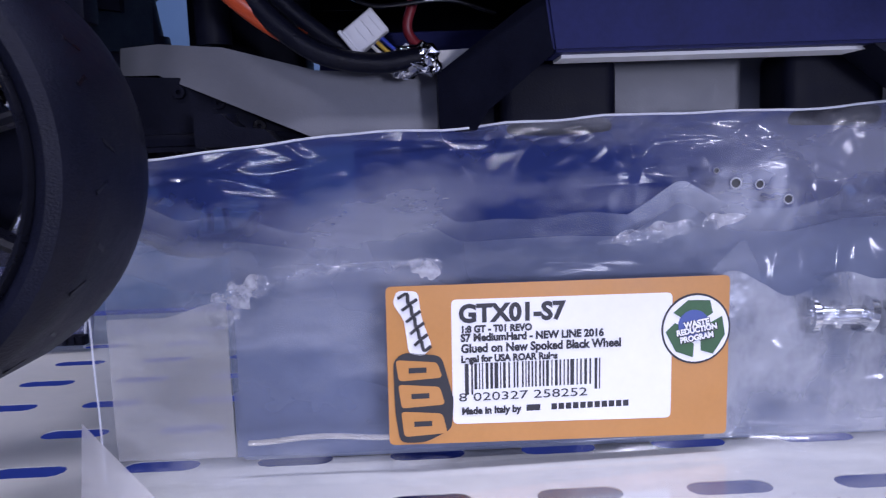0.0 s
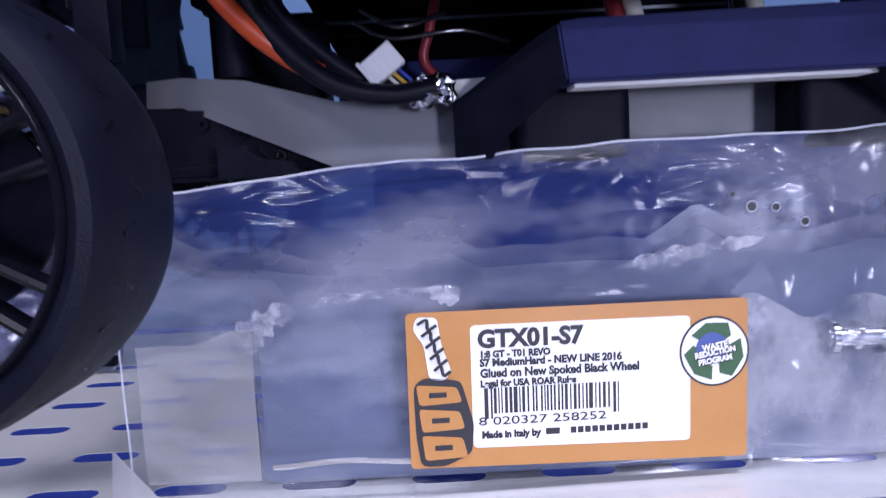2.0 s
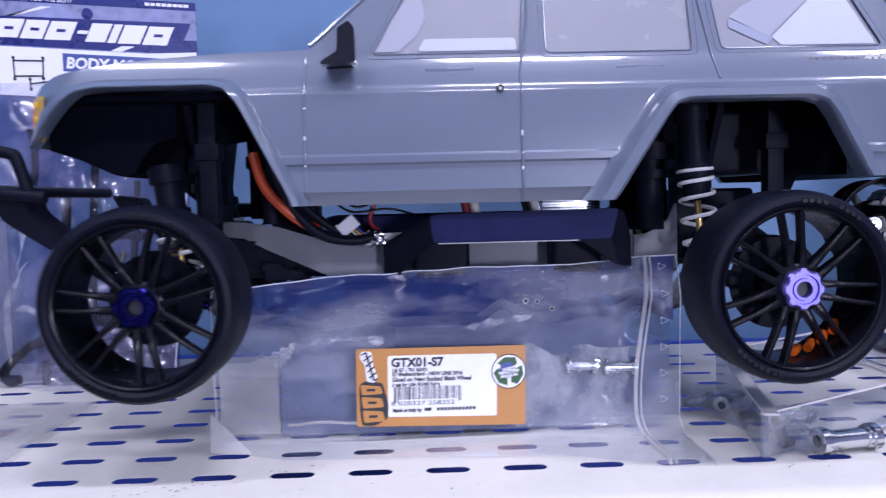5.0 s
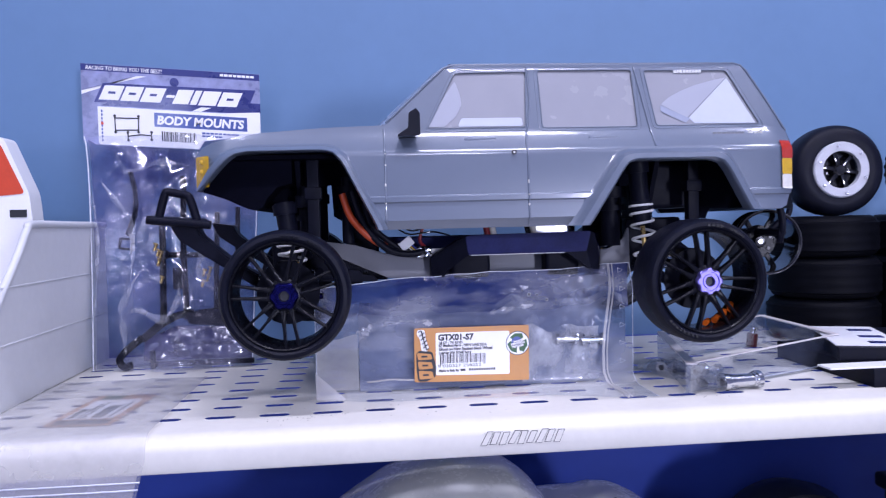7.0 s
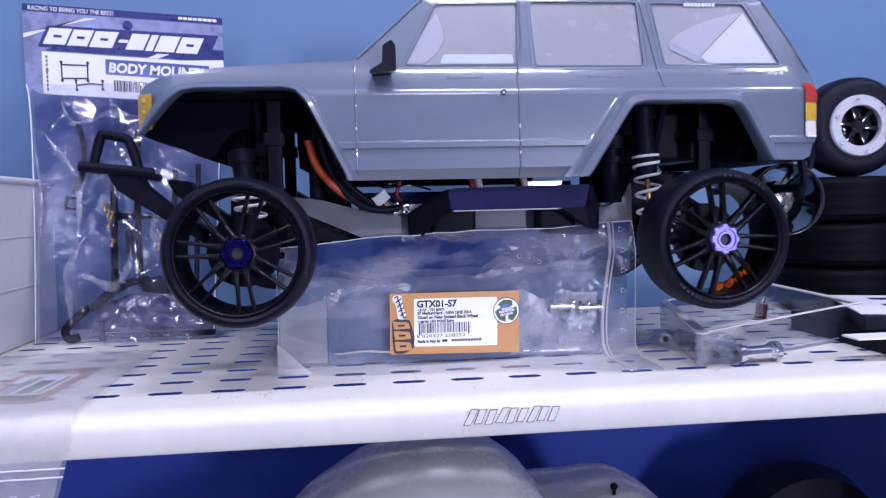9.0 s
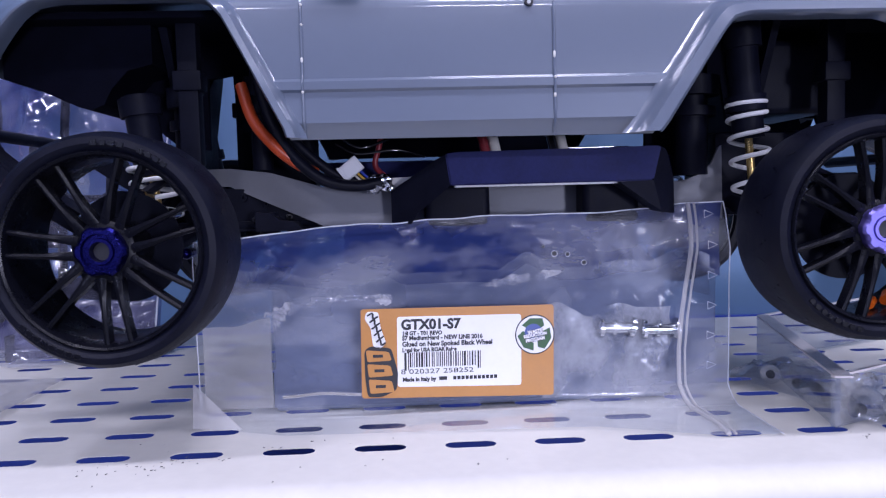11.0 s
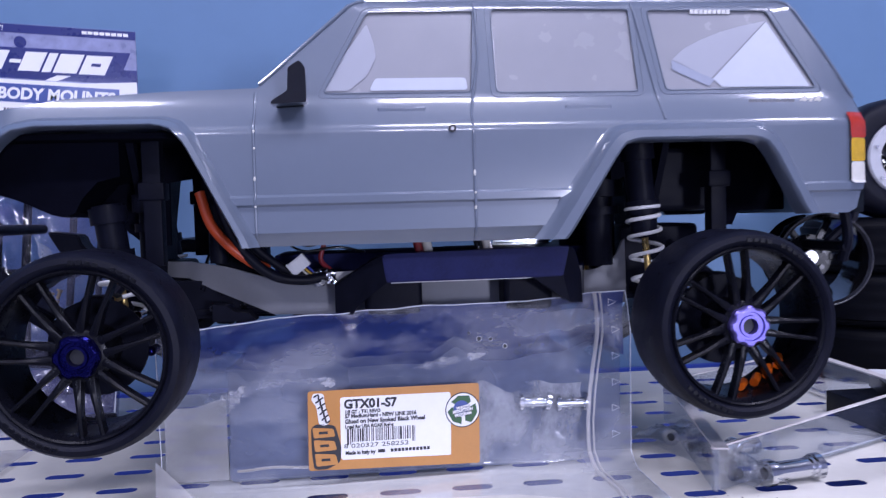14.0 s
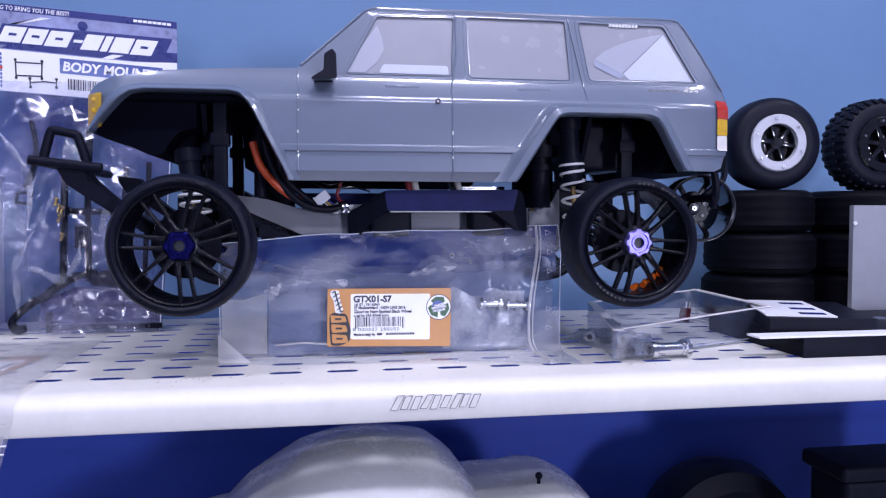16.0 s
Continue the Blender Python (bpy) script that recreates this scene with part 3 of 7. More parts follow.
# door seams, handle, mirror, lamps
for x, z0, z1 in ((-0.0305, 0.1385, 0.2190), (0.0842, 0.1385, 0.2720), (0.1880, 0.2005, 0.2720)):
    for far in (False, True):
        line = []
        for k in range(25):
            z = z0 + (z1 - z0) * k / 24
            xx = x + (0.0035 * np.interp(z, [0.21, 0.27], [1, -1]) if x > 0.15 else 0) + (0.0070 * np.interp(z, [0.205, 0.24], [0, 1]) if 0.08 < x < 0.09 else 0)
            y = side_y(xx, z) - 0.0001
            line.append((xx, 2 * MID - y if far else y, z))
        part("door_seam", tube(bmesh.new(), line, 0.0008, 8), "paint", car)
for x in (0.047, 0.150):
    part("door_handle", boxed(x - 0.0130, x + 0.0130, side_y(x, 0.2083) - 0.0004, side_y(x, 0.2083) + 0.006, 0.2066, 0.2100, 0.0010, 3), "paint", car)
pin = part("body_pin_hole", lathe(bmesh.new(), [(0.0202, 0.0010), (0.0196, 0.0013), (0.0196, 0.0019), (0.0220, 0.0021), (0.0220, 0.0010)], 16, "y", (0.073, 0, 0.1972)), "ink", car, "dark ringed body pin hole")
part("pin_tip", lathe(bmesh.new(), [(0.0201, 0.0001), (0.0201, 0.0009), (0.0220, 0.0010), (0.0220, 0.0001)], 14, "y", (0.073, 0, 0.1972)), "white", pin)
mir = prism(bmesh.new(), round_loop([(-0.0112, 0.2285), (-0.0055, 0.2322), (-0.0025, 0.2285), (-0.0023, 0.2110), (-0.0205, 0.2100), (-0.0200, 0.2118), (-0.0118, 0.2168)], 0.0012), 0.014, 0.023)
part("door_mirror", mir, "gloss_black", car, "black door mirror")
part("mirror_foot", prism(bmesh.new(), round_loop([(-0.0190, 0.2104), (-0.0182, 0.2122), (-0.0055, 0.2130), (-0.0045, 0.2112)], 0.0005), 0.0225, 0.0345), "black", car, "black mirror foot")
# White beads put in for the highlights along the door seams.
for x, z, h in ((0.0842, 0.1735, 0.0019), (0.0842, 0.1630, 0.0007), (0.0842, 0.1552, 0.0015), (0.0842, 0.1432, 0.0007), (-0.0302, 0.1975, 0.0007), (-0.0302, 0.1885, 0.0007), (-0.0305, 0.1728, 0.0014), (-0.0305, 0.1585, 0.0009)):
    b = bmesh.new()
    bmesh.ops.create_icosphere(b, subdivisions=2, radius=1, matrix=Matrix.Translation((x, side_y(x, z) - 0.0006, z)) @ Matrix.Diagonal((0.0007, 0.0006, h, 1)))
    part("seam_glint", b, "whitelens", car)


def corner_lens(x0, x1, z0, z1, off=-0.0012):
    bm = prism(bmesh.new(), round_loop([(x0, z0), (x0, z1), (x1, z1), (x1, z0)], 0.0015), 0, 0)
    return wrap(cut_levels(bm, [z0 + (z1 - z0) * k / 5 for k in range(1, 5)], [x0 + (x1 - x0) * k / 5 for k in range(1, 5)]), off)


part("marker_lamp", corner_lens(-0.1795, -0.1670, 0.1745, 0.1990, -0.0018), "amber", car, "amber corner marker lamp")
for z in (0.1795, 0.1870, 0.1945):
    part("lamp_facet", lathe(bmesh.new(), [(0, 0.0001), (0, 0.0019), (-0.0011, 0.0016), (-0.0014, 0.0001)], 14, "y", (-0.1735, side_y(-0.1735, z) - 0.0014, z)), "amber", car)
tail = part("tail_lamp", corner_lens(0.2985, 0.3100, 0.1885, 0.2035, -0.0018), "redlens", car, "tail lamp of red, amber and white lenses")
part("amber_lens", corner_lens(0.2985, 0.3092, 0.1752, 0.1883, -0.0018), "amber", tail)
part("white_lens", corner_lens(0.2985, 0.3088, 0.1630, 0.1750, -0.0018), "whitelens", tail)
lettering("badge", "4x4", 0.0062, Matrix.Translation((0.2745, side_y(0.279, 0.2115) - 0.0007, 0.2095)) @ UPRIGHT, "whitelens", car, bold=0.0001, squeeze=1.4)
# pale triangle, mid-tone fan and grey edge on the rear pane
film_bm = prism(bmesh.new(), [(0.2660, 0.2605), (0.2265, 0.2250), (0.2310, 0.2200), (0.2840, 0.2200)], 0, 0)
part("pane_patch", wrap(cut_levels(film_bm, [0.225, 0.232, 0.24, 0.248]), 0.0006), "pale_pane", car, "pale triangle in the rear window")
film_bm = prism(bmesh.new(), [(0.2655, 0.2610), (0.2500, 0.2578), (0.2360, 0.2540), (0.2230, 0.2490), (0.2120, 0.2435), (0.2040, 0.2370), (0.2250, 0.2252)], 0, 0)
part("pane_patch", wrap(cut_levels(film_bm, [0.23, 0.24, 0.25]), 0.0007), "mid_pane", car, "mid-tone patch in the rear window")
# Brighter areas of the front pane are put in as pale patches.
for q, m in (([(0.0300, 0.2200), (0.0335, 0.2272), (0.0835, 0.2272), (0.0842, 0.2200)], "pale_pane"), ([(0.0030, 0.2200), (0.0190, 0.2200), (0.0290, 0.2285), (0.0345, 0.2390), (0.0335, 0.2480), (0.0300, 0.2595), (0.0275, 0.2560)], "mid_pane")):
    part("front_pane_patch", wrap(cut_levels(prism(bmesh.new(), round_loop(q, 0.002), 0, 0), [0.225, 0.23, 0.24, 0.25]), 0.0007), m, car, "added pale patch for the brighter area of the front window")
film_bm = prism(bmesh.new(), [(0.2035, 0.2365), (0.2030, 0.2310), (0.2120, 0.2260), (0.2230, 0.2205), (0.2275, 0.2245), (0.2160, 0.2300)], 0, 0)
part("pane_patch_edge", wrap(cut_levels(film_bm, [0.227, 0.23]), 0.0006), "standgrey", car)
for k in range(7):
    part("badge_bar", boxed(0.2440 + k * 0.0040, 0.2472 + k * 0.0040, side_y(0.25, 0.2110) - 0.0006, side_y(0.25, 0.2110) + 0.0006, 0.2100, 0.2118), "grey", car)
for k in range(9):
    part("window_decal_bar", boxed(0.2195 + k * 0.0028, 0.2217 + k * 0.0028, side_y(0.22, 0.2668) - 0.0004, side_y(0.22, 0.2668) + 0.0008, 0.2655, 0.2680), "white", car)

# front bumper with its hoop
tube_b = bmesh.new()
tube(tube_b, [(-0.2135, 0.020, 0.1502), (-0.2120, 0.020, 0.1500), (-0.1680, 0.020, 0.1452), (-0.1660, 0.020, 0.1450)], 0.0034, 10)
tube(tube_b, [(-0.2100, 0.020, 0.1498), (-0.2100, 0.210, 0.1498)], 0.0036, 10)
part("bumper_bar", tube_b, "black", car)
hoop = bmesh.new()
tube(hoop, spline([(-0.2060, 0.024, 0.1490), (-0.2040, 0.024, 0.1570), (-0.2005, 0.024, 0.1690), (-0.1982, 0.024, 0.1712), (-0.1900, 0.024, 0.1698), (-0.1838, 0.024, 0.1682), (-0.1818, 0.024, 0.1655), (-0.1785, 0.024, 0.1550), (-0.1765, 0.024, 0.1465)], 4), 0.0033, 10)
part("bumper_hoop", hoop, "black", car)
ARM = [(-0.1985, 0.1480), (-0.1770, 0.1450), (-0.1745, 0.1375), (-0.1540, 0.1195), (-0.1200, 0.0985), (-0.1240, 0.0890), (-0.1560, 0.1105), (-0.1820, 0.1275), (-0.1905, 0.1335), (-0.1945, 0.1400)]
for y0 in (0.022, 0.186):
    arm = prism(bmesh.new(), ARM, y0, y0 + 0.020)
    bmesh.ops.bevel(arm, geom=[e for e in arm.edges if len(e.link_faces) == 2 and e.calc_face_angle(0) > 0.5], offset=0.0012, segments=2, affect="EDGES")
    part("bumper_arm", arm, "black", car)


# wheels: low rubber tyre, deep barrel, seven twin spokes, hub nut
def wheel_parts(owner, phase, nut_mat, broad=0.048, lobes=8):
    """Built round the origin; the outer face looks along -y."""
    ri = 0.0396
    prof = [(-0.0195, ri), (-0.0213, 0.0408), (-0.0226, 0.0430), (-0.0219, 0.0456), (-0.0192, 0.0474), (-0.0130, 0.0484), (broad - 0.038, 0.0484), (broad - 0.032, 0.0474), (broad - 0.0295, 0.0440), (broad - 0.030, ri), (broad - 0.031, ri - 0.001), (-0.0185, ri - 0.001)]
    part("tyre", lathe(bmesh.new(), prof, 72), "rubber", owner, "low-profile black rubber tyre")
    for k in range(16):
        a = radians(52 + 4.6 * k + (6 if k > 3 else 0) + (128 if k > 7 else 0))
        mk = boxed(-0.0011, 0.0011, -0.0229, -0.0221, -0.0013, 0.0013, 0.0002, 1)
        bmesh.ops.transform(mk, matrix=Matrix.Rotation(-a, 4, "Y") @ Matrix.Translation((0.0432, 0, 0)), verts=mk.verts[:])
        part("wall_mark", mk, "rim", owner)
    slit = mesh_of("tread_slit", boxed(-0.0004, 0.0004, -0.0030, 0.0022, -0.0002, 0.0001), "rim")
    for k in range(30):
        o = new("tread_slit", slit)
        o.parent = owner
        o.matrix_basis = Matrix.Rotation(radians(12 * k + 3 * (k % 2)), 4, "Y") @ Matrix.Translation((0, -0.0115 + 0.004 * (k % 2), 0.0484)) @ Matrix.Rotation(radians(24 * (-1) ** k), 4, "Z")
    rp = [(-0.0203, 0.0380), (-0.0216, 0.0386), (-0.0221, 0.0396), (-0.0211, 0.0404), (-0.0184, 0.0402), (broad - 0.032, 0.0402), (broad - 0.032, 0.0376), (-0.0155, 0.0373)]
    part("rim", lathe(bmesh.new(), rp, 72), "rim", owner, "satin black rim")
    hub = [(-0.0185, 0.0001), (-0.0185, 0.0098), (-0.0174, 0.0124), (-0.0130, 0.0135), (0.010, 0.0115), (0.010, 0.0001)]
    part("hub", lathe(bmesh.new(), hub, 32), "rim", owner)
    spoke = bmesh.new()
    # one leg of a twin spoke, swelling towards the hub
    rows = []
    for k in range(7):
        t = k / 6
        r = 0.0105 + (0.0380 - 0.0105) * t
        off = 0.0030 + 0.0018 * t
        half = 0.0020 - 0.0010 * min(1, t * 2.0)
        front = -0.0178 - 0.0016 * t - 0.0008 * math.sin(math.pi * t)
        rows.append([spoke.verts.new((r, front, off - half)), spoke.verts.new((r, front - 0.0006, off)), spoke.verts.new((r, front, off + half)), spoke.verts.new((r, front + 0.0055, off + half)), spoke.verts.new((r, front + 0.0055, off - half))])
    for a, b in zip(rows, rows[1:]):
        for k in range(5):
            spoke.faces.new((a[k], a[(k + 1) % 5], b[(k + 1) % 5], b[k]))
    spoke.faces.new(rows[0][::-1])
    spoke.faces.new(rows[-1])
    me = mesh_of("spoke", spoke, "rim")
    for k in range(7):
        for flip in (1, -1):
            ob = new("spoke", me)
            ob.parent = owner
            ob.matrix_basis = Matrix.Rotation(-radians(phase + 360 * k / 7), 4, "Y") @ Matrix.Diagonal((1, 1, flip, 1))
    nut = bmesh.new()
    n = 72
    loops = []
    for y, r, lobe in ((-0.0160, 0.0098, 0.0), (-0.0205, 0.0100, 0.0004), (-0.0222, 0.0098, 0.0006), (-0.0232, 0.0088, 0.0006), (-0.0232, 0.0073, 0.0), (-0.0219, 0.0070, 0.0), (-0.0219, 0.0056, 0.0), (-0.0229, 0.0053, 0.0), (-0.0229, 0.0040, 0.0), (-0.0190, 0.0037, 0.0)):
        ring = []
        for k in range(n):
            a = 2 * math.pi * k / n
            rr = r + lobe * max(-1.0, min(1.0, 3 * math.cos(lobes * a)))
            ring.append(nut.verts.new((rr * math.cos(a), y, rr * math.sin(a))))
        loops.append(ring)
    for a, b in zip(loops, loops[1:]):
        for k in range(n):
            nut.faces.new((a[k], a[(k + 1) % n], b[(k + 1) % n], b[k]))
    nut.faces.new(loops[-1])
    part("wheel_nut", nut, nut_mat, owner, "anodised wheel nut")
    axle = bmesh.new()
    rod(axle, (0, -0.0195, 0), (0, -0.012, 0), 0.0036, 16)
    part("axle_stub", axle, "ink", owner)
    disc = [(0.008, 0.006), (0.008, 0.024), (0.0095, 0.024), (0.0095, 0.006)]
    part("brake_disc", lathe(bmesh.new(), disc, 40), "black", owner)


def car_wheel(x, far, phase, nut_mat):
    """A wheel is a part of the car; its own pieces sit one level deeper."""
    bm = lathe(bmesh.new(), [(0.004, 0.004), (0.004, 0.010), (0.016, 0.010), (0.016, 0.004)], 24)
    w = part("wheel", bm, "black", None, "black twin-spoke wheel with a low tyre")
    wheel_parts(w, phase, nut_mat, 0.048, 6 if nut_mat == "blue_metal" else 8)
    w.parent = car
    m = pose(x, 2 * MID, HUB_Z, 0, 0, 180) if far else pose(x, 0, HUB_Z)
    w.matrix_basis = placed(car).inverted() @ m
    return w


w = car_wheel(HUB_F, False, 174.0, "blue_metal")
w = car_wheel(HUB_R, False, 97.0, "nut_bright")
for a0 in (-84, -71, -58, -45):
    cal = bmesh.new()
    pts = [(0.0347 * math.cos(radians(a0 + k * 3)), -0.004 + 0.002 * k, 0.0347 * math.sin(radians(a0 + k * 3))) for k in range(4)]
    tube(cal, pts, 0.0024, 8)
    ob = part("rim_mark", cal, "caliper", None, "bright orange patch inside the rim")
    ob.parent = w
car_wheel(HUB_F, True, 10.0, "blue_metal")
car_wheel(HUB_R, True, 30.0, "blue_metal")


# suspension, posts and chassis
def damper(x, y, z0, z1, dx, spring_turns, spring_z0, spring_z1, r=0.0105):
    top, low = Vector((x, y, z1)), Vector((x + dx, y, z0))
    b = bmesh.new()
    rod(b, top, top.lerp(low, 0.62), 0.0078, 20)
    rod(b, top.lerp(low, 0.02), top.lerp(low, 0.16), 0.0098, 20)
    rod(b, top.lerp(low, 0.40), top.lerp(low, 0.48), 0.0100, 20)
    body = part("damper", b, "black", car, "black damper body")
    s = bmesh.new()
    rod(s, top.lerp(low, 0.6), low, 0.0020, 10)
    part("damper_shaft", s, "gold", body)
    if spring_turns:
        pts = []
        for k in range(int(spring_turns * 24) + 1):
            a, t = 2 * math.pi * k / 24, k / (spring_turns * 24)
            zc = spring_z1 + (spring_z0 - spring_z1) * (t ** 1.45)
            xc = x + dx * (z1 - zc) / (z1 - z0)
            pts.append((xc + r * math.cos(a), y - r * math.sin(a), zc))
        part("coil_spring", tube(bmesh.new(), pts, 0.0012, 8), "white", body, "white coil spring")
    return body


damper(0.1845, 0.052, 0.098, 0.196, 0.008, 5.0, 0.104, 0.1535, 0.0094)
damper(0.1845, 2 * MID - 0.052, 0.098, 0.196, 0.008, 5.0, 0.104, 0.1535, 0.0094)
damper(-0.113, 0.048, 0.100, 0.1620, 0.008, 3.4, 0.100, 0.128)
damper(-0.120, 2 * MID - 0.046, 0.100, 0.1720, 0.012, 3.4, 0.100, 0.128)
for x, y in ((-0.089, 0.052), (-0.089, 2 * MID - 0.052), (0.237, 0.060), (0.237, 2 * MID - 0.060)):
    b = boxed(x - 0.0048, x + 0.0048, y - 0.0048, y + 0.0048, 0.128, 0.1975, 0.0008)
    box(b, x - 0.0068, x + 0.0068, y - 0.0066, y + 0.0066, 0.164, 0.1735, 0.001)
    part("body_post", b, "black", car)
for x, y, r, z0, z1 in ((-0.0620, 0.089, 0.0056, 0.1265, 0.184), (-0.0975, 0.070, 0.0050, 0.115, 0.176), (0.1690, 0.078, 0.0090, 0.118, 0.178)):
    b = bmesh.new()
    rod(b, (x, y, z0), (x, y, z1), r, 16)
    rod(b, (x, y, z0 + (z1 - z0) * 0.52), (x, y, z0 + (z1 - z0) * 0.60), r * 1.5, 16)
    rod(b, (x, y, z1 - 0.018), (x, y, z1 - 0.008), r * 1.7, 16)
    part("damper_stay", b, "black", car)
tower = prism(bmesh.new(), [(0, 0.100), (0.03, 0.100), (0.034, 0.15), (0.06, 0.196), (0.052, 0.198), (0.0, 0.165), (-0.052, 0.198), (-0.06, 0.196), (-0.034, 0.15), (-0.03, 0.100)], -0.002, 0.002)
for x in (-0.102, 0.206):
    t2 = tower.copy()
    bmesh.ops.transform(t2, matrix=Matrix.Translation((x, MID, 0)) @ Matrix.Rotation(radians(90), 4, "Z"), verts=t2.verts[:])
    part("shock_tower", t2, "black", car)
tower.free()
part("chassis_plate", boxed(-0.150, 0.262, 0.082, 0.148, 0.0955, 0.0995, 0.0012), "black", car)
for x0, x1, y0, y1, z0, z1 in ((-0.130, -0.084, 0.0995, 0.140, 0.0995, 0.128), (0.188, 0.240, 0.090, 0.140, 0.0995, 0.142), (0.205, 0.250, 0.080, 0.150, 0.150, 0.190), (-0.066, -0.036, 0.104, 0.130, 0.0995, 0.150)):
    part("gearbox", boxed(x0, x1, y0, y1, z0, z1, 0.004, 3), "black", car)
for xc in (HUB_F, HUB_R):
    for s in (-1, 1):
        b = bmesh.new()
        yo = MID + s * 0.098
        rod(b, (xc - 0.020, MID + s * 0.025, 0.104), (xc - 0.004, yo, 0.082), 0.0045, 10)
        rod(b, (xc + 0.020, MID + s * 0.025, 0.104), (xc + 0.004, yo, 0.082), 0.0045, 10)
        rod(b, (xc, MID + s * 0.02, 0.118), (xc, yo, HUB_Z), 0.0035, 10)
        rod(b, (xc + 0.004, MID + s * 0.03, 0.130), (xc + 0.002, yo, 0.112), 0.0025, 8)
        box(b, xc - 0.008, xc + 0.008, yo - 0.008, yo + 0.008, 0.076, 0.116, 0.002)
        part("suspension_arm", b, "black", car)
    for dx, dz, c in ((-0.014, 0.018, "chrome"), (-0.020, 0.012, "chrome"), (0.006, 0.022, "gold"), (0.012, 0.004, "blue_metal"), (0.024, -0.004, "blue_metal"), (-0.004, 0.016, "chrome"), (0.018, 0.014, "chrome")):
        b = bmesh.new()
        rod(b, (xc + dx, 0.012, HUB_Z + dz), (xc + dx, 0.022, HUB_Z + dz), 0.0022, 10)
        bmesh.ops.create_icosphere(b, subdivisions=2, radius=0.0026, matrix=Matrix.Translation((xc + dx, 0.012, HUB_Z + dz)))
        part("ball_joint", b, c, car)
b = prism(bmesh.new(), [(-0.062, 0.0945), (-0.062, 0.1045), (-0.054, 0.1035), (-0.050, 0.1000), (-0.042, 0.0990), (-0.038, 0.0945)], 0.060, 0.074)
part("steering_link", b, "black", car)
b = lathe(bmesh.new(), [(0.0930, 0.0005), (0.0930, 0.0050), (0.0950, 0.0056), (0.0985, 0.0056), (0.1000, 0.0044), (0.1040, 0.0044), (0.1040, 0.0005)], 24, "z", (-0.0560, 0.068, 0))
part("servo_saver", b, "black", car)

# added black fill: the arches' dark depth put into flat panels
part("dark_fill", prism(bmesh.new(), [(-0.150, 0.1990), (-0.146, 0.1720), (-0.120, 0.1520), (-0.106, 0.1400), (-0.0900, 0.1380), (-0.0895, 0.1755), (-0.0760, 0.1775), (-0.0745, 0.1500), (-0.0660, 0.1450), (-0.0460, 0.1500), (-0.0460, 0.1990)], 0.088, 0.092), "well", car)
part("dark_fill", prism(bmesh.new(), [(0.150, 0.1990), (0.150, 0.1180), (0.1860, 0.1180), (0.1860, 0.1700), (0.1930, 0.1730), (0.1970, 0.1480), (0.2480, 0.1520), (0.2520, 0.1400), (0.2660, 0.1400), (0.2700, 0.1490), (0.3020, 0.1490), (0.3020, 0.1990)], 0.096, 0.099), "well", car)

# grey side guards of the chassis, bent up at both ends
def guard(sign):
    pts_top = [(-0.0946, 0.1280), (-0.0800, 0.1278), (-0.0575, 0.1248), (-0.029, 0.1165), (0.0085, 0.1145)]
    pts_low = [(-0.0946, 0.1190), (-0.0800, 0.1180), (-0.0640, 0.1113), (-0.029, 0.0960), (0.0085, 0.0945)]
    ys = [0.098, 0.090, 0.080, 0.0745, 0.0760]
    bm = bmesh.new()
    cols = []
    for (xt, zt), (xl, zl), y in zip(pts_top, pts_low, ys):
        if sign < 0:
            xt, xl = 0.130 - xt, 0.130 - xl
        cols.append([bm.verts.new((xt, y, zt)), bm.verts.new((xl, y - 0.002, zl)), bm.verts.new((xl, y + 0.0005, zl)), bm.verts.new((xt, y + 0.0025, zt))])
    for a, b2 in zip(cols, cols[1:]):
        for k in range(4):
            bm.faces.new((a[k], a[(k + 1) % 4], b2[(k + 1) % 4], b2[k]))
    bm.faces.new(cols[0])
    bm.faces.new(cols[-1][::-1])
    return bm


part("side_guard", guard(1), "grey", car, "grey plastic chassis side guard")
part("side_guard", prism(bmesh.new(), [(0.159, 0.094), (0.159, 0.1150), (0.166, 0.1155), (0.174, 0.1185), (0.180, 0.1240), (0.1838, 0.1325), (0.1855, 0.1335), (0.1860, 0.094)], 0.0760, 0.0780), "grey", car, "grey plastic chassis side guard")
# added black fill for the dark gap beside the guard
part("dark_fill", boxed(0.1860, 0.2350, 0.0850, 0.0880, 0.0960, 0.1400), "black", car)
part("side_guard", boxed(0.0085, 0.1590, 0.0775, 0.0800, 0.0945, 0.1178, 0.0004), "grey", car, "grey plastic chassis side guard")
for x0, x1 in ((0.0240, 0.0575), (0.1055, 0.1350)):
    part("chassis_block", boxed(x0, x1, 0.058, 0.0772, 0.0945, 0.1165, 0.0040, 4), "black", car)
bar = prism(bmesh.new(), [(0.0360, 0.1150), (0.0340, 0.1303), (0.0400, 0.1310), (0.1360, 0.1320), (0.1400, 0.1318), (0.1360, 0.1150)], 0.038, 0.056)
bmesh.ops.bevel(bar, geom=[e for e in bar.edges if len(e.link_faces) == 2 and e.calc_face_angle(0) > 0.5], offset=0.0008, segments=2, affect="EDGES")
part("side_rail", bar, "rail", car, "dark satin side rail under the doors", smooth=False)
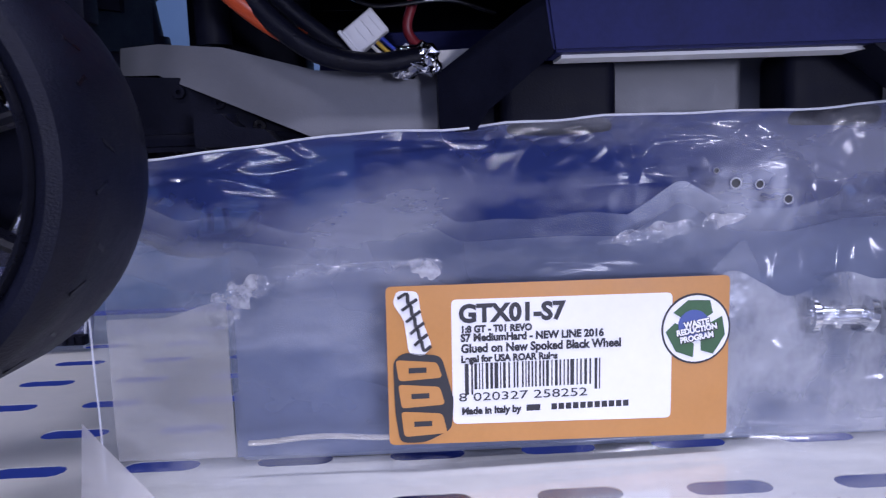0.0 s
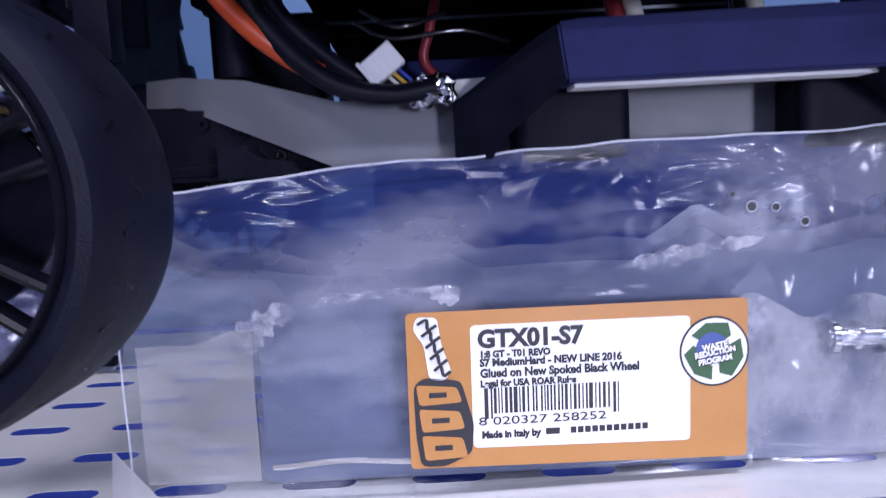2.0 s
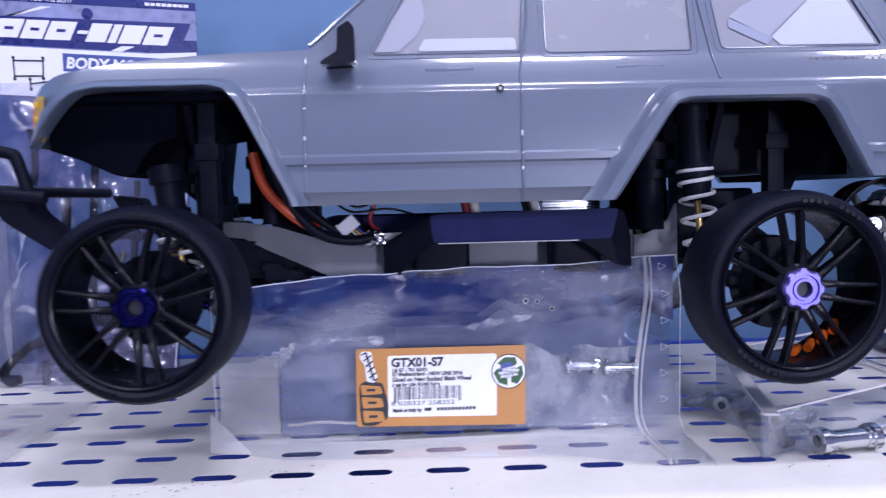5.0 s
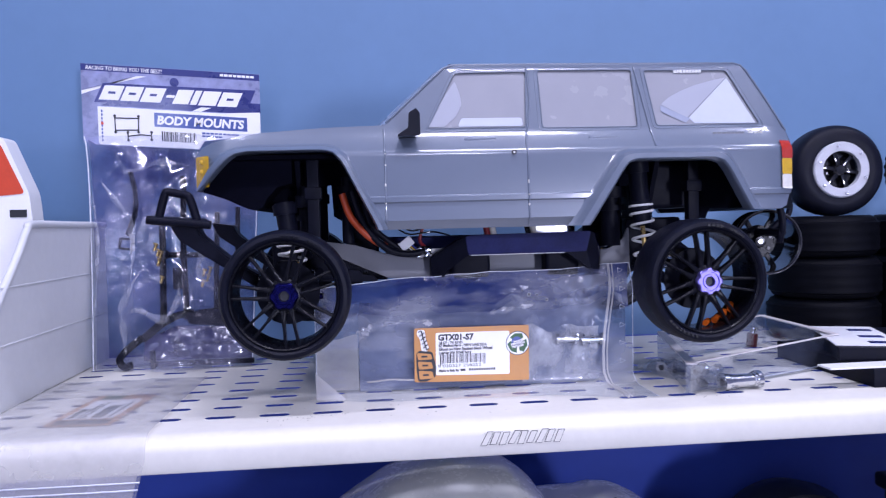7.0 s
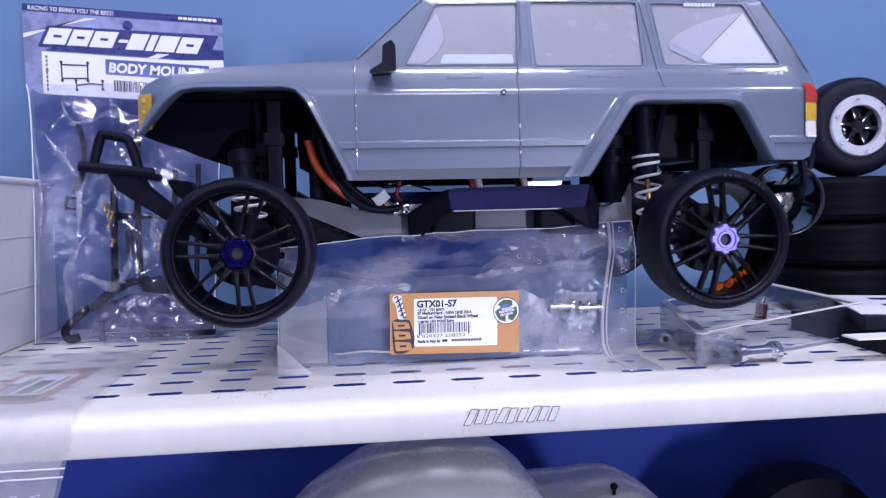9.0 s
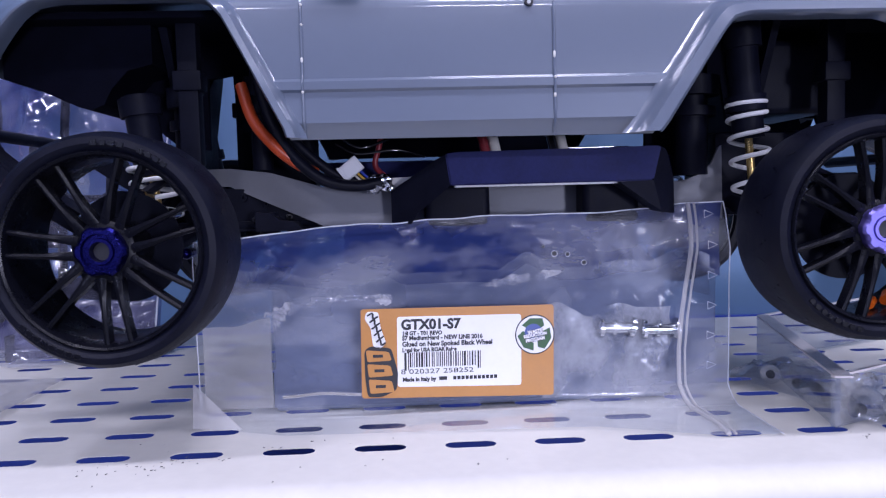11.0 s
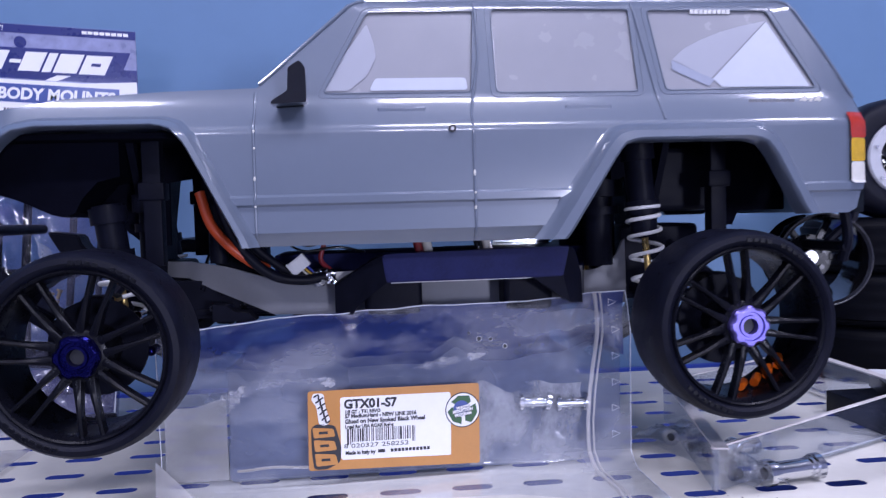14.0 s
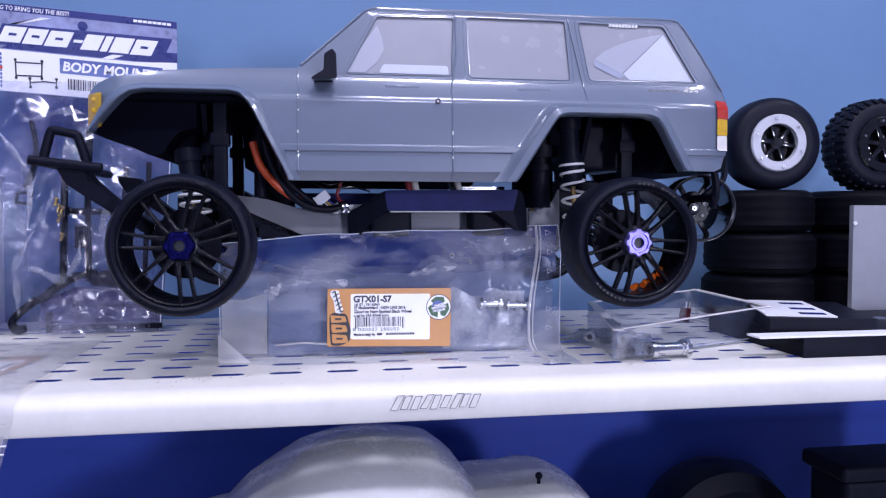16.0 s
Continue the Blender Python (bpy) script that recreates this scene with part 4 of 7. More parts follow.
# The rail's ends turn away; their shade is put in as black.
for leg in ([(0.0070, 0.0965), (0.0070, 0.1130), (0.0290, 0.1275), (0.0342, 0.1301), (0.0362, 0.1150), (0.0200, 0.1015), (0.0170, 0.0965)],
            [(0.1398, 0.1316), (0.1430, 0.1310), (0.1450, 0.1290), (0.1495, 0.1160), (0.1500, 0.0985), (0.1405, 0.1000), (0.1190, 0.1148), (0.1360, 0.1152)]):
    b = prism(bmesh.new(), leg, 0.0386, 0.056)
    for v in b.verts:
        v.co.y += max(0.0, 0.0350 - v.co.x) * 0.8 + max(0.0, v.co.x - 0.1380) * 0.9
    part("rail_leg", b, "black", car, "side rail end, coloured black for its turned-away shade", smooth=False)
part("rail_edge", boxed(0.0390, 0.1350, 0.0440, 0.056, 0.1141, 0.1151), "white", car)
b = boxed(0.1115, 0.1500, 0.126, 0.150, 0.1300, 0.1375, 0.0006)
for k in range(4):
    box(b, 0.1110, 0.1505, 0.1248, 0.126, 0.1304 + k * 0.0019, 0.1313 + k * 0.0019)
part("heat_sink", b, "chrome", car, "silver finned heat sink")
part("battery_tray", boxed(-0.030, 0.165, 0.092, 0.145, 0.0995, 0.1300, 0.002), "rail", car, "dark battery tray")
for x, r in ((0.063, 0.0028), (0.0985, 0.0026)):
    b = bmesh.new()
    rod(b, (x, 0.066, 0.128), (x - 0.003, 0.068, 0.142), r, 12)
    part("standoff", b, "whitelens", car)

for x, m in ((0.0575, "wire_red"), (0.0935, "gloss_black")):
    b = bmesh.new()
    rod(b, (x, 0.066, 0.128), (x - 0.003, 0.068, 0.142), 0.0025, 12)
    part("sleeve", b, m, car)
skid = prism(bmesh.new(), [(-0.096, 0.1175), (-0.072, 0.1165), (-0.053, 0.1088), (-0.036, 0.1000), (-0.0290, 0.0962), (-0.0300, 0.0940), (-0.096, 0.0940)], 0.0830, 0.0900)
part("lower_arm", skid, "black", car)
for x, z, m in ((-0.0600, 0.1085, "black"), (-0.0720, 0.1120, "black"), (-0.0480, 0.1010, "gloss_black"), (-0.0660, 0.1000, "gloss_black")):
    b = lathe(bmesh.new(), [(0.0825, 0.0004), (0.0812, 0.0008), (0.0812, 0.0019), (0.0826, 0.0021)], 14, "y", (x, 0, z))
    part("arm_screw", b, m, car)

# wiring under the sill
for mat, r, pts in (("wire_orange", 0.0030, [(-0.0660, 0.058, 0.168), (-0.0600, 0.055, 0.150), (-0.0500, 0.056, 0.1370), (-0.0400, 0.059, 0.1285), (-0.0310, 0.064, 0.1235)]),
                    ("rubber", 0.0030, [(-0.0580, 0.060, 0.170), (-0.0520, 0.058, 0.150), (-0.0430, 0.057, 0.1340), (-0.0280, 0.058, 0.1205), (-0.0120, 0.062, 0.1165), (0.0020, 0.064, 0.1180)]),
                    ("rubber", 0.0026, [(-0.0480, 0.064, 0.160), (-0.0430, 0.064, 0.143), (-0.0300, 0.066, 0.1290), (-0.0150, 0.068, 0.1200), (0.0030, 0.070, 0.1200)]),
                    ("wire_red", 0.0015, [(0.0040, 0.075, 0.1480), (0.0010, 0.074, 0.136), (-0.0010, 0.074, 0.1270), (0.0050, 0.078, 0.1200)]),
                    ("gloss_black", 0.0007, [(-0.0210, 0.068, 0.1385), (-0.0100, 0.066, 0.1330), (0.0100, 0.068, 0.1345), (0.0250, 0.072, 0.1310)]),
                    ("gloss_black", 0.0008, [(-0.0190, 0.068, 0.1420), (-0.0080, 0.065, 0.1360), (0.0060, 0.069, 0.1400)]),
                    ("wire_yellow", 0.0006, [(-0.0100, 0.0660, 0.1230), (-0.0060, 0.066, 0.1195), (0.0000, 0.068, 0.1170)]),
                    ("wire_blue", 0.0006, [(-0.0085, 0.0660, 0.1240), (-0.0040, 0.066, 0.1200), (0.0010, 0.069, 0.1175)]),
                    ("whitelens", 0.0006, [(-0.0120, 0.0660, 0.1225), (-0.0080, 0.066, 0.1190), (-0.0020, 0.067, 0.1165)])):
    part("wire", tube(bmesh.new(), spline(pts, 8), r, 10), mat, car)
plug = bmesh.new()
turn = Matrix.Translation((-0.0130, 0.0640, 0.1255)) @ Matrix.Rotation(radians(-38), 4, "Y")
box(plug, -0.0055, 0.0055, -0.0025, 0.0025, -0.0040, 0.0040, 0.0004, 1, turn)
box(plug, -0.0063, -0.0050, -0.0029, 0.0029, -0.0046, 0.0046, 0.0003, 1, turn)
for k in range(4):
    box(plug, -0.0040 + k * 0.0025, -0.0028 + k * 0.0025, -0.0030, -0.0024, -0.0036, 0.0030, 0.0, 1, turn)
part("plug", plug, "white", car, "white wire connector")
wrapb = bmesh.new()
bmesh.ops.create_icosphere(wrapb, subdivisions=4, radius=0.006, matrix=Matrix.Translation((0.0005, 0.0655, 0.1172)) @ Matrix.Diagonal((1.25, 0.6, 0.75, 1)))
for v in wrapb.verts:
    v.co += 0.0020 * noise.noise_vector(v.co * 260) + 0.0010 * noise.noise_vector(v.co * 700)
part("foil_wrap", wrapb, "chrome", car, "crumpled shiny wrap", smooth=False)
part("tape_flap", prism(bmesh.new(), [(0.0045, 0.1200), (0.0185, 0.1205), (0.0130, 0.1175), (0.0065, 0.1135)], 0.0668, 0.0674), "whitelens", car, "pale folded tape end")

# rear: bracket, bumper and bare spare rim
b = bmesh.new()
tube(b, spline([(0.303, 0.040, 0.152), (0.307, 0.040, 0.146), (0.309, 0.040, 0.132), (0.309, 0.045, 0.118)], 5), 0.0030, 8)
tube(b, [(0.309, 0.040, 0.126), (0.309, 0.190, 0.126)], 0.0034, 8)
tube(b, spline([(0.312, 0.060, 0.168), (0.322, 0.060, 0.165), (0.327, 0.060, 0.155), (0.326, 0.060, 0.142), (0.316, 0.060, 0.134), (0.309, 0.060, 0.128)], 5), 0.0026, 8)
part("rear_bumper", b, "black", car)
spare = part("spare_rim", lathe(bmesh.new(), [(-0.012, 0.0262), (-0.0125, 0.0278), (-0.011, 0.0285), (-0.009, 0.0270), (0.016, 0.0262), (0.018, 0.0276), (0.019, 0.0270), (0.018, 0.0245), (0.000, 0.0252)], 56), "gloss_black", None, "bare glossy black spare rim")
part("rim_lip", lathe(bmesh.new(), [(-0.0127, 0.0277), (-0.0131, 0.0282), (-0.0127, 0.0287), (-0.0121, 0.0282)], 56), "rim_grey", spare, "bright rim edge")
part("rim_lip", lathe(bmesh.new(), [(0.0120, 0.0247), (0.0116, 0.0250), (0.0120, 0.0253), (0.0125, 0.0250)], 56), "rim_grey", spare, "dull inner rim step")
disc = bmesh.new()
lathe(disc, [(0.0135, 0.0001), (0.0135, 0.0150), (0.0150, 0.0150), (0.0150, 0.0001)], 40)
part("rim_disc", disc, "rim", spare)
for k in range(6):
    sp = boxed(0.013, 0.0252, 0.0128, 0.0158, -0.0022, 0.0022, 0.0005, 1)
    bmesh.ops.transform(sp, matrix=Matrix.Rotation(math.pi * k / 3, 4, "Y"), verts=sp.verts[:])
    part("rim_spoke", sp, "rim", spare)
part("rim_hub", lathe(bmesh.new(), [(0.0145, 0.0001), (0.0085, 0.0001), (0.0085, 0.0046), (0.0100, 0.0056), (0.0145, 0.0062)], 24), "gloss_black", spare)
part("rim_screw", lathe(bmesh.new(), [(0.0088, 0.0008), (0.0072, 0.0008), (0.0072, 0.0022), (0.0088, 0.0024)], 20), "chrome", spare)
for k in range(6):
    a = math.pi * k / 3 + 0.4
    b = bmesh.new()
    rod(b, (0.0105 * math.cos(a), 0.0138, 0.0105 * math.sin(a)), (0.0105 * math.cos(a), 0.0118, 0.0105 * math.sin(a)), 0.0015, 10)
    part("rim_screw", b, "rim_grey", spare)
spare.parent = car
spare.matrix_basis = placed(car).inverted() @ pose(0.3070, 0.068, 0.1175, 0, 0, -10)

# the block under the car
stand = thing("display_stand", (0.04, 0.11, 0.0), "pale grey display block under the model truck", "stand")
part("base_block", boxed(-0.056, 0.150, 0.064, 0.165, 0.0, 0.066, 0.002), "standgrey", stand)
part("top_block", boxed(-0.020, 0.140, 0.088, 0.142, 0.0655, 0.0952, 0.002), "black", stand)


# ---------------------------------------------------------------- clear zip bag with its label, in front of the stand
BAG_X0, BAG_X1 = -0.091, 0.178


def fold(x, z, s):
    return 1 - abs(noise.noise(Vector((x * s, z * s, 3.1 * s)))) * 2


def crease(x, z, s, seed, sharp=6):
    """Narrow ridges, as in crumpled film."""
    return max(0.0, 1 - 1.6 * abs(noise.noise(Vector((x * s, z * s, seed))))) ** sharp


def facet(x, z, s, seed):
    """Flat facets meeting in sharp lines, as where film has been crushed."""
    d = noise.voronoi(Vector((x * s, z * s, seed)))[0]
    return d[0] - 0.35


def fold_field(seed):
    """Heights of the film's sharp folds on a 0.5 mm grid of x and z."""
    rng = random.Random(seed)
    lines = []
    for k in range(26):
        x, z = rng.uniform(-0.085, 0.160), rng.uniform(0.078, 0.101)
        a, l = radians(rng.choice((-1, 1)) * rng.uniform(6, 34)), rng.uniform(0.014, 0.045)
        lines.append((x, z, a, l, rng.uniform(0.0012, 0.0034), rng.uniform(-0.0009, 0.0011)))
    for k in range(15):
        x, z = rng.uniform(0.094, 0.152), rng.uniform(0.014, 0.092)
        a, l = radians(rng.uniform(30, 150)), rng.uniform(0.014, 0.036)
        lines.append((x, z, a, l, rng.uniform(0.0030, 0.0070), rng.uniform(-0.0008, 0.0008)))
    for k in range(12):
        x, z = rng.uniform(-0.080, 0.090), rng.uniform(0.050, 0.072)
        a, l = radians(rng.uniform(-25, 30)), rng.uniform(0.010, 0.030)
        lines.append((x, z, a, l, rng.uniform(0.0008, 0.0018), rng.uniform(-0.0003, 0.0004)))
    gx, gz = np.meshgrid(np.linspace(-0.095, 0.182, 555), np.linspace(0.0, 0.110, 221), indexing="ij")
    field = np.zeros_like(gx)
    for x, z, a, l, w, h in lines:
        dx, dz = gx - x, gz - z
        along, off = dx * math.cos(a) + dz * math.sin(a), -dx * math.sin(a) + dz * math.cos(a)
        off = off + 6.0 * along * along * (1 if h > 0 else -1)
        field += h * np.clip(1 - np.abs(off) / w, 0, 1) ** 1.3 * np.clip(1.6 * (1 - np.abs(along) / l), 0, 1)
    return field


FOLDS = fold_field(12)


def fold_at(x, z):
    i = min(553.0, max(0.0, (x + 0.095) / 0.277 * 554))
    j = min(219.0, max(0.0, z / 0.110 * 220))
    a, b = int(i), int(j)
    s, t = i - a, j - b
    return (FOLDS[a, b] * (1 - s) + FOLDS[a + 1, b] * s) * (1 - t) + (FOLDS[a, b + 1] * (1 - s) + FOLDS[a + 1, b + 1] * s) * t


def bag_point(u, v, back=False):
    x = BAG_X0 + (BAG_X1 - BAG_X0) * u
    top = float(np.interp(x, [-0.091, -0.070, -0.023, 0.017, 0.052, 0.118, 0.157, 0.178], [0.0905, 0.0915, 0.0965, 0.0975, 0.0995, 0.0995, 0.1030, 0.1035]))
    end = float(np.interp(x, [-0.091, -0.078, -0.062, -0.045, 0.10, 0.15, 0.178], [0.048, 0.032, 0.025, 0.018, 0.013, -0.007, -0.008]))
    if back:
        z = top - (top - 0.003) * v
        return (x, 0.0610 + 0.0025 * noise.noise(Vector((x * 30, z * 30, 7))) - 0.004 * (1 - v) ** 6, z)
    # the film leans back towards the label's far end
    lean = 0.0065 * min(1.0, max(0.0, (x + 0.0097) / 0.0982)) * min(1.0, max(0.0, (0.132 - x) / 0.038))
    k = 0.70
    if v < k:
        z = top + (0.010 - top) * (v / k)
        y = float(np.interp(z, [0.006, 0.03, 0.06, 0.08, 0.097, 0.105], [0.0500, 0.0492, 0.0488, 0.0475, 0.0530, 0.0570]))
        lean *= min(1.0, max(0.0, (0.092 - z) / 0.018))
    else:
        t = (v - k) / (1 - k)
        y = 0.0500 + (end - 0.0500) * t ** 1.25
        lean *= 1 - t
        z = 0.0016 + (0.010 - 0.0016) * max(0.0, 1 - 3.2 * t) ** 1.6
    near = max(0.0, 1 - max(abs(x - 0.040) / 0.053, abs(z - 0.030) / 0.029) ** 8)
    m = (1 - 0.95 * near) * (1.0 if z > 0.008 else 0.12)
    m *= 0.35 + 0.65 * min(1, max(0, (x + 0.09) / 0.02)) * min(1, max(0, (0.178 - x) / 0.02))
    big = noise.noise(Vector((x * 13, z * 24, 0.3))) * 0.0020
    ridge = (fold(x * 0.45 + z * 0.5, z * 1.3 - x * 0.30, 26) - 0.55) * 0.0007 + (fold(x * 0.6 + 0.4 * z, z - 0.5 * x, 80) - 0.55) * 0.00016
    up = min(1.0, max(0.0, (z - 0.055) / 0.03))
    ridge -= 0.0004 * up * crease(x * 0.55 + z * 0.5, z * 1.6 - x * 0.3, 24, 4.4, 7) + 0.0005 * max(0.25 * up, min(1.0, max(0.0, (x - 0.10) / 0.03))) * crease(x * 0.9 - z * 0.5, z * 0.8 + x * 0.5, 36, 8.1, 9)
    crush = min(1.0, max(0.0, (x - 0.088) / 0.022)) * min(1.0, max(0.0, (0.152 - x) / 0.008)) * min(1.0, max(0.0, (z - 0.012) / 0.02))
    ridge += crush * (0.0004 * facet(x * 1.2 + 0.35 * z, z * 0.55 - 0.15 * x, 52, 1.5))
    ridge += up * 0.0006 * facet(x * 0.42 + z * 0.35, z * 1.15 - x * 0.22, 50, 7.5) + float(fold_at(x, z))
    ridge += (1 - up) * (1 - crush) * 0.0003 * facet(x, z * 0.8, 50, 2.5)
    # two sharp sags under the top edge
    sag = 0.0
    for cx, cz, w in ((0.020, 0.0915, 0.011), (0.112, 0.0910, 0.013), (0.060, 0.0955, 0.007)):
        d = abs(x - cx) / w + max(0.0, (cz - z)) / 0.016
        sag += 0.0030 * max(0.0, 1 - d)
    calm = 1 - 0.55 * min(1.0, max(0.0, (z - 0.046) / 0.018)) * min(1.0, max(0.0, (0.1000 - z) / 0.016)) * (1 - crush)
    y += m * (big + ridge) * calm + sag
    if z > 0.012:
        y += 0.0007 * max(0, (x - 0.10) / 0.08) * noise.noise(Vector((x * 90, z * 26, 5.5)))
    y = min(y + lean, 0.0600)
    if near > 0.4:
        y = max(y, 0.0486 + lean)
    return (x, y, z + (0.0007 * noise.noise(Vector((x * 60, 0, 9))) if v < 0.03 else 0))


bag = thing("zip_bag", (0.04, 0.045, 0.0), "clear crinkled plastic zip bag standing on the shelf", "plastic bag")
part("front_film", grid_sheet(bmesh.new(), lambda u, v: bag_point(u, v), 420, 230), "bag", bag, "clear crinkled film")
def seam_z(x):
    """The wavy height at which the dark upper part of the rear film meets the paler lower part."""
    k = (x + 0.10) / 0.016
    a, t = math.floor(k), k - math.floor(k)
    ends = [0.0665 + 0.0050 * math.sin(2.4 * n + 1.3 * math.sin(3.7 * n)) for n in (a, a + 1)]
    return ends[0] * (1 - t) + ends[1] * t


def rear(x0, x1, upper, dy):
    def f(u, v):
        x = x0 + (x1 - x0) * u
        top = bag_point((x - BAG_X0) / (BAG_X1 - BAG_X0), 0.0, True)[2]
        z = seam_z(x) + (top - seam_z(x)) * (1 - v) if upper else 0.0035 + (seam_z(x) + 0.003 - 0.0035) * (1 - v)
        return (x, 0.0610 - dy + 0.0014 * noise.noise(Vector((x * 40, z * 40, 1))) - 0.003 * (upper and (1 - v) ** 6), z)
    return f


# The dark backdrop behind the bag is put into this film's navy tint.
part("back_film", grid_sheet(bmesh.new(), rear(BAG_X0, BAG_X1, True, 0.0), 90, 20), "bag_back", bag, "rear film, the shade or brightness behind it put into its tint")


def soft_edge(u, v):
    x = -0.086 + 0.258 * u
    top = seam_z(x) + 0.009 + 0.004 * noise.noise(Vector((x * 45, 0, 8.1)))
    return (x, 0.0592, top + (seam_z(x) - 0.012 - top) * v)


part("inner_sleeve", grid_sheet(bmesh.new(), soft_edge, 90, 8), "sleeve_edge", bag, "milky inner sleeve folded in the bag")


def side_part(u, v, low):
    """The rear film beside the inner sleeve: pale below, darker above a soft uneven edge."""
    x = BAG_X0 + (-0.0565 - BAG_X0) * u
    mid = 0.0455 + 0.0030 * noise.noise(Vector((x * 60, 3, 1))) + 0.004 * u
    top, end = (mid, 0.0035) if low else (seam_z(x) + 0.003, mid - 0.002)
    return (x, 0.0605 - 0.0006 * low + 0.0010 * noise.noise(Vector((x * 40, v * 3, 1))), top + (end - top) * v)


# Pale deck showing through is put into the lower film's warm tint.
part("side_film", grid_sheet(bmesh.new(), lambda u, v: side_part(u, v, True), 24, 20), "bag_side", bag, "rear film, the shade or brightness behind it put into its tint")
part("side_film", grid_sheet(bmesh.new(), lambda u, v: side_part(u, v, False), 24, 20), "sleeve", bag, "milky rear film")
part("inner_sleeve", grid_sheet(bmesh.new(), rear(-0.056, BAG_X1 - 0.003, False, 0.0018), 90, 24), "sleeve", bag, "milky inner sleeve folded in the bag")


def milky_fold(u, v):
    x = 0.0820 + 0.0685 * u + 0.004 * noise.noise(Vector((v * 5, 1, 1)))
    top = 0.050 + 0.010 * noise.noise(Vector((u * 4, 2, 3)))
    z = 0.004 + (top - 0.004) * (1 - v)
    return (x, 0.0568 + 0.0006 * noise.noise(Vector((x * 70, z * 70, 4))), z)


part("inner_fold", grid_sheet(bmesh.new(), milky_fold, 50, 40), "fold", bag, "milky crumpled fold inside the bag")


def sparkle_band(line, wide, seed):
    """A narrow crinkled band that lies on the front film."""
    run = spline([(x, 0.0, z) for x, z in line], 12)

    def f(u, v):
        k = min(int(u * (len(run) - 1)), len(run) - 2)
        a, b = Vector(run[k]), Vector(run[k + 1])
        p = a.lerp(b, u * (len(run) - 1) - k)
        d = (b - a).normalized()
        w = wide * (math.sin(math.pi * u) ** 0.5 * (0.7 + 0.7 * noise.noise(Vector((u * 9, seed, 1)))) + 0.05)
        x, z = p.x - d.z * w * (v - 0.5), p.z + d.x * w * (v - 0.5)
        lift = 0.0005 * abs(facet(x, z, 330, seed)) * math.sin(math.pi * v)
        return (x, on_bag(x, z) - 0.0003 - lift, z)
    return grid_sheet(bmesh.new(), f, 130, 14)


def on_bag(x, z):
    """The film's y at a place of its upright part."""
    u = (x - BAG_X0) / (BAG_X1 - BAG_X0)
    top = bag_point(u, 0.0)[2]
    return bag_point(u, 0.70 * (top - z) / (top - 0.010))[1]


# The sparkle of fine crinkles is put in as white hazy bands.
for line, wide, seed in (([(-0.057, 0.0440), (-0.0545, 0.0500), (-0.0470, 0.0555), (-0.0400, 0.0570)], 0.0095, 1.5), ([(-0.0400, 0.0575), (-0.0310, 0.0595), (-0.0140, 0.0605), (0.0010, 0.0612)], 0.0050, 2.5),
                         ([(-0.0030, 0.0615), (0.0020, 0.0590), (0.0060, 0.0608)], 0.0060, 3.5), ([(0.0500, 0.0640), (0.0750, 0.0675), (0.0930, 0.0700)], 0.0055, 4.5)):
    part("film_sparkle", sparkle_band(line, wide, seed), "film_sparkle", bag, "fine crinkles with their sparkle put in as white haze")


def corner_flap(u, v):
    """A frosted corner of the film that sticks up in front of the shelf's slots."""
    a, b, c = Vector(FLAP[0]), Vector(FLAP[1]), Vector(FLAP[2])
    p = a.lerp(b.lerp(c, u), v)
    return (p.x, p.y - 0.0015 * math.sin(math.pi * u) * v, p.z)


FLAP = ((-0.0915, 0.0400, 0.0225), (-0.0905, 0.0330, 0.0022), (-0.0660, 0.0280, 0.0022))
part("corner_flap", grid_sheet(bmesh.new(), corner_flap, 16, 20), "flap", bag, "frosted upturned corner of the film")
# The gleam along the bottom crease is put in as a pale warm tube.
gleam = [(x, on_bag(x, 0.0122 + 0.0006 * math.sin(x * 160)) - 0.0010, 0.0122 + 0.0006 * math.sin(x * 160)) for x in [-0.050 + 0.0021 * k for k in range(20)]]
part("bottom_gleam", tube(bmesh.new(), gleam, 0.0008, 8), "crease", bag, "gleam of the bottom crease put in as a pale tube")
zipline = []
for k in range(80):
    v = 0.004 + 0.990 * k / 79
    u = (0.1555 + 0.0035 * math.cos(v * 5.2) - BAG_X0) / (BAG_X1 - BAG_X0) - (0.012 if v > 0.93 else 0) * (v - 0.93) / 0.07
    x, y, z = bag_point(u, v)
    zipline.append((x, y - 0.0009, z + 0.0004))
part("zip_strip", tube(bmesh.new(), zipline, 0.0011, 8), "flap", bag, "milky raised zip strip")
zip2 = [(x + 0.0032, y + 0.0001, z) for x, y, z in zipline]
part("zip_strip", tube(bmesh.new(), zip2, 0.0006, 6), "flap", bag, "milky raised zip strip")
edge = [bag_point(i / 60, 0.0) for i in range(61)]
part("top_seam", tube(bmesh.new(), [(x, y - 0.0002, z) for x, y, z in edge], 0.00035, 6), "zip", bag)
part("side_seam", tube(bmesh.new(), [bag_point(0.0, k / 40) for k in range(41)], 0.0003, 6), "zip", bag)
part("side_seam", tube(bmesh.new(), [bag_point(1.0, k / 40) for k in range(41)], 0.0003, 6), "zip", bag)


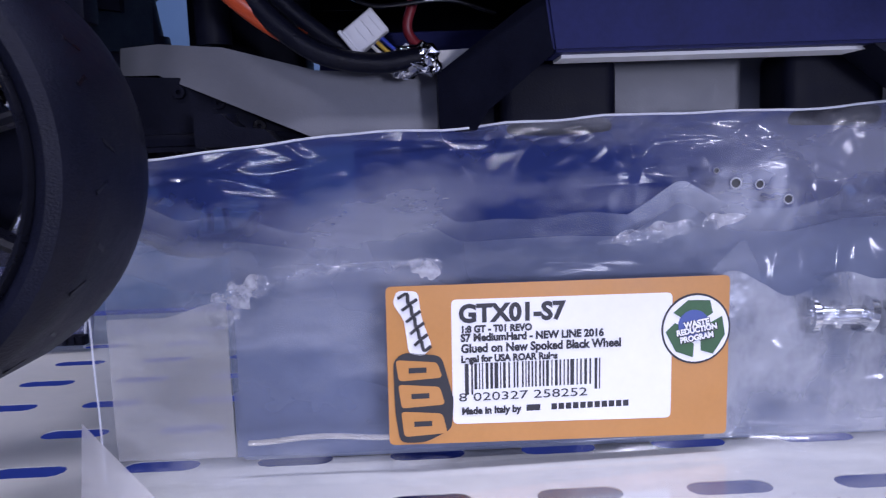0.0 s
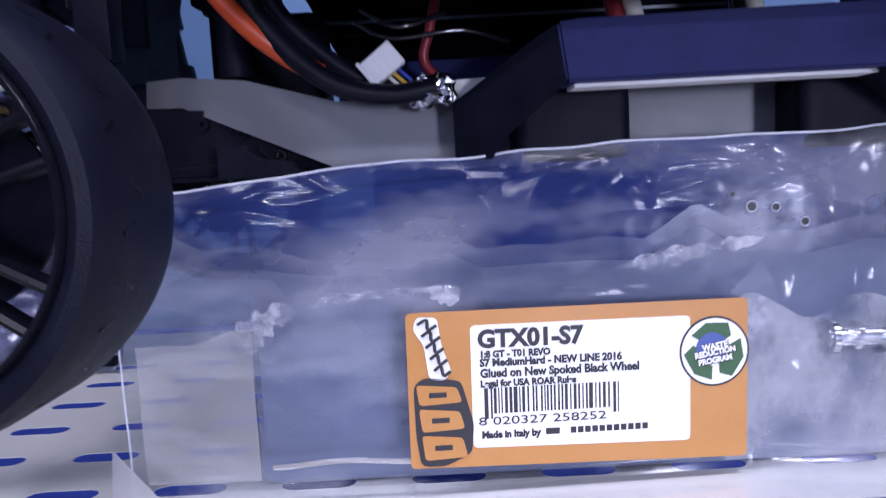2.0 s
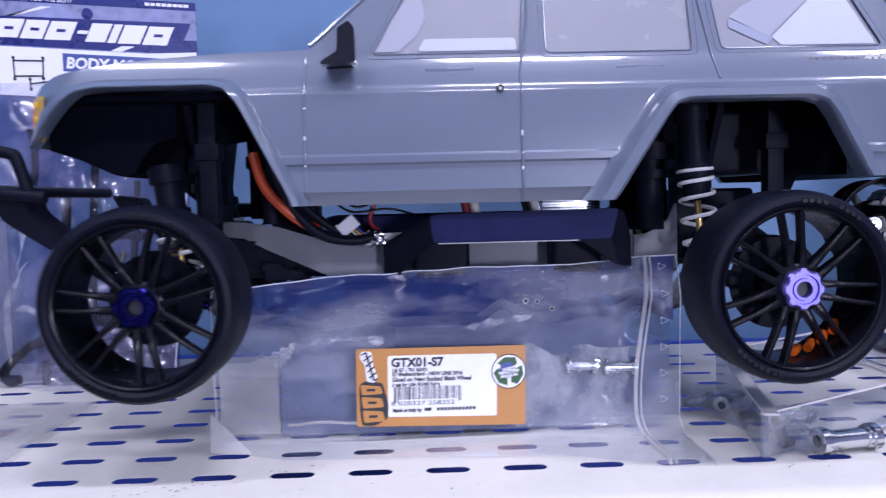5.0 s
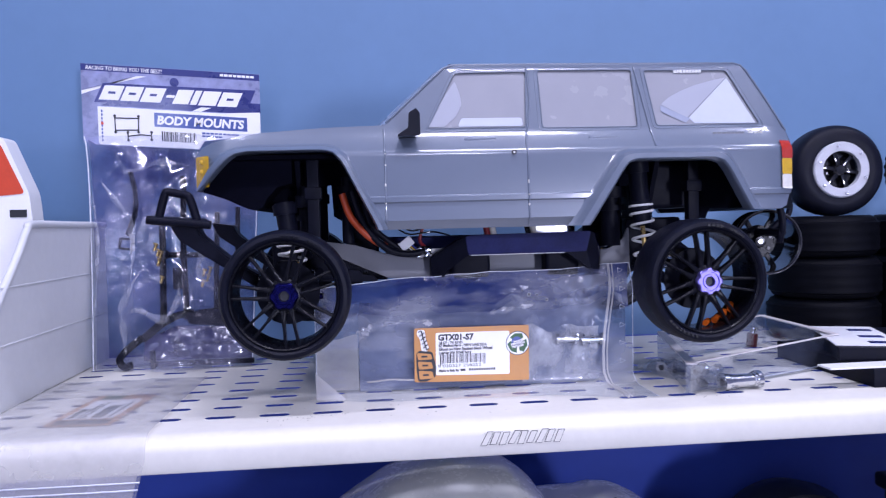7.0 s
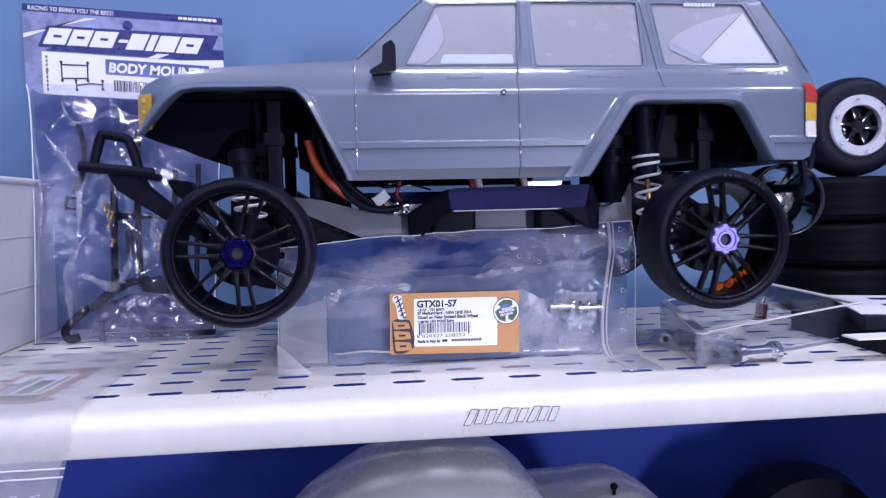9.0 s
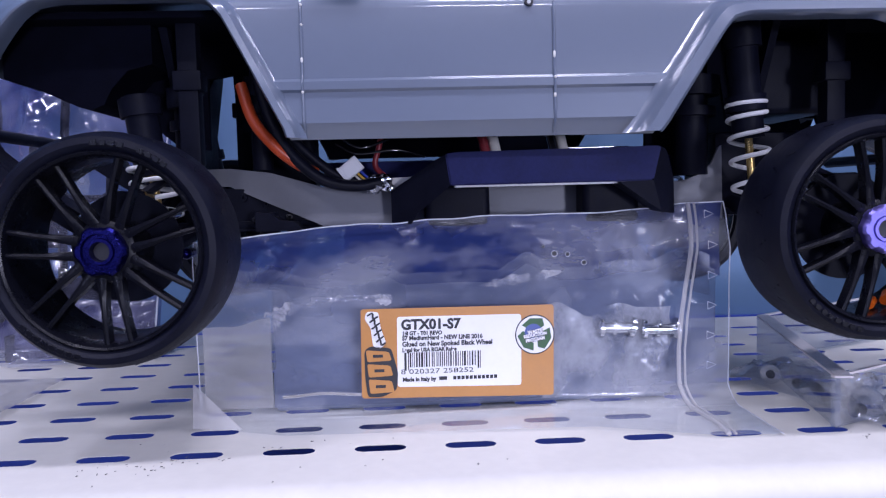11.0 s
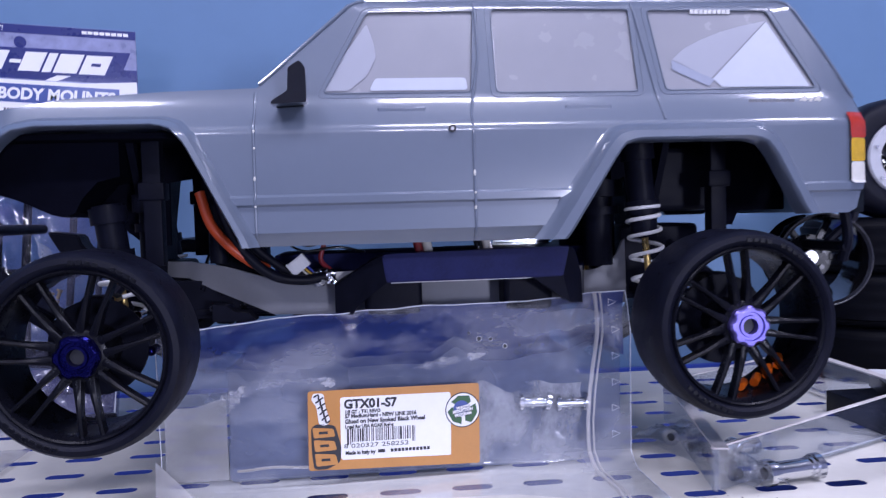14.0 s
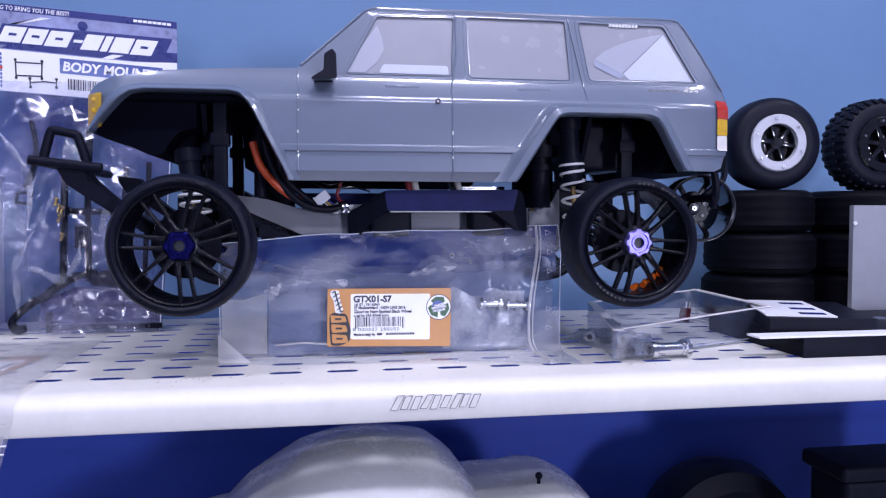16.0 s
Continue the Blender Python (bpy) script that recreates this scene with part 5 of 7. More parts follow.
for x, z, r in ((0.0888, 0.0795, 0.0017), (0.0955, 0.0790, 0.0014), (0.1040, 0.0745, 0.0015), (0.0830, 0.0832, 0.0009)):
    y = on_bag(x, z) - 0.0008
    b = lathe(bmesh.new(), [(y, r * 0.72), (y - 0.0003, r * 0.86), (y, r), (y + 0.0006, r * 0.86)], 20, "y", (x, 0, z))
    ring = part("punch_ring", b, "zip", bag)
    hole = lathe(bmesh.new(), [(y + 0.0004, 0.00005), (y + 0.0004, r * 0.8), (y + 0.0007, r * 0.8), (y + 0.0007, 0.00005)], 16, "y", (x, 0, z))
    part("punch_hole", hole, "ink", bag)
for k in range(7):
    z = 0.0975 - k * 0.0155
    if z < 0.012:
        continue
    y = on_bag(0.1690, z) - 0.0009
    a, b2, c = (0.1665, y, z + 0.002), (0.1665, y, z - 0.002), (0.1712, y, z)
    part("recycling_mark", tube(bmesh.new(), [a, b2, c, a], 0.00022, 5), "zip", bag)

# small shiny hardware lying in the bag
for x0, x1, z in ((0.1120, 0.1310, 0.0400), (0.1345, 0.1540, 0.0385)):
    kit = thing("bag_spacer", ((x0 + x1) / 2, 0.0560, z), "polished steel flanged spacer inside the clear bag", "spacer", "spacers in the bag")
    for f0, f1, r, name in ((0.0, 1.0, 0.0030, "barrel"), (0.02, 0.12, 0.0052, "flange"), (0.40, 0.48, 0.0044, "collar"), (0.86, 0.98, 0.0056, "flange")):
        b = bmesh.new()
        rod(b, (x0 + (x1 - x0) * f0, 0.0560, z), (x0 + (x1 - x0) * f1, 0.0560, z - 0.0006 * f1), r, 24)
        part(name, b, "chrome", kit)

# the label: orange frame, white panel, words, bars, round green mark
LAB = Matrix.Translation((-0.0097, 0.0474, 0.0548)) @ Matrix.Rotation(radians(3.75), 4, "Z") @ Matrix.Rotation(radians(0.9), 4, "Y")
label = new("product_label")
label.matrix_basis = LAB
tagged(label, "orange and white printed product label stuck on the clear bag", "label")


def squat(bm, k=0.925):
    for v in bm.verts:
        v.co.z *= k
    return bm


def on_label(bm):
    bmesh.ops.transform(bm, matrix=LAB, verts=bm.verts[:])
    return bm


def plate(x0, x1, z0, z1, r, y0, y1):
    return prism(bmesh.new(), round_loop([(x0, z0), (x0, z1), (x1, z1), (x1, z0)], r, 4), y0, y1)


part("backing", on_label(prism(bmesh.new(), round_loop([(0, -0.0450), (0, 0), (0.0984, 0), (0.0984, -0.0470)], 0.0016, 4), 0.0, 0.0005)), "orange", label, "orange printed backing")
part("panel", on_label(prism(bmesh.new(), round_loop([(0.0180, -0.0398), (0.0180, -0.0042), (0.0814, -0.0044), (0.0814, -0.0412)], 0.0016, 4), -0.00012, 0.0001)), "paper", label, "white panel")


def words(text, x, z, size, squeeze=1.0, bold=0.0, mat="ink", y=-0.00022):
    return lettering("printed_line", text, size, LAB @ Matrix.Translation((x, y, z)) @ UPRIGHT, mat, label, 0.00005, "LEFT", squeeze, 0, bold)


words("GTX01-S7", 0.0200, -0.0106, 0.0070, 0.99, 0.00030)
words("1:8 GT - T01 REVO", 0.0205, -0.0136, 0.0027, 0.92, 0.00014)
words("S7 MediumHard - NEW LINE 2016", 0.0205, -0.0161, 0.0030, 0.95, 0.00014)
words("Glued on New Spoked Black Wheel", 0.0205, -0.0193, 0.0034, 0.92, 0.00014)
words("Legal for USA ROAR Rules", 0.0205, -0.0221, 0.0027, 0.92, 0.00014)
words("8 020327 258252", 0.0196, -0.0333, 0.0034, 1.55, 0.0)
words("Made in Italy by", 0.0205, -0.0371, 0.0028, 0.95, 0.00014)
part("web_bar", on_label(boxed(0.0390, 0.0430, -0.00018, -0.0001, -0.0370, -0.0352)), "ink", label)
for k in range(11):
    part("web_bar", on_label(boxed(0.0462 + k * 0.0021, 0.0478 + k * 0.0021, -0.00018, -0.0001, -0.0370, -0.0352)), "ink", label)
rng = random.Random(5)
x = 0.0215
while x < 0.0605:
    w = rng.choice((0.00035, 0.0005, 0.0005, 0.0008, 0.0011))
    part("barcode_bar", on_label(boxed(x, x + w, -0.00020, -0.0001, -0.0300 if 0.024 < x < 0.058 else -0.0315, -0.0225)), "ink", label)
    x += w + rng.choice((0.0004, 0.0005, 0.0007, 0.0010))
# the mark of the maker: plain slanted blocks, orange on a dark edge
lo = bmesh.new()
prism(lo, round_loop([(0.0018, -0.0385), (0.0030, -0.0480), (0.0100, -0.0483), (0.0176, -0.0445), (0.0183, -0.0350), (0.0150, -0.0215), (0.0045, -0.0200), (0.0015, -0.0225)], 0.002), -0.00026, -0.0001)
part("maker_mark", on_label(squat(lo)), "ink", label, "dark edged orange block mark")
for z0, z1, s in ((-0.0462, -0.0382, 0.0), (-0.0372, -0.0298, -0.0006), (-0.0288, -0.0222, -0.0012)):
    part("mark_block", on_label(squat(prism(bmesh.new(), round_loop([(0.0042 + s, z0), (0.0034 + s, z1), (0.0150 + s, z1 - 0.0012), (0.0164 + s, z0 + 0.0006)], 0.0012), -0.00040, -0.0003))), "orange", label)
    part("mark_gap", on_label(squat(boxed(0.0070 + s, 0.0120 + s, -0.00050, -0.00044, (z0 + z1) / 2 - 0.0009, (z0 + z1) / 2 + 0.0007))), "ink", label)
lo = prism(bmesh.new(), round_loop([(0.0030, -0.0012), (0.0088, -0.0016), (0.0098, -0.0100), (0.0125, -0.0185), (0.0100, -0.0215), (0.0060, -0.0205), (0.0048, -0.0100), (0.0018, -0.0050)], 0.0015), -0.00026, -0.0001)
part("script_mark", on_label(squat(lo)), "paper", label)
for k in range(5):
    z = -0.0035 - k * 0.0036
    part("script_stroke", on_label(squat(tube(bmesh.new(), spline([(0.0032 + k * 0.0011, -0.0005, z), (0.0058 + k * 0.0009, -0.0005, z + 0.0013), (0.0062 + k * 0.0010, -0.0005, z - 0.0016), (0.0086 + k * 0.0009, -0.0005, z - 0.0004)], 5), 0.00048, 6))), "ink", label)
CX, CZ = 0.0885, -0.0152
part("round_mark", on_label(lathe(bmesh.new(), [(0.0, 0.0001), (-0.00016, 0.0001), (-0.00016, 0.0103), (0.0, 0.0103)], 48, "y", (CX, 0, CZ))), "ink", label)
part("round_field", on_label(lathe(bmesh.new(), [(0.0, 0.0001), (-0.00030, 0.0001), (-0.00030, 0.0097), (0.0, 0.0097)], 48, "y", (CX, 0, CZ))), "paper", label)
for k in range(3):
    a0 = radians(90 + 120 * k)
    pts = [(CX + r * math.cos(a0 + da), CZ + r * math.sin(a0 + da)) for r, da in ((0.0084, 0.95), (0.0088, 0.3), (0.0084, -0.15), (0.0091, -0.45), (0.0066, -0.82), (0.0030, -0.60), (0.0040, -0.2), (0.0040, 0.3), (0.0044, 0.90))]
    part("green_arrow", on_label(prism(bmesh.new(), pts, -0.00044, -0.0003)), "green", label, "green recycling arrow")
part("globe_mark", on_label(lathe(bmesh.new(), [(-0.0003, 0.0001), (-0.00055, 0.0001), (-0.00055, 0.0046), (-0.0003, 0.0046)], 32, "y", (CX - 0.0008, 0, CZ + 0.0010))), "print_mid", label)
for text, dx, dz, size in (("WASTE", -0.0036, 0.0002, 0.0025), ("REDUCTION", -0.0058, -0.0019, 0.0023), ("PROGRAM", -0.0047, -0.0040, 0.0023)):
    m = LAB @ Matrix.Translation((CX + dx, -0.00062, CZ + dz)) @ Matrix.Rotation(radians(-9), 4, "Y") @ UPRIGHT
    lettering("slogan_edge", text, size, m @ Matrix.Translation((0.00012, -0.00012, -0.00004)), "ink", label, 0.00004, "LEFT", 0.92, 0, 0.00030)
    lettering("slogan_line", text, size, m, "paper", label, 0.00004, "LEFT", 0.92, 0, 0.00012)

# maker's decal on the shelf lip: plain leaning strokes with a dark edge
decal = thing("lip_decal", (0.059, LIP_Y, -0.0125), "white outlined logo decal on the shelf lip", "decal")


def stroke(x0, z0, x1, z1, w, lift):
    """A flat stroke on the lip: dark edge and white core."""
    for grow, mat, y, name in ((0.00042, "ink", LIP_Y - 0.0003 - lift, "decal_edge"), (0.0, "deck", LIP_Y - 0.0006 - lift, "decal_stroke")):
        d = Vector((x1 - x0, z1 - z0)).normalized() * grow
        h = w / 2 + grow
        part(name, prism(bmesh.new(), [(x0 - d.x - h, z0 - d.y), (x1 + d.x - h, z1 + d.y), (x1 + d.x + h, z1 + d.y), (x0 - d.x + h, z0 - d.y)], y, y + 0.0002), mat, decal)


for k in range(9):
    x = 0.0318 + k * 0.0066
    lean = 0.0036 if k % 3 else 0.0050
    stroke(x, -0.0166 + 0.0006 * (k % 2), x + lean, -0.0074 - 0.0004 * (k % 3), 0.0040, 0.0001 * (k % 2))
stroke(0.0330, -0.0082, 0.0440, -0.0072, 0.0030, 0.0002)

# dust and rubber crumbs on the shelf
rng = random.Random(8)
b = bmesh.new()
for cx, cy, sx, sy, n in ((-0.100, -0.014, 0.016, 0.008, 26), (-0.085, -0.006, 0.010, 0.004, 14), (-0.060, 0.010, 0.03, 0.004, 8), (0.215, -0.009, 0.020, 0.003, 9), (0.010, -0.020, 0.05, 0.006, 7), (0.09, 0.022, 0.05, 0.004, 6)):
    for k in range(n):
        x, y, r = rng.gauss(cx, sx), rng.gauss(cy, sy), rng.uniform(0.0002, 0.0005)
        bmesh.ops.create_icosphere(b, subdivisions=1, radius=r, matrix=Matrix.Translation((x, y, 0.0003)) @ Matrix.Rotation(rng.uniform(0, 3), 4, "Z") @ Matrix.Diagonal((rng.uniform(0.8, 2.2), 0.7, 0.5, 1)))
tagged(part("dust_crumbs", b, "dust"), "dark dust and rubber crumbs on the white shelf", "dust", kind="stuff")


# ---------------------------------------------------------------- left: hanging pouch, bin, bag lying over the edge
CARD = Matrix.Translation((-0.3560, 0.3000, 0.3295)) @ Matrix(((1, 0, 0, 0), (0, 1, 0, 0), (-0.0725, 0, 1, 0), (0, 0, 0, 1)))
pouch = new("parts_pouch")
pouch.matrix_basis = pose(-0.255, 0.23, 0.0)
tagged(pouch, "clear retail pouch with blue and white printed header card", "retail pouch")


def on_card(bm):
    bmesh.ops.transform(bm, matrix=CARD, verts=bm.verts[:])
    return bm


card = part("header_card", on_card(prism(bmesh.new(), [(0, 0), (0, -0.086), (0.012, -0.089), (0.125, -0.0885), (0.131, -0.079), (0.1935, -0.069), (0.1935, 0)], 0, 0.0012)), "print_grey", pouch, "blue and silver printed header card")
part("header_stripe", on_card(boxed(0.0, 0.1935, -0.0002, 0.0001, -0.0075, -0.0003)), "print_blue", card)
part("header_sweep", on_card(prism(bmesh.new(), [(0.0, -0.030), (0.0, -0.034), (0.060, -0.0105), (0.070, -0.0105)], -0.0002, 0.0001)), "paper", card)
part("header_sweep", on_card(prism(bmesh.new(), [(0.118, -0.046), (0.128, -0.046), (0.165, -0.030), (0.152, -0.030)], -0.0002, 0.0001)), "paper", card)
part("header_band", on_card(prism(bmesh.new(), [(0.020, -0.0455), (0.040, -0.0355), (0.1935, -0.0330), (0.1935, -0.0455)], -0.00015, 0.0001)), "print_blue", card)
part("header_panel", on_card(prism(bmesh.new(), [(0.0165, -0.0465), (0.0165, -0.0870), (0.0185, -0.0885), (0.1245, -0.0880), (0.1310, -0.0785), (0.1930, -0.0685), (0.1930, -0.0430), (0.150, -0.0465)], -0.0004, 0.0001)), "paper", card, "white lower panel")
part("title_bar", on_card(boxed(0.0770, 0.1785, -0.0006, -0.0003, -0.0655, -0.0500)), "print_mid", card)
lettering("title_line", "BODY MOUNTS", 0.0132, CARD @ Matrix.Translation((0.0795, -0.0008, -0.0625)) @ UPRIGHT, "paper", card, 0.00005, "LEFT", 1.0, 0.15, 0.0005)
lettering("slogan_line", "RACING TO BRING YOU THE BEST!", 0.0060, CARD @ Matrix.Translation((0.0050, -0.0004, -0.0062)) @ UPRIGHT, "paper", card, 0.00005, "LEFT", 0.86, 0.15, 0.00008)
for k in range(8):
    part("small_print_bar", on_card(boxed(0.1500 + k * 0.0048, 0.1540 + k * 0.0048, -0.0004, -0.0001, -0.0050, -0.0024)), "paper", card)
part("hang_hole", on_card(lathe(bmesh.new(), [(-0.0003, 0.0001), (-0.0003, 0.0050), (0.0, 0.0050), (0.0, 0.0001)], 28, "y", (0.1000, 0, -0.0150))), "print_blue", card)
# brand mark as plain slanted blocks
xs = [0.020, 0.043, 0.064, 0.088, 0.099, 0.118, 0.127, 0.148, 0.171]
part("brand_edge", on_card(prism(bmesh.new(), [(0.0130, -0.0420), (0.0230, -0.0205), (0.1890, -0.0185), (0.1795, -0.0405)], -0.0004, 0.0001)), "print_blue", card)
for k in range(8):
    x0, x1 = xs[k], xs[k + 1] - 0.0018
    if k == 3:
        q = [(x0 + 0.0025, -0.0325), (x0 + 0.0038, -0.0295), (x1 + 0.0035, -0.0295), (x1 + 0.0020, -0.0325)]
    else:
        q = [(x0 - 0.0020, -0.0390), (x0 + 0.0055, -0.0228), (x1 + 0.0055, -0.0224), (x1 - 0.0020, -0.0386)]
    part("brand_block", on_card(prism(bmesh.new(), q, -0.0007, -0.0003)), "paper", card)
    if k in (0, 1, 2, 7):
        cx, cz = sum(p[0] for p in q) / 4, sum(p[1] for p in q) / 4
        part("brand_gap", on_card(prism(bmesh.new(), [(cx - 0.0040, cz - 0.0012), (cx - 0.0030, cz + 0.0014), (cx + 0.0045, cz + 0.0014), (cx + 0.0036, cz - 0.0012)], -0.0009, -0.0006)), "print_blue", card)
rng = random.Random(11)
x = 0.0845
while x < 0.1225:
    w = rng.choice((0.0004, 0.0007, 0.0011, 0.0014))
    part("barcode_bar", on_card(boxed(x, x + w, -0.0007, -0.0003, -0.0815, -0.0705)), "ink", card)
    x += w + rng.choice((0.0005, 0.0008, 0.0011))
for r in range(2):
    for k in range(9 - 4 * r):
        part("small_print_bar", on_card(boxed(0.1285 + k * 0.0046, 0.1322 + k * 0.0046, -0.0007, -0.0003, -0.0708 - r * 0.0034, -0.0690 - r * 0.0034)), "print_mid", card)
for k in range(9):
    part("small_print_bar", on_card(boxed(0.0200, 0.0216, -0.0007, -0.0003, -0.0850 + k * 0.0040, -0.0822 + k * 0.0040)), "print_mid", card)
part("flag_patch", on_card(boxed(0.0196, 0.0222, -0.0008, -0.0003, -0.0665, -0.0635)), "redprint", card)
for pts in ([(0.0340, -0.0585), (0.0610, -0.0575)], [(0.0345, -0.0720), (0.0600, -0.0705)], [(0.0345, -0.0560), (0.0350, -0.0745)], [(0.0600, -0.0550), (0.0595, -0.0730)], [(0.0480, -0.0780), (0.0620, -0.0755), (0.0740, -0.0760)], [(0.0480, -0.0735), (0.0485, -0.0830)], [(0.0735, -0.0720), (0.0735, -0.0810)]):
    part("drawn_post", on_card(tube(bmesh.new(), [(px, -0.0006, pz) for px, pz in pts], 0.0007, 6)), "ink", card)
for px, pz in ((0.0345, -0.0560), (0.0600, -0.0552), (0.0350, -0.0742), (0.0596, -0.0728), (0.0480, -0.0738), (0.0485, -0.0825), (0.0735, -0.0722), (0.0735, -0.0806)):
    part("drawn_post", on_card(lathe(bmesh.new(), [(-0.0008, 0.0001), (-0.0008, 0.0015), (-0.0003, 0.0015), (-0.0003, 0.0001)], 12, "y", (px, 0, pz))), "ink", card)


def pouch_point(u, v, back=False):
    z = 0.2460 * (1 - v) + 0.0015
    lo, hi = -0.3520 + 0.026 * v ** 0.7, -0.1640 - 0.004 * v
    x = lo + (hi - lo) * u
    y = 0.2150 + 0.306 * z
    belly = math.sin(math.pi * min(1, max(0, u))) ** 0.6
    bulge = belly * (0.020 * math.sin(math.pi * min(1, v * 1.05)) ** 0.7 + 0.012 * v ** 2)
    if back:
        return (x, min(y + 0.006 * belly + 0.010, 0.3480), z)
    n = noise.noise(Vector((x * 14, z * 9, 1.7))) * 0.009 + (fold(x + 0.3 * z, z * 0.7, 18) - 0.5) * 0.0055 + (fold(x, z, 50) - 0.5) * 0.0005 - 0.006 * crease(x + 0.4 * z, z * 0.6 - 0.2 * x, 15, 2.2, 7) - 0.003 * crease(x * 0.8 - 0.5 * z, z + 0.3 * x, 30, 6.6, 8)
    return (x, y - bulge + n * belly, z)


part("pouch_film", grid_sheet(bmesh.new(), lambda u, v: pouch_point(u, v), 110, 130), "pouch", pouch, "clear crinkled film")
# The back film's dark violet tint gives the pouch a darker backdrop.
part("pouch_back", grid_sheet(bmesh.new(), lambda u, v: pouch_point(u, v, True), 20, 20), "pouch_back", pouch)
part("pouch_seam", tube(bmesh.new(), [pouch_point(0.0, k / 30) for k in range(31)], 0.0007, 6), "zip", pouch)
part("pouch_seam", tube(bmesh.new(), [pouch_point(1.0, k / 30) for k in range(31)], 0.0007, 6), "zip", pouch)

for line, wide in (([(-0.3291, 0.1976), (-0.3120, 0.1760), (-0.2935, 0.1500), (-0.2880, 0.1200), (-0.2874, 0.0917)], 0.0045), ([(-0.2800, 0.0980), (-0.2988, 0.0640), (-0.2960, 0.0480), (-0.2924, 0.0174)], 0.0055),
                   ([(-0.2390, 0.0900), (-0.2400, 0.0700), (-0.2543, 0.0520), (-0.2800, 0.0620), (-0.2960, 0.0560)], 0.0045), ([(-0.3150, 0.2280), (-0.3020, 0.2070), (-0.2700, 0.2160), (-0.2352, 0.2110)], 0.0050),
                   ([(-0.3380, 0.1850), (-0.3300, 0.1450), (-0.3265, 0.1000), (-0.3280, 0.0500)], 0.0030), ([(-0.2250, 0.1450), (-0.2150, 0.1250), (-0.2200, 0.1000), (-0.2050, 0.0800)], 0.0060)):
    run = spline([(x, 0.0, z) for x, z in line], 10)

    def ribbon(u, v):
        """A fold's highlight as a narrow white hazy band that lies on the film."""
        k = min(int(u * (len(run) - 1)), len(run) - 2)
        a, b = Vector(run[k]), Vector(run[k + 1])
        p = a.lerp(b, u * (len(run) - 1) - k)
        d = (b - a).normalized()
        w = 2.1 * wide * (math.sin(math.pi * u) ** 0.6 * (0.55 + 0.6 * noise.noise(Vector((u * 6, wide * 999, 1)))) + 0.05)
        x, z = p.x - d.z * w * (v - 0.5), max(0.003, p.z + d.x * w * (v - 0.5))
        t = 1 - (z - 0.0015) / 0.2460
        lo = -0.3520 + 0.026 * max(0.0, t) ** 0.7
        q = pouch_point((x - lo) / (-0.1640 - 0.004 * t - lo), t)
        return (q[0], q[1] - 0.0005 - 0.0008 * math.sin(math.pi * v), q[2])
    part("fold_highlight", grid_sheet(bmesh.new(), ribbon, 60, 6), "pouch_fold", pouch, "highlight of a film fold put in as a white hazy band")

kit = thing("body_mount_posts", (-0.24, 0.228, 0.002), "black moulded body mount posts inside the clear pouch", "plastic parts")


def py(z, d=0.0):
    return 0.2180 + 0.306 * z + d


part("moulded_block", boxed(-0.2530, -0.2435, py(0.09, 0.002), py(0.09, 0.008), 0.079, 0.102, 0.0015), "black", kit)
for pts, r in (([(-0.2658, py(0.155), 0.155), (-0.2595, py(0.046), 0.046)], 0.0034), ([(-0.2630, py(0.116), 0.116), (-0.2000, py(0.1145), 0.1145)], 0.0030), ([(-0.2453, py(0.200), 0.200), (-0.2420, py(0.120), 0.120), (-0.2361, py(0.049), 0.049)], 0.0032),
               ([(-0.2080, py(0.16), 0.160), (-0.2060, py(0.05), 0.050)], 0.0028), ([(-0.1860, py(0.165), 0.165), (-0.1850, py(0.04), 0.040)], 0.0026)):
    part("post", tube(bmesh.new(), pts, r, 10), "black", kit)
for x, z in ((-0.2617, 0.116), (-0.2415, 0.1155), (-0.2065, 0.1147)):
    part("post_joint", lathe(bmesh.new(), [(py(z) - 0.004, 0.0004), (py(z) - 0.004, 0.0050), (py(z) + 0.004, 0.0050), (py(z) + 0.004, 0.0004)], 16, "y", (x, 0, z)), "black", kit)
strap = [(-0.3012, py(0.206), 0.206), (-0.2955, py(0.185), 0.185), (-0.2941, py(0.166), 0.166), (-0.2975, py(0.148), 0.148), (-0.3010, py(0.138), 0.138)]
part("strap", tube(bmesh.new(), spline(strap, 6), 0.0048, 8, 0.35), "black", kit)
loop = [(-0.3080, 0.1345), (-0.3085, 0.1245), (-0.2960, 0.1230), (-0.2945, 0.1335)]
part("strap_loop", tube(bmesh.new(), [(x, py(z), z) for x, z in loop + loop[:1]], 0.0017, 8), "black", kit)
part("curved_arm", prism(bmesh.new(), round_loop([(-0.2360, 0.0500), (-0.2250, 0.0580), (-0.2060, 0.0600), (-0.1790, 0.0500), (-0.1780, 0.0400), (-0.2100, 0.0420), (-0.2320, 0.0440)], 0.003), 0.2270, 0.2330), "black", kit)
part("curved_arm", prism(bmesh.new(), round_loop([(-0.2820, 0.0330), (-0.2640, 0.0480), (-0.2460, 0.0570), (-0.2280, 0.0600), (-0.2260, 0.0540), (-0.2440, 0.0500), (-0.2600, 0.0410), (-0.2770, 0.0270)], 0.002), 0.2230, 0.2290), "black", kit)
part("hook", tube(bmesh.new(), spline([(-0.2880, 0.2150, 0.0060), (-0.2960, 0.2150, 0.0045), (-0.3000, 0.2155, 0.0110), (-0.2960, 0.2165, 0.0180), (-0.2870, 0.2175, 0.0260), (-0.2780, 0.2190, 0.0330)], 6), 0.0038, 10), "black", kit)
rack = boxed(-0.2680, -0.1660, 0.2120, 0.2170, 0.0035, 0.0085, 0.0008)
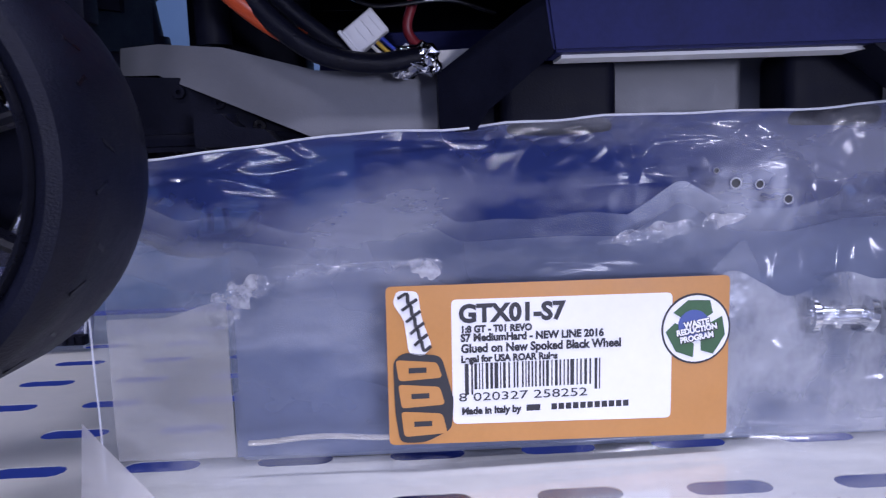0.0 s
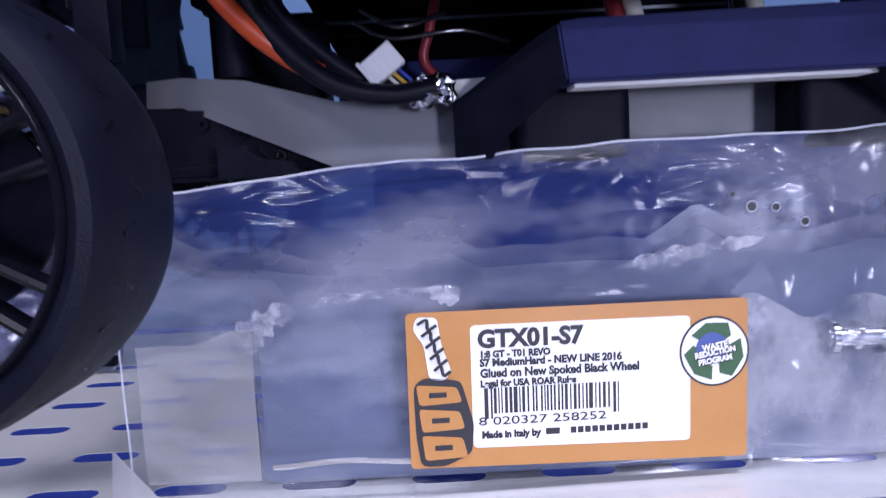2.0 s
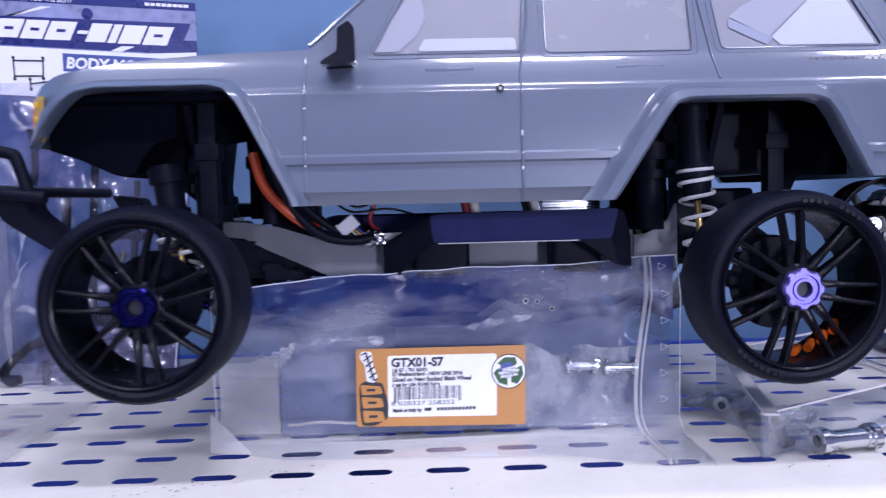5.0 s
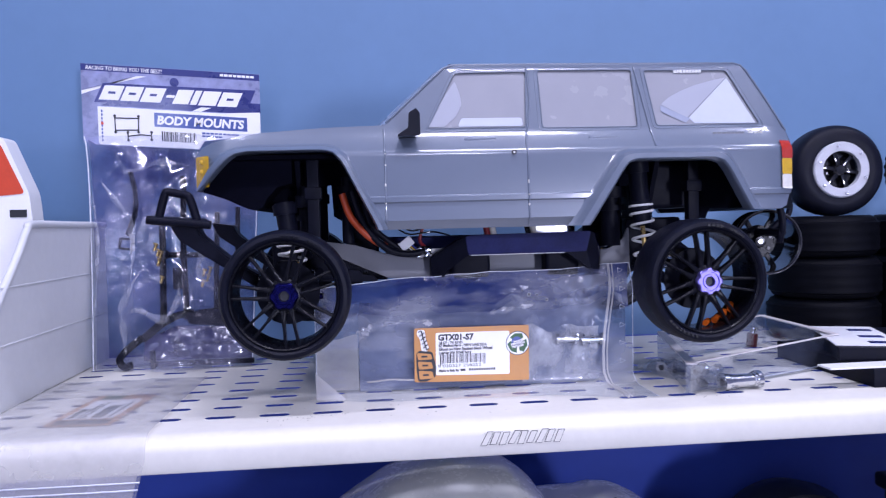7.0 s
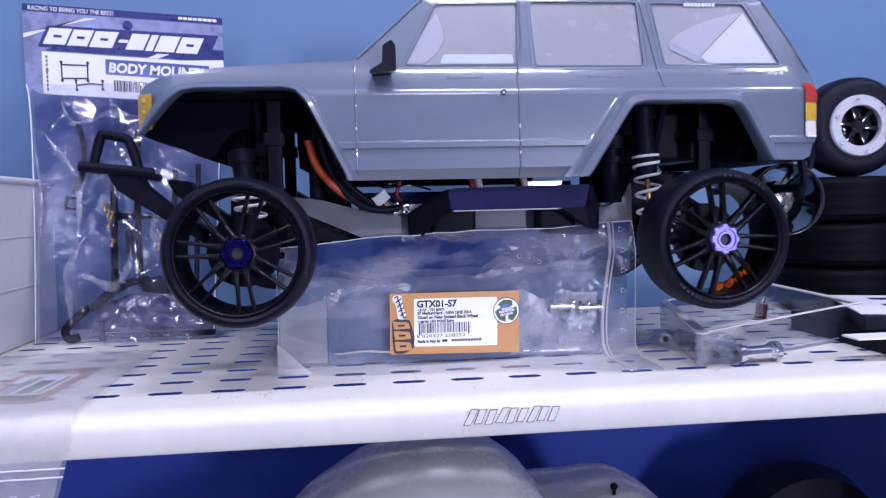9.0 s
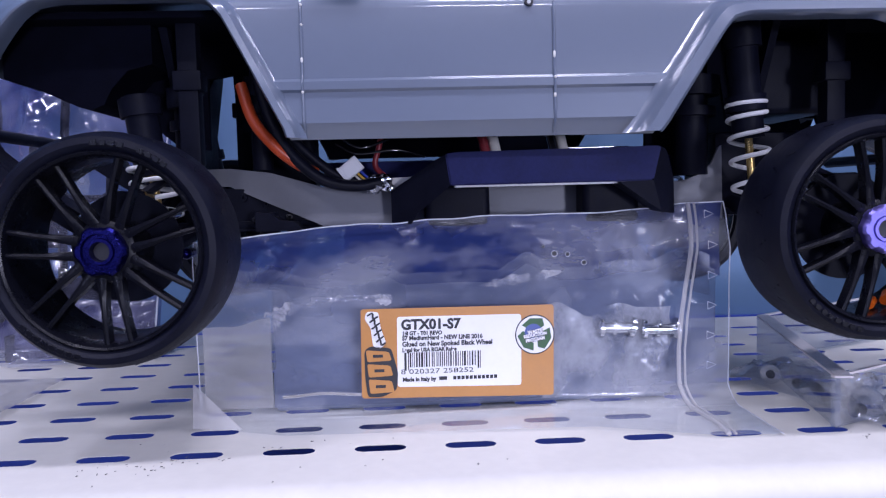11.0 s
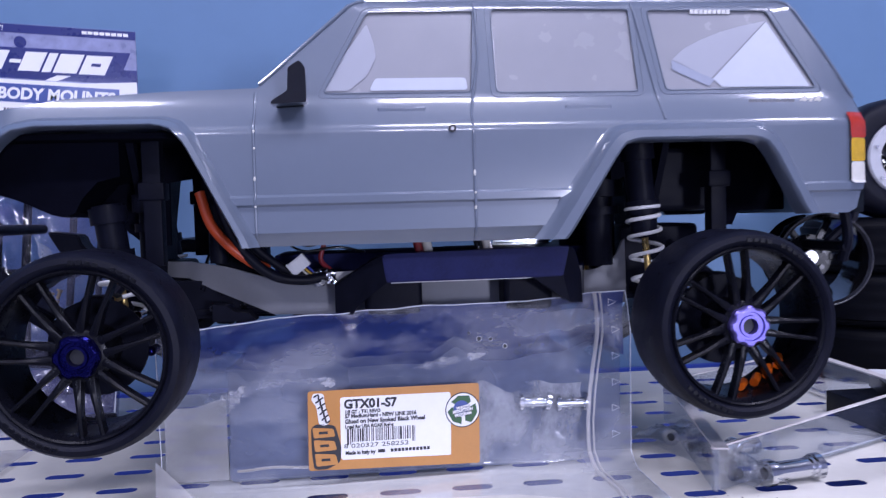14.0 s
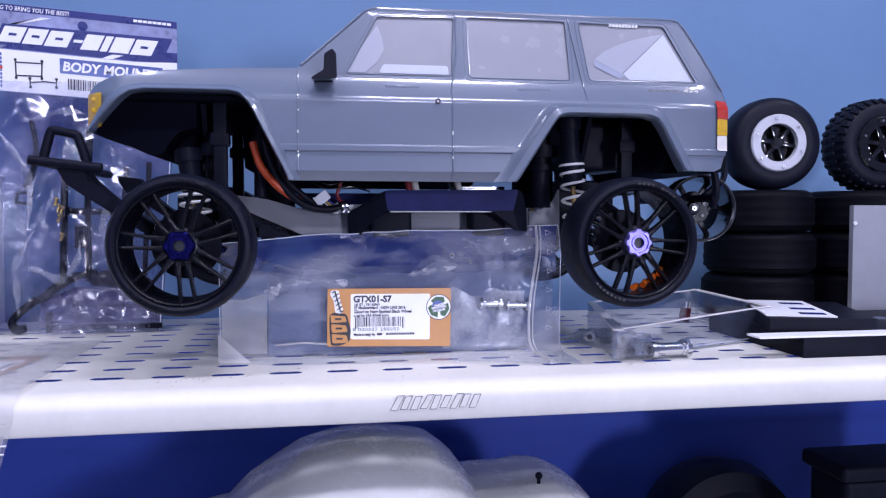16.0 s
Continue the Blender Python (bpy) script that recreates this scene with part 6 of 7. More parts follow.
for k in range(26):
    box(rack, -0.2660 + k * 0.0039, -0.2642 + k * 0.0039, 0.2105, 0.2121, 0.0040, 0.0082)
part("toothed_bar", rack, "black", kit)
part("toothed_bar", boxed(-0.2690, -0.2650, 0.2110, 0.2180, 0.0015, 0.0200, 0.0006), "black", kit)


def inner_bag(u, v):
    x = -0.2770 + 0.1100 * u
    lo, hi = 0.0090, 0.0310 + 0.0130 * min(1.0, u * 3.5) - 0.004 * u
    z = lo + (hi - lo) * v
    belly = (math.sin(math.pi * min(0.98, max(0.02, u))) * math.sin(math.pi * min(0.98, max(0.02, v)))) ** 0.5
    n = 0.006 * facet(x, z * 1.4, 60, 3.3) + 0.004 * noise.noise(Vector((x * 50, z * 90, 2.0)))
    return (x, py(z) - 0.002 - 0.007 * belly + n * belly, z)


part("inner_bag", grid_sheet(bmesh.new(), inner_bag, 90, 36), "purple_film", kit, "crumpled violet film bag of screws", smooth=False)
for x, z in ((-0.2700, 0.1240), (-0.2670, 0.1180), (-0.2660, 0.1080), (-0.2640, 0.1160), (-0.2620, 0.0900), (-0.2190, 0.0960), (-0.2150, 0.0900), (-0.2200, 0.0850), (-0.2130, 0.0980)):
    b = bmesh.new()
    rod(b, (x, py(z) - 0.010, z - 0.003), (x + 0.0015, py(z) - 0.008, z + 0.003), 0.0014, 10)
    rod(b, (x + 0.0015, py(z) - 0.0100, z + 0.003), (x + 0.002, py(z) - 0.0097, z + 0.0045), 0.0026, 10)
    part("screw", b, "gold", kit, "small brass screw")

# open-fronted white bin
bin_ = thing("picking_bin", (-0.42, 0.17, 0.0), "white plastic open-fronted storage bin on the shelf", "storage bin")
side = [(0.035, 0.001), (0.300, 0.001), (0.303, 0.1500), (0.115, 0.1500), (0.085, 0.1200), (0.020, 0.0600), (0.028, 0.055)]
for x0, x1 in ((-0.3405, -0.3380), (-0.5000, -0.4975)):
    b = prism(bmesh.new(), side, 0, 0.0025)
    bmesh.ops.transform(b, matrix=Matrix(((0, 1, 0, x0), (1, 0, 0, 0), (0, 0, 1, 0), (0, 0, 0, 1))), verts=b.verts[:])
    part("side_wall", b, "bin", bin_)
    rim = tube(bmesh.new(), spline([(x0 + 0.0015, 0.303, 0.1500), (x0 + 0.0015, 0.200, 0.1500), (x0 + 0.0015, 0.120, 0.1500), (x0 + 0.0015, 0.108, 0.1440), (x0 + 0.0015, 0.085, 0.1200), (x0 + 0.0015, 0.022, 0.0610)], 6), 0.0036, 10)
    part("rolled_rim", rim, "bin", bin_)
for z in (0.052, 0.098):
    part("wall_rib", boxed(-0.3382, -0.3372, 0.050, 0.296, z, z + 0.0016, 0.0004, 1), "bin", bin_)
part("back_wall", boxed(-0.4975, -0.3405, 0.2975, 0.3000, 0.001, 0.150), "bin", bin_)
part("bin_floor", boxed(-0.4975, -0.3405, 0.035, 0.2975, 0.001, 0.004), "bin", bin_)
part("front_wall", boxed(-0.4975, -0.3405, 0.033, 0.0355, 0.001, 0.055), "bin", bin_)
pk = thing("boxed_part", (-0.45, 0.27, 0.004), "white and red printed parts pack standing in the bin", "package")
part("carton", prism(bmesh.new(), round_loop([(-0.492, 0.0045), (-0.492, 0.245), (-0.424, 0.245), (-0.4000, 0.1850), (-0.3970, 0.1500), (-0.3970, 0.0045)], 0.006, 4), 0.262, 0.290), "paper", pk)
part("red_print", prism(bmesh.new(), round_loop([(-0.488, 0.178), (-0.488, 0.240), (-0.4270, 0.238), (-0.4045, 0.1850)], 0.004, 4), 0.2612, 0.2625), "redprint", pk)
part("print_bar", boxed(-0.4200, -0.4030, 0.2612, 0.2622, 0.160, 0.168), "ink", pk)

# flat bag with a label, lying on the shelf and hanging over the lip
flat = thing("flat_bag", (-0.27, 0.03, 0.002), "flat clear plastic bag draped over the shelf edge", "plastic bag")


def drape(s):
    """y, z at a length s from the back end along the shelf and down over the lip."""
    if s < 0.190:
        return 0.150 - s, 0.0030
    if s < 0.214:
        a = (s - 0.190) / 0.024 * math.pi / 2
        return -0.040 - 0.0150 * math.sin(a), -0.0135 + 0.0165 * math.cos(a)
    return -0.0550 - 0.05 * (s - 0.214), -0.0135 - (s - 0.214)


def flat_point(u, v):
    y, z = drape(v * 0.252)
    right = -0.2000 - 0.010 * max(0, v - 0.85) / 0.15
    x = -0.3330 + (right + 0.3330) * u
    n = noise.noise(Vector((x * 30, v * 9, 2))) * 0.0009 + max(0, fold(x, v * 0.25, 40) - 0.5) * 0.0012
    return (x, y - (max(0, n) if v > 0.8 else 0), z + (max(0, n) if v < 0.8 else 0))


part("film", grid_sheet(bmesh.new(), flat_point, 60, 110), "bag_flat", flat)
part("rear_film", grid_sheet(bmesh.new(), lambda u, v: (lambda p: (p[0], p[1] + 0.0010, p[2] + 0.0008))(flat_point(0.01 + 0.97 * u, 0.885 + 0.105 * v)), 40, 12), "flap", flat, "cloudy rear film")
for v in (0.905, 0.925):
    part("zip_strip", tube(bmesh.new(), [(p[0], p[1] - 0.0006, p[2]) for p in [flat_point(k / 30, v) for k in range(31)]], 0.0006, 6), "zip", flat)
for k in range(9):
    x, y, z = flat_point(0.1 + k * 0.1, 0.965)
    part("recycling_mark", tube(bmesh.new(), [(x - 0.0025, y - 0.001, z), (x + 0.0025, y - 0.001, z + 0.001), (x + 0.001, y - 0.001, z - 0.0035), (x - 0.0025, y - 0.001, z)], 0.0003, 5), "zip", flat)
b = bmesh.new()
bmesh.ops.create_icosphere(b, subdivisions=2, radius=0.004, matrix=Matrix.Translation((-0.273, -0.0575, -0.0440)) @ Matrix.Diagonal((2.0, 0.4, 1, 1)))
part("brass_bit", b, "gold", flat)
FL = Matrix.Translation((-0.286, -0.005, 0.0008)) @ Matrix.Rotation(radians(-4), 4, "Z")
fl = new("flat_label")
fl.matrix_basis = FL
tagged(fl, "orange and white product label on the flat clear bag", "label")


def flat_plate(x0, x1, y0, y1, z0, z1):
    b = boxed(x0, x1, y0, y1, z0, z1)
    bmesh.ops.transform(b, matrix=FL, verts=b.verts[:])
    return b


part("backing", flat_plate(0, 0.049, 0, 0.098, 0, 0.0004), "orange", fl)
part("panel", flat_plate(0.0055, 0.0438, 0.018, 0.081, 0.0002, 0.0006), "paper", fl)
rng = random.Random(4)
y = 0.022
while y < 0.060:
    w = rng.uniform(0.0005, 0.0014)
    part("barcode_bar", flat_plate(0.0250, 0.0345, y, y + w, 0.0005, 0.0008), "ink", fl)
    y += w + rng.uniform(0.0006, 0.0013)
for k, (x0, x1, L) in enumerate(((0.008, 0.0125, 0.030), (0.0150, 0.0168, 0.045), (0.0185, 0.0203, 0.050), (0.0385, 0.0400, 0.050))):
    part("print_bar", flat_plate(x0, x1, 0.021, 0.021 + L, 0.0005, 0.0008), "ink", fl)
part("round_mark", flat_plate(0.008, 0.024, 0.0825, 0.0965, 0.0003, 0.0007), "green", fl)
part("maker_mark", flat_plate(0.004, 0.045, 0.002, 0.0145, 0.0003, 0.0007), "ink", fl)


# ---------------------------------------------------------------- right: clear tray, boxes, tyres
tray = thing("acrylic_tray", (0.29, 0.10, 0.0), "clear acrylic tray with frosted sawn edges", "tray")
TC = [(0.2030, -0.0050), (0.3850, 0.0790), (0.3800, 0.2050), (0.2330, 0.1350)]
TH = [0.0245, 0.0290, 0.0320, 0.0290]


def wall_sheet(i, thick=0.0022):
    a, b = Vector(TC[i]), Vector(TC[(i + 1) % 4])
    n = Vector(((b - a).y, -(b - a).x)).normalized() * -thick
    z0, z1 = TH[i], TH[(i + 1) % 4]
    bm = bmesh.new()
    q = [bm.verts.new(p) for p in ((a.x, a.y, 0.0022), (b.x, b.y, 0.0022), (b.x, b.y, z1), (a.x, a.y, z0), (a.x + n.x, a.y + n.y, 0.0022), (b.x + n.x, b.y + n.y, 0.0022), (b.x + n.x, b.y + n.y, z1), (a.x + n.x, a.y + n.y, z0))]
    for f in ((0, 1, 2, 3), (7, 6, 5, 4), (0, 4, 5, 1), (1, 5, 6, 2), (3, 7, 4, 0)):
        bm.faces.new([q[k] for k in f])
    return bm, a, b, n, z0, z1


for i in range(4):
    bm, a, b, n, z0, z1 = wall_sheet(i)
    w = part("wall_sheet", bm, "acrylic", tray, smooth=False)
    e = bmesh.new()
    if i in (1, 3):
        n = n * (3.4 if i == 3 else 3.2)
    q = [e.verts.new(p) for p in ((a.x, a.y, z0 + 0.0002), (b.x, b.y, z1 + 0.0002), (b.x + n.x, b.y + n.y, z1 + 0.0002), (a.x + n.x, a.y + n.y, z0 + 0.0002), (a.x, a.y, z0 + 0.0012), (b.x, b.y, z1 + 0.0012), (b.x + n.x, b.y + n.y, z1 + 0.0012), (a.x + n.x, a.y + n.y, z0 + 0.0012))]
    for f in ((0, 1, 5, 4), (1, 2, 6, 5), (2, 3, 7, 6), (3, 0, 4, 7), (4, 5, 6, 7), (3, 2, 1, 0)):
        e.faces.new([q[k] for k in f])
    part("sawn_edge", e, "edge", tray, "frosted sawn edge", smooth=False)
part("glue_line", tube(bmesh.new(), [(TC[1][0] - 0.002, TC[1][1], 0.003), (TC[2][0], TC[2][1] - 0.004, 0.004)], 0.0008, 6), "zip", tray)
part("glue_line", tube(bmesh.new(), [(TC[0][0] + 0.05, TC[0][1] + 0.027, 0.003), (TC[1][0], TC[1][1], 0.003)], 0.0006, 6), "zip", tray)


def spacer(a, b, r, mid=0.72):
    a, b = Vector(a), Vector(b)
    t = thing("metal_spacer", tuple((a + b) / 2), "polished steel flanged spacer beside the clear tray", "spacer", "steel spacers")
    for f0, f1, k in ((0, 0.12, 1.0), (0.12, 0.2, 0.85), (0.2, 0.80, mid), (0.80, 0.88, 0.85), (0.88, 1.0, 1.0)):
        s = bmesh.new()
        rod(s, a.lerp(b, f0), a.lerp(b, f1), r * k, 28)
        part("flange" if k > 0.8 else "barrel", s, "chrome", t)
    s = bmesh.new()
    rod(s, a.lerp(b, -0.004), a.lerp(b, 0.02), r * 0.45, 20)
    part("bore", s, "ink", t)
    return t


spacer((0.2345, 0.0020, 0.0076), (0.2690, 0.0080, 0.0076), 0.0072)
spacer((0.2300, 0.040, 0.0085), (0.2540, 0.047, 0.0085), 0.0052)
spacer((0.2230, 0.0250, 0.0120), (0.2330, 0.0330, 0.0125), 0.0060)
spacer((0.2150, 0.080, 0.0060), (0.2330, 0.100, 0.0060), 0.0055)
crumple = thing("parts_bag", (0.225, 0.04, 0.002), "small crumpled clear bag of dark parts", "plastic bag")


def crumple_point(u, v):
    x, y = 0.2080 + 0.020 * u - 0.010 * v + 0.018 * (1 - v), -0.0050 + 0.105 * v
    h = 0.013 * math.sin(math.pi * u) ** 0.6 * math.sin(math.pi * min(1, max(0.02, v))) ** 0.4
    return (x + 0.004 * noise.noise(Vector((u * 3, v * 9, 4))), y, 0.002 + h + 0.004 * abs(noise.noise(Vector((u * 6, v * 20, 1)))) * math.sin(math.pi * u))


part("film", grid_sheet(bmesh.new(), crumple_point, 24, 60), "bag_soft", crumple)
for k in range(5):
    b = bmesh.new()
    rod(b, (0.2185 + 0.004 * (k % 2), 0.006 + k * 0.013, 0.006), (0.2240 + 0.003 * (k % 3), 0.010 + k * 0.013, 0.0055), 0.0030, 10)
    part("dark_part", b, "gloss_black", crumple)
rb = thing("red_cap", (0.364, 0.200, 0.0), "small dark red and silver capped fitting behind the clear tray", "fitting")
b = bmesh.new()
rod(b, (0.363, 0.200, 0.0), (0.365, 0.200, 0.014), 0.0056, 18)
part("cap", b, "dark_red", rb)
b = bmesh.new()
rod(b, (0.365, 0.200, 0.014), (0.3665, 0.200, 0.021), 0.0040, 18)
part("stem", b, "chrome", rb)

case = thing("black_case", (0.47, 0.06, 0.0), "flat black box lying on the shelf", "box")
part("case_body", boxed(0.3560, 0.6200, -0.0110, 0.1350, 0.0002, 0.0162, 0.0008), "black", case)
lid = thing("white_strip", (0.47, 0.06, 0.0164), "thin white strip laid along the black box", "strip")
part("sheet", boxed(0.3180, 0.6350, -0.0130, 0.0060, 0.0164, 0.0180, 0.0003, 1), "paper", lid)
case2 = thing("black_case", (0.40, 0.08, 0.0182), "smaller black box stacked askew on the larger one", "box")
b = prism(bmesh.new(), [(0.3480, 0.0220), (0.4330, 0.0060), (0.4780, 0.1180), (0.3930, 0.1400)], -0.0272, -0.0164)
bmesh.ops.transform(b, matrix=Matrix(((1, 0, 0, 0), (0, 0, 1, 0), (0, -1, 0, 0), (0, 0, 0, 1))), verts=b.verts[:])
bmesh.ops.recalc_face_normals(b, faces=b.faces[:])
part("case_body", b, "black", case2, smooth=False)
note = thing("printed_card", (0.397, 0.084, 0.0272), "white card with blue printed lines on the black box", "card")
nm = Matrix.Translation((0.4020, 0.076, 0.0280)) @ Matrix.Rotation(radians(-21), 4, "Z")
b = boxed(-0.0310, 0.0240, -0.0560, 0.0585, -0.0007, 0.0004)
bmesh.ops.transform(b, matrix=nm, verts=b.verts[:])
part("sheet", b, "paper", note)
for ly in (0.0325, -0.0080, -0.0420):
    b = boxed(-0.002, 0.018, ly - 0.0055, ly + 0.0055, 0.0003, 0.0008)
    bmesh.ops.transform(b, matrix=nm, verts=b.verts[:])
    part("print_bar", b, "print_blue", note)
scrap = thing("torn_film", (0.47, 0.05, 0.019), "strip of torn clear wrapping on the white card", "wrapping")


def scrap_point(u, v):
    x = 0.4450 + 0.080 * u
    return (x, 0.075 - 0.075 * u + 0.016 * v, 0.0192 + 0.004 * abs(noise.noise(Vector((u * 9, v * 4, 2)))))


part("film", grid_sheet(bmesh.new(), scrap_point, 40, 8), "bag_soft", scrap)
panel = thing("grey_panel", (0.60, 0.17, 0.0), "pale grey flat panel standing at the shelf's back", "panel")
part("panel_sheet", boxed(0.5320, 0.7000, 0.1650, 0.1720, 0.0, 0.1215, 0.001), "grey_board", panel)
b = bmesh.new()
rod(b, (0.5330, 0.1630, 0.1030), (0.5330, 0.1652, 0.1030), 0.002, 10)
part("panel_stud", b, "white", panel)


# loose tyres lying in two stacks, and two wheels standing on top
def tyre_profile(R, ri, h):
    return [(0.0, ri), (0.0, R * 0.86), (h * 0.06, R * 0.95), (h * 0.16, R * 0.99), (h * 0.30, R), (h * 0.33, R * 0.993), (h * 0.36, R), (h * 0.64, R), (h * 0.67, R * 0.993), (h * 0.70, R), (h * 0.84, R * 0.99), (h * 0.94, R * 0.95), (h, R * 0.86), (h, ri), (h * 0.9, ri * 0.97), (h * 0.1, ri * 0.97)]


def loose_tyre(x, y, z, R, h):
    t = thing("loose_tyre", (x, y, z), "black rubber model tyre lying flat in a stack", "tyre", "stacked tyres")
    part("carcass", lathe(bmesh.new(), tyre_profile(R - 0.0012, R * 0.62, h), 64, "z", (x, y, z)), "old_rubber", t)
    band = [(h * 0.14, R * 0.965), (h * 0.17, R)] + [(h * (0.17 + 0.66 * k / 12), R - (0.0007 if k % 4 == 2 else 0.0)) for k in range(1, 12)] + [(h * 0.83, R), (h * 0.86, R * 0.965)]
    part("tread_band", lathe(bmesh.new(), band, 64, "z", (x, y, z)), "old_rubber", t)
    part("bead", lathe(bmesh.new(), [(h * 0.99, R * 0.62), (h * 1.0, R * 0.63), (h * 1.003, R * 0.66), (h * 0.99, R * 0.68)], 48, "z", (x, y, z)), "old_rubber", t)
    return t


for k in range(3):
    loose_tyre(0.4760 + 0.002 * (k % 2), 0.2500, 0.0002 + k * 0.0462, 0.0600 - 0.0005 * k, 0.0458)
    loose_tyre(0.6020 - 0.002 * (k % 2), 0.2450, 0.0002 + k * 0.0462, 0.0610, 0.0458)


def spare_wheel(where, turn, R, width, ring_mat, knobs, label):
    """A wheel built round the origin with its face along -y, then stood in place."""
    t = new("spare_wheel")
    tagged(t, label, "wheel", "spare wheels")
    w = width / 2
    prof = [(-w * 0.95, R * 0.62), (-w, R * 0.72), (-w * 0.93, R * 0.88), (-w * 0.72, R * 0.97), (-w * 0.3, R), (w * 0.3, R), (w * 0.72, R * 0.97), (w * 0.93, R * 0.88), (w, R * 0.72), (w * 0.95, R * 0.60), (0, R * 0.58)]
    part("tyre", lathe(bmesh.new(), prof, 64), "rubber", t)
    if knobs:
        kb = mesh_of("tread_block", boxed(-0.0022, 0.0022, -0.0048, 0.0048, -0.0012, 0.0016, 0.0005, 1), "rubber")
        for k in range(34):
            for j, (yy, tip) in enumerate(((-w * 0.78, 28), (-w * 0.2, 0), (w * 0.4, 0))):
                o = new("tread_block", kb)
                o.parent = t
                a = 360 * (k + 0.5 * (j % 2)) / 34
                o.matrix_basis = Matrix.Rotation(radians(a), 4, "Y") @ Matrix.Translation((0, yy, R * (0.955 if tip else 1.0))) @ Matrix.Rotation(radians(tip), 4, "X")
    part("bead_ring", lathe(bmesh.new(), [(-w * 0.99, R * 0.40), (-w * 1.06, R * 0.41), (-w * 1.06, R * 0.585), (-w * 0.99, R * 0.61), (-w * 0.8, R * 0.60), (-w * 0.8, R * 0.40)], 56), ring_mat, t)
    part("wheel_dish", lathe(bmesh.new(), [(-w * 0.5, 0.0001), (-w * 0.5, R * 0.44), (-w * 0.1, R * 0.44), (-w * 0.1, 0.0001)], 40), "gloss_black", t)
    part("wheel_hub", lathe(bmesh.new(), [(-w * 0.5, 0.0001), (-w * 0.95, 0.0001), (-w * 0.95, R * 0.10), (-w * 0.85, R * 0.14), (-w * 0.5, R * 0.2)], 24), "gloss_black", t)
    sp = mesh_of("wheel_spoke", boxed(R * 0.10, R * 0.44, -w * 0.9, -w * 0.45, -R * 0.045, R * 0.045, 0.0008), "gloss_black")
    bolt = lathe(bmesh.new(), [(-w * 1.06, 0.0001), (-w * 1.16, 0.0001), (-w * 1.16, 0.0013), (-w * 1.06, 0.0016)], 12)
    bm_ = mesh_of("ring_bolt", bolt, "chrome")
    for k in range(6):
        o = new("wheel_spoke", sp)
        o.parent = t
        o.matrix_basis = Matrix.Rotation(radians(60 * k + 10), 4, "Y")
        o = new("ring_bolt", bm_)
        o.parent = t
        a = radians(60 * k + 40)
        o.matrix_basis = Matrix.Translation((R * 0.52 * math.cos(a), 0, R * 0.52 * math.sin(a)))
    t.matrix_basis = pose(*where, *turn)
    return t


spare_wheel((0.4715, 0.2240, 0.1885), (0, 0, -6), 0.0500, 0.046, "ring_white", False, "black model wheel with a pale beadlock ring on stacked tyres")
spare_wheel((0.5970, 0.2240, 0.1885), (0, 0, -4), 0.0500, 0.046, "gloss_black", True, "knobbly black model wheel standing on stacked tyres")

# ---------------------------------------------------------------- the shelf below
shell = thing("white_body_shell", (0.05, 0.12, -0.315), "white glossy model car body on the lower shelf", "model car body")
SX, SZ = [-0.130, -0.110, -0.080, -0.034, 0.000, 0.028, 0.077, 0.100, 0.123, 0.150], [-0.185, -0.150, -0.1190, -0.0900, -0.0815, -0.0790, -0.0850, -0.1020, -0.1340, -0.160]


def cabin_point(u, v):
    x = -0.130 + 0.270 * u
    zt = float(np.interp(x, SX, SZ))
    zt += 0.002 * math.sin(u * math.pi)
    a = math.pi * v
    c = math.cos(a)
    y = 0.115 - 0.098 * math.copysign(abs(c) ** 0.75, c) * (1 - 0.25 * abs(2 * u - 1) ** 3)
    z = -0.215 + (zt + 0.215) * max(0.0, math.sin(a)) ** 0.55
    return (x, y, z)


b = grid_sheet(bmesh.new(), cabin_point, 48, 40)
bmesh.ops.smooth_vert(b, verts=b.verts[:], factor=0.5, use_axis_x=False, use_axis_y=False, use_axis_z=True)
bmesh.ops.smooth_vert(b, verts=b.verts[:], factor=0.5, use_axis_x=False, use_axis_y=False, use_axis_z=True)
part("cabin", b, "shell", shell)


def hull_point(u, v):
    x = -0.200 + 0.450 * u
    a = math.pi * v
    c, s = math.cos(a), max(0.0, math.sin(a))
    zt = -0.1400 - 0.05 * abs(2 * u - 1) ** 4
    return (x, 0.115 - 0.105 * math.copysign(abs(c) ** 0.5, c), -0.3150 + (zt + 0.3150) * s ** 0.3)


part("hull", grid_sheet(bmesh.new(), hull_point, 30, 30), "shell", shell)
for y in (0.050, 0.180):
    b = bmesh.new()
    bmesh.ops.create_uvsphere(b, u_segments=32, v_segments=20, radius=1, matrix=Matrix.Translation((-0.130, y, -0.240)) @ Matrix.Diagonal((0.050, 0.044, 0.050, 1)))
    part("wing", b, "shell", shell)


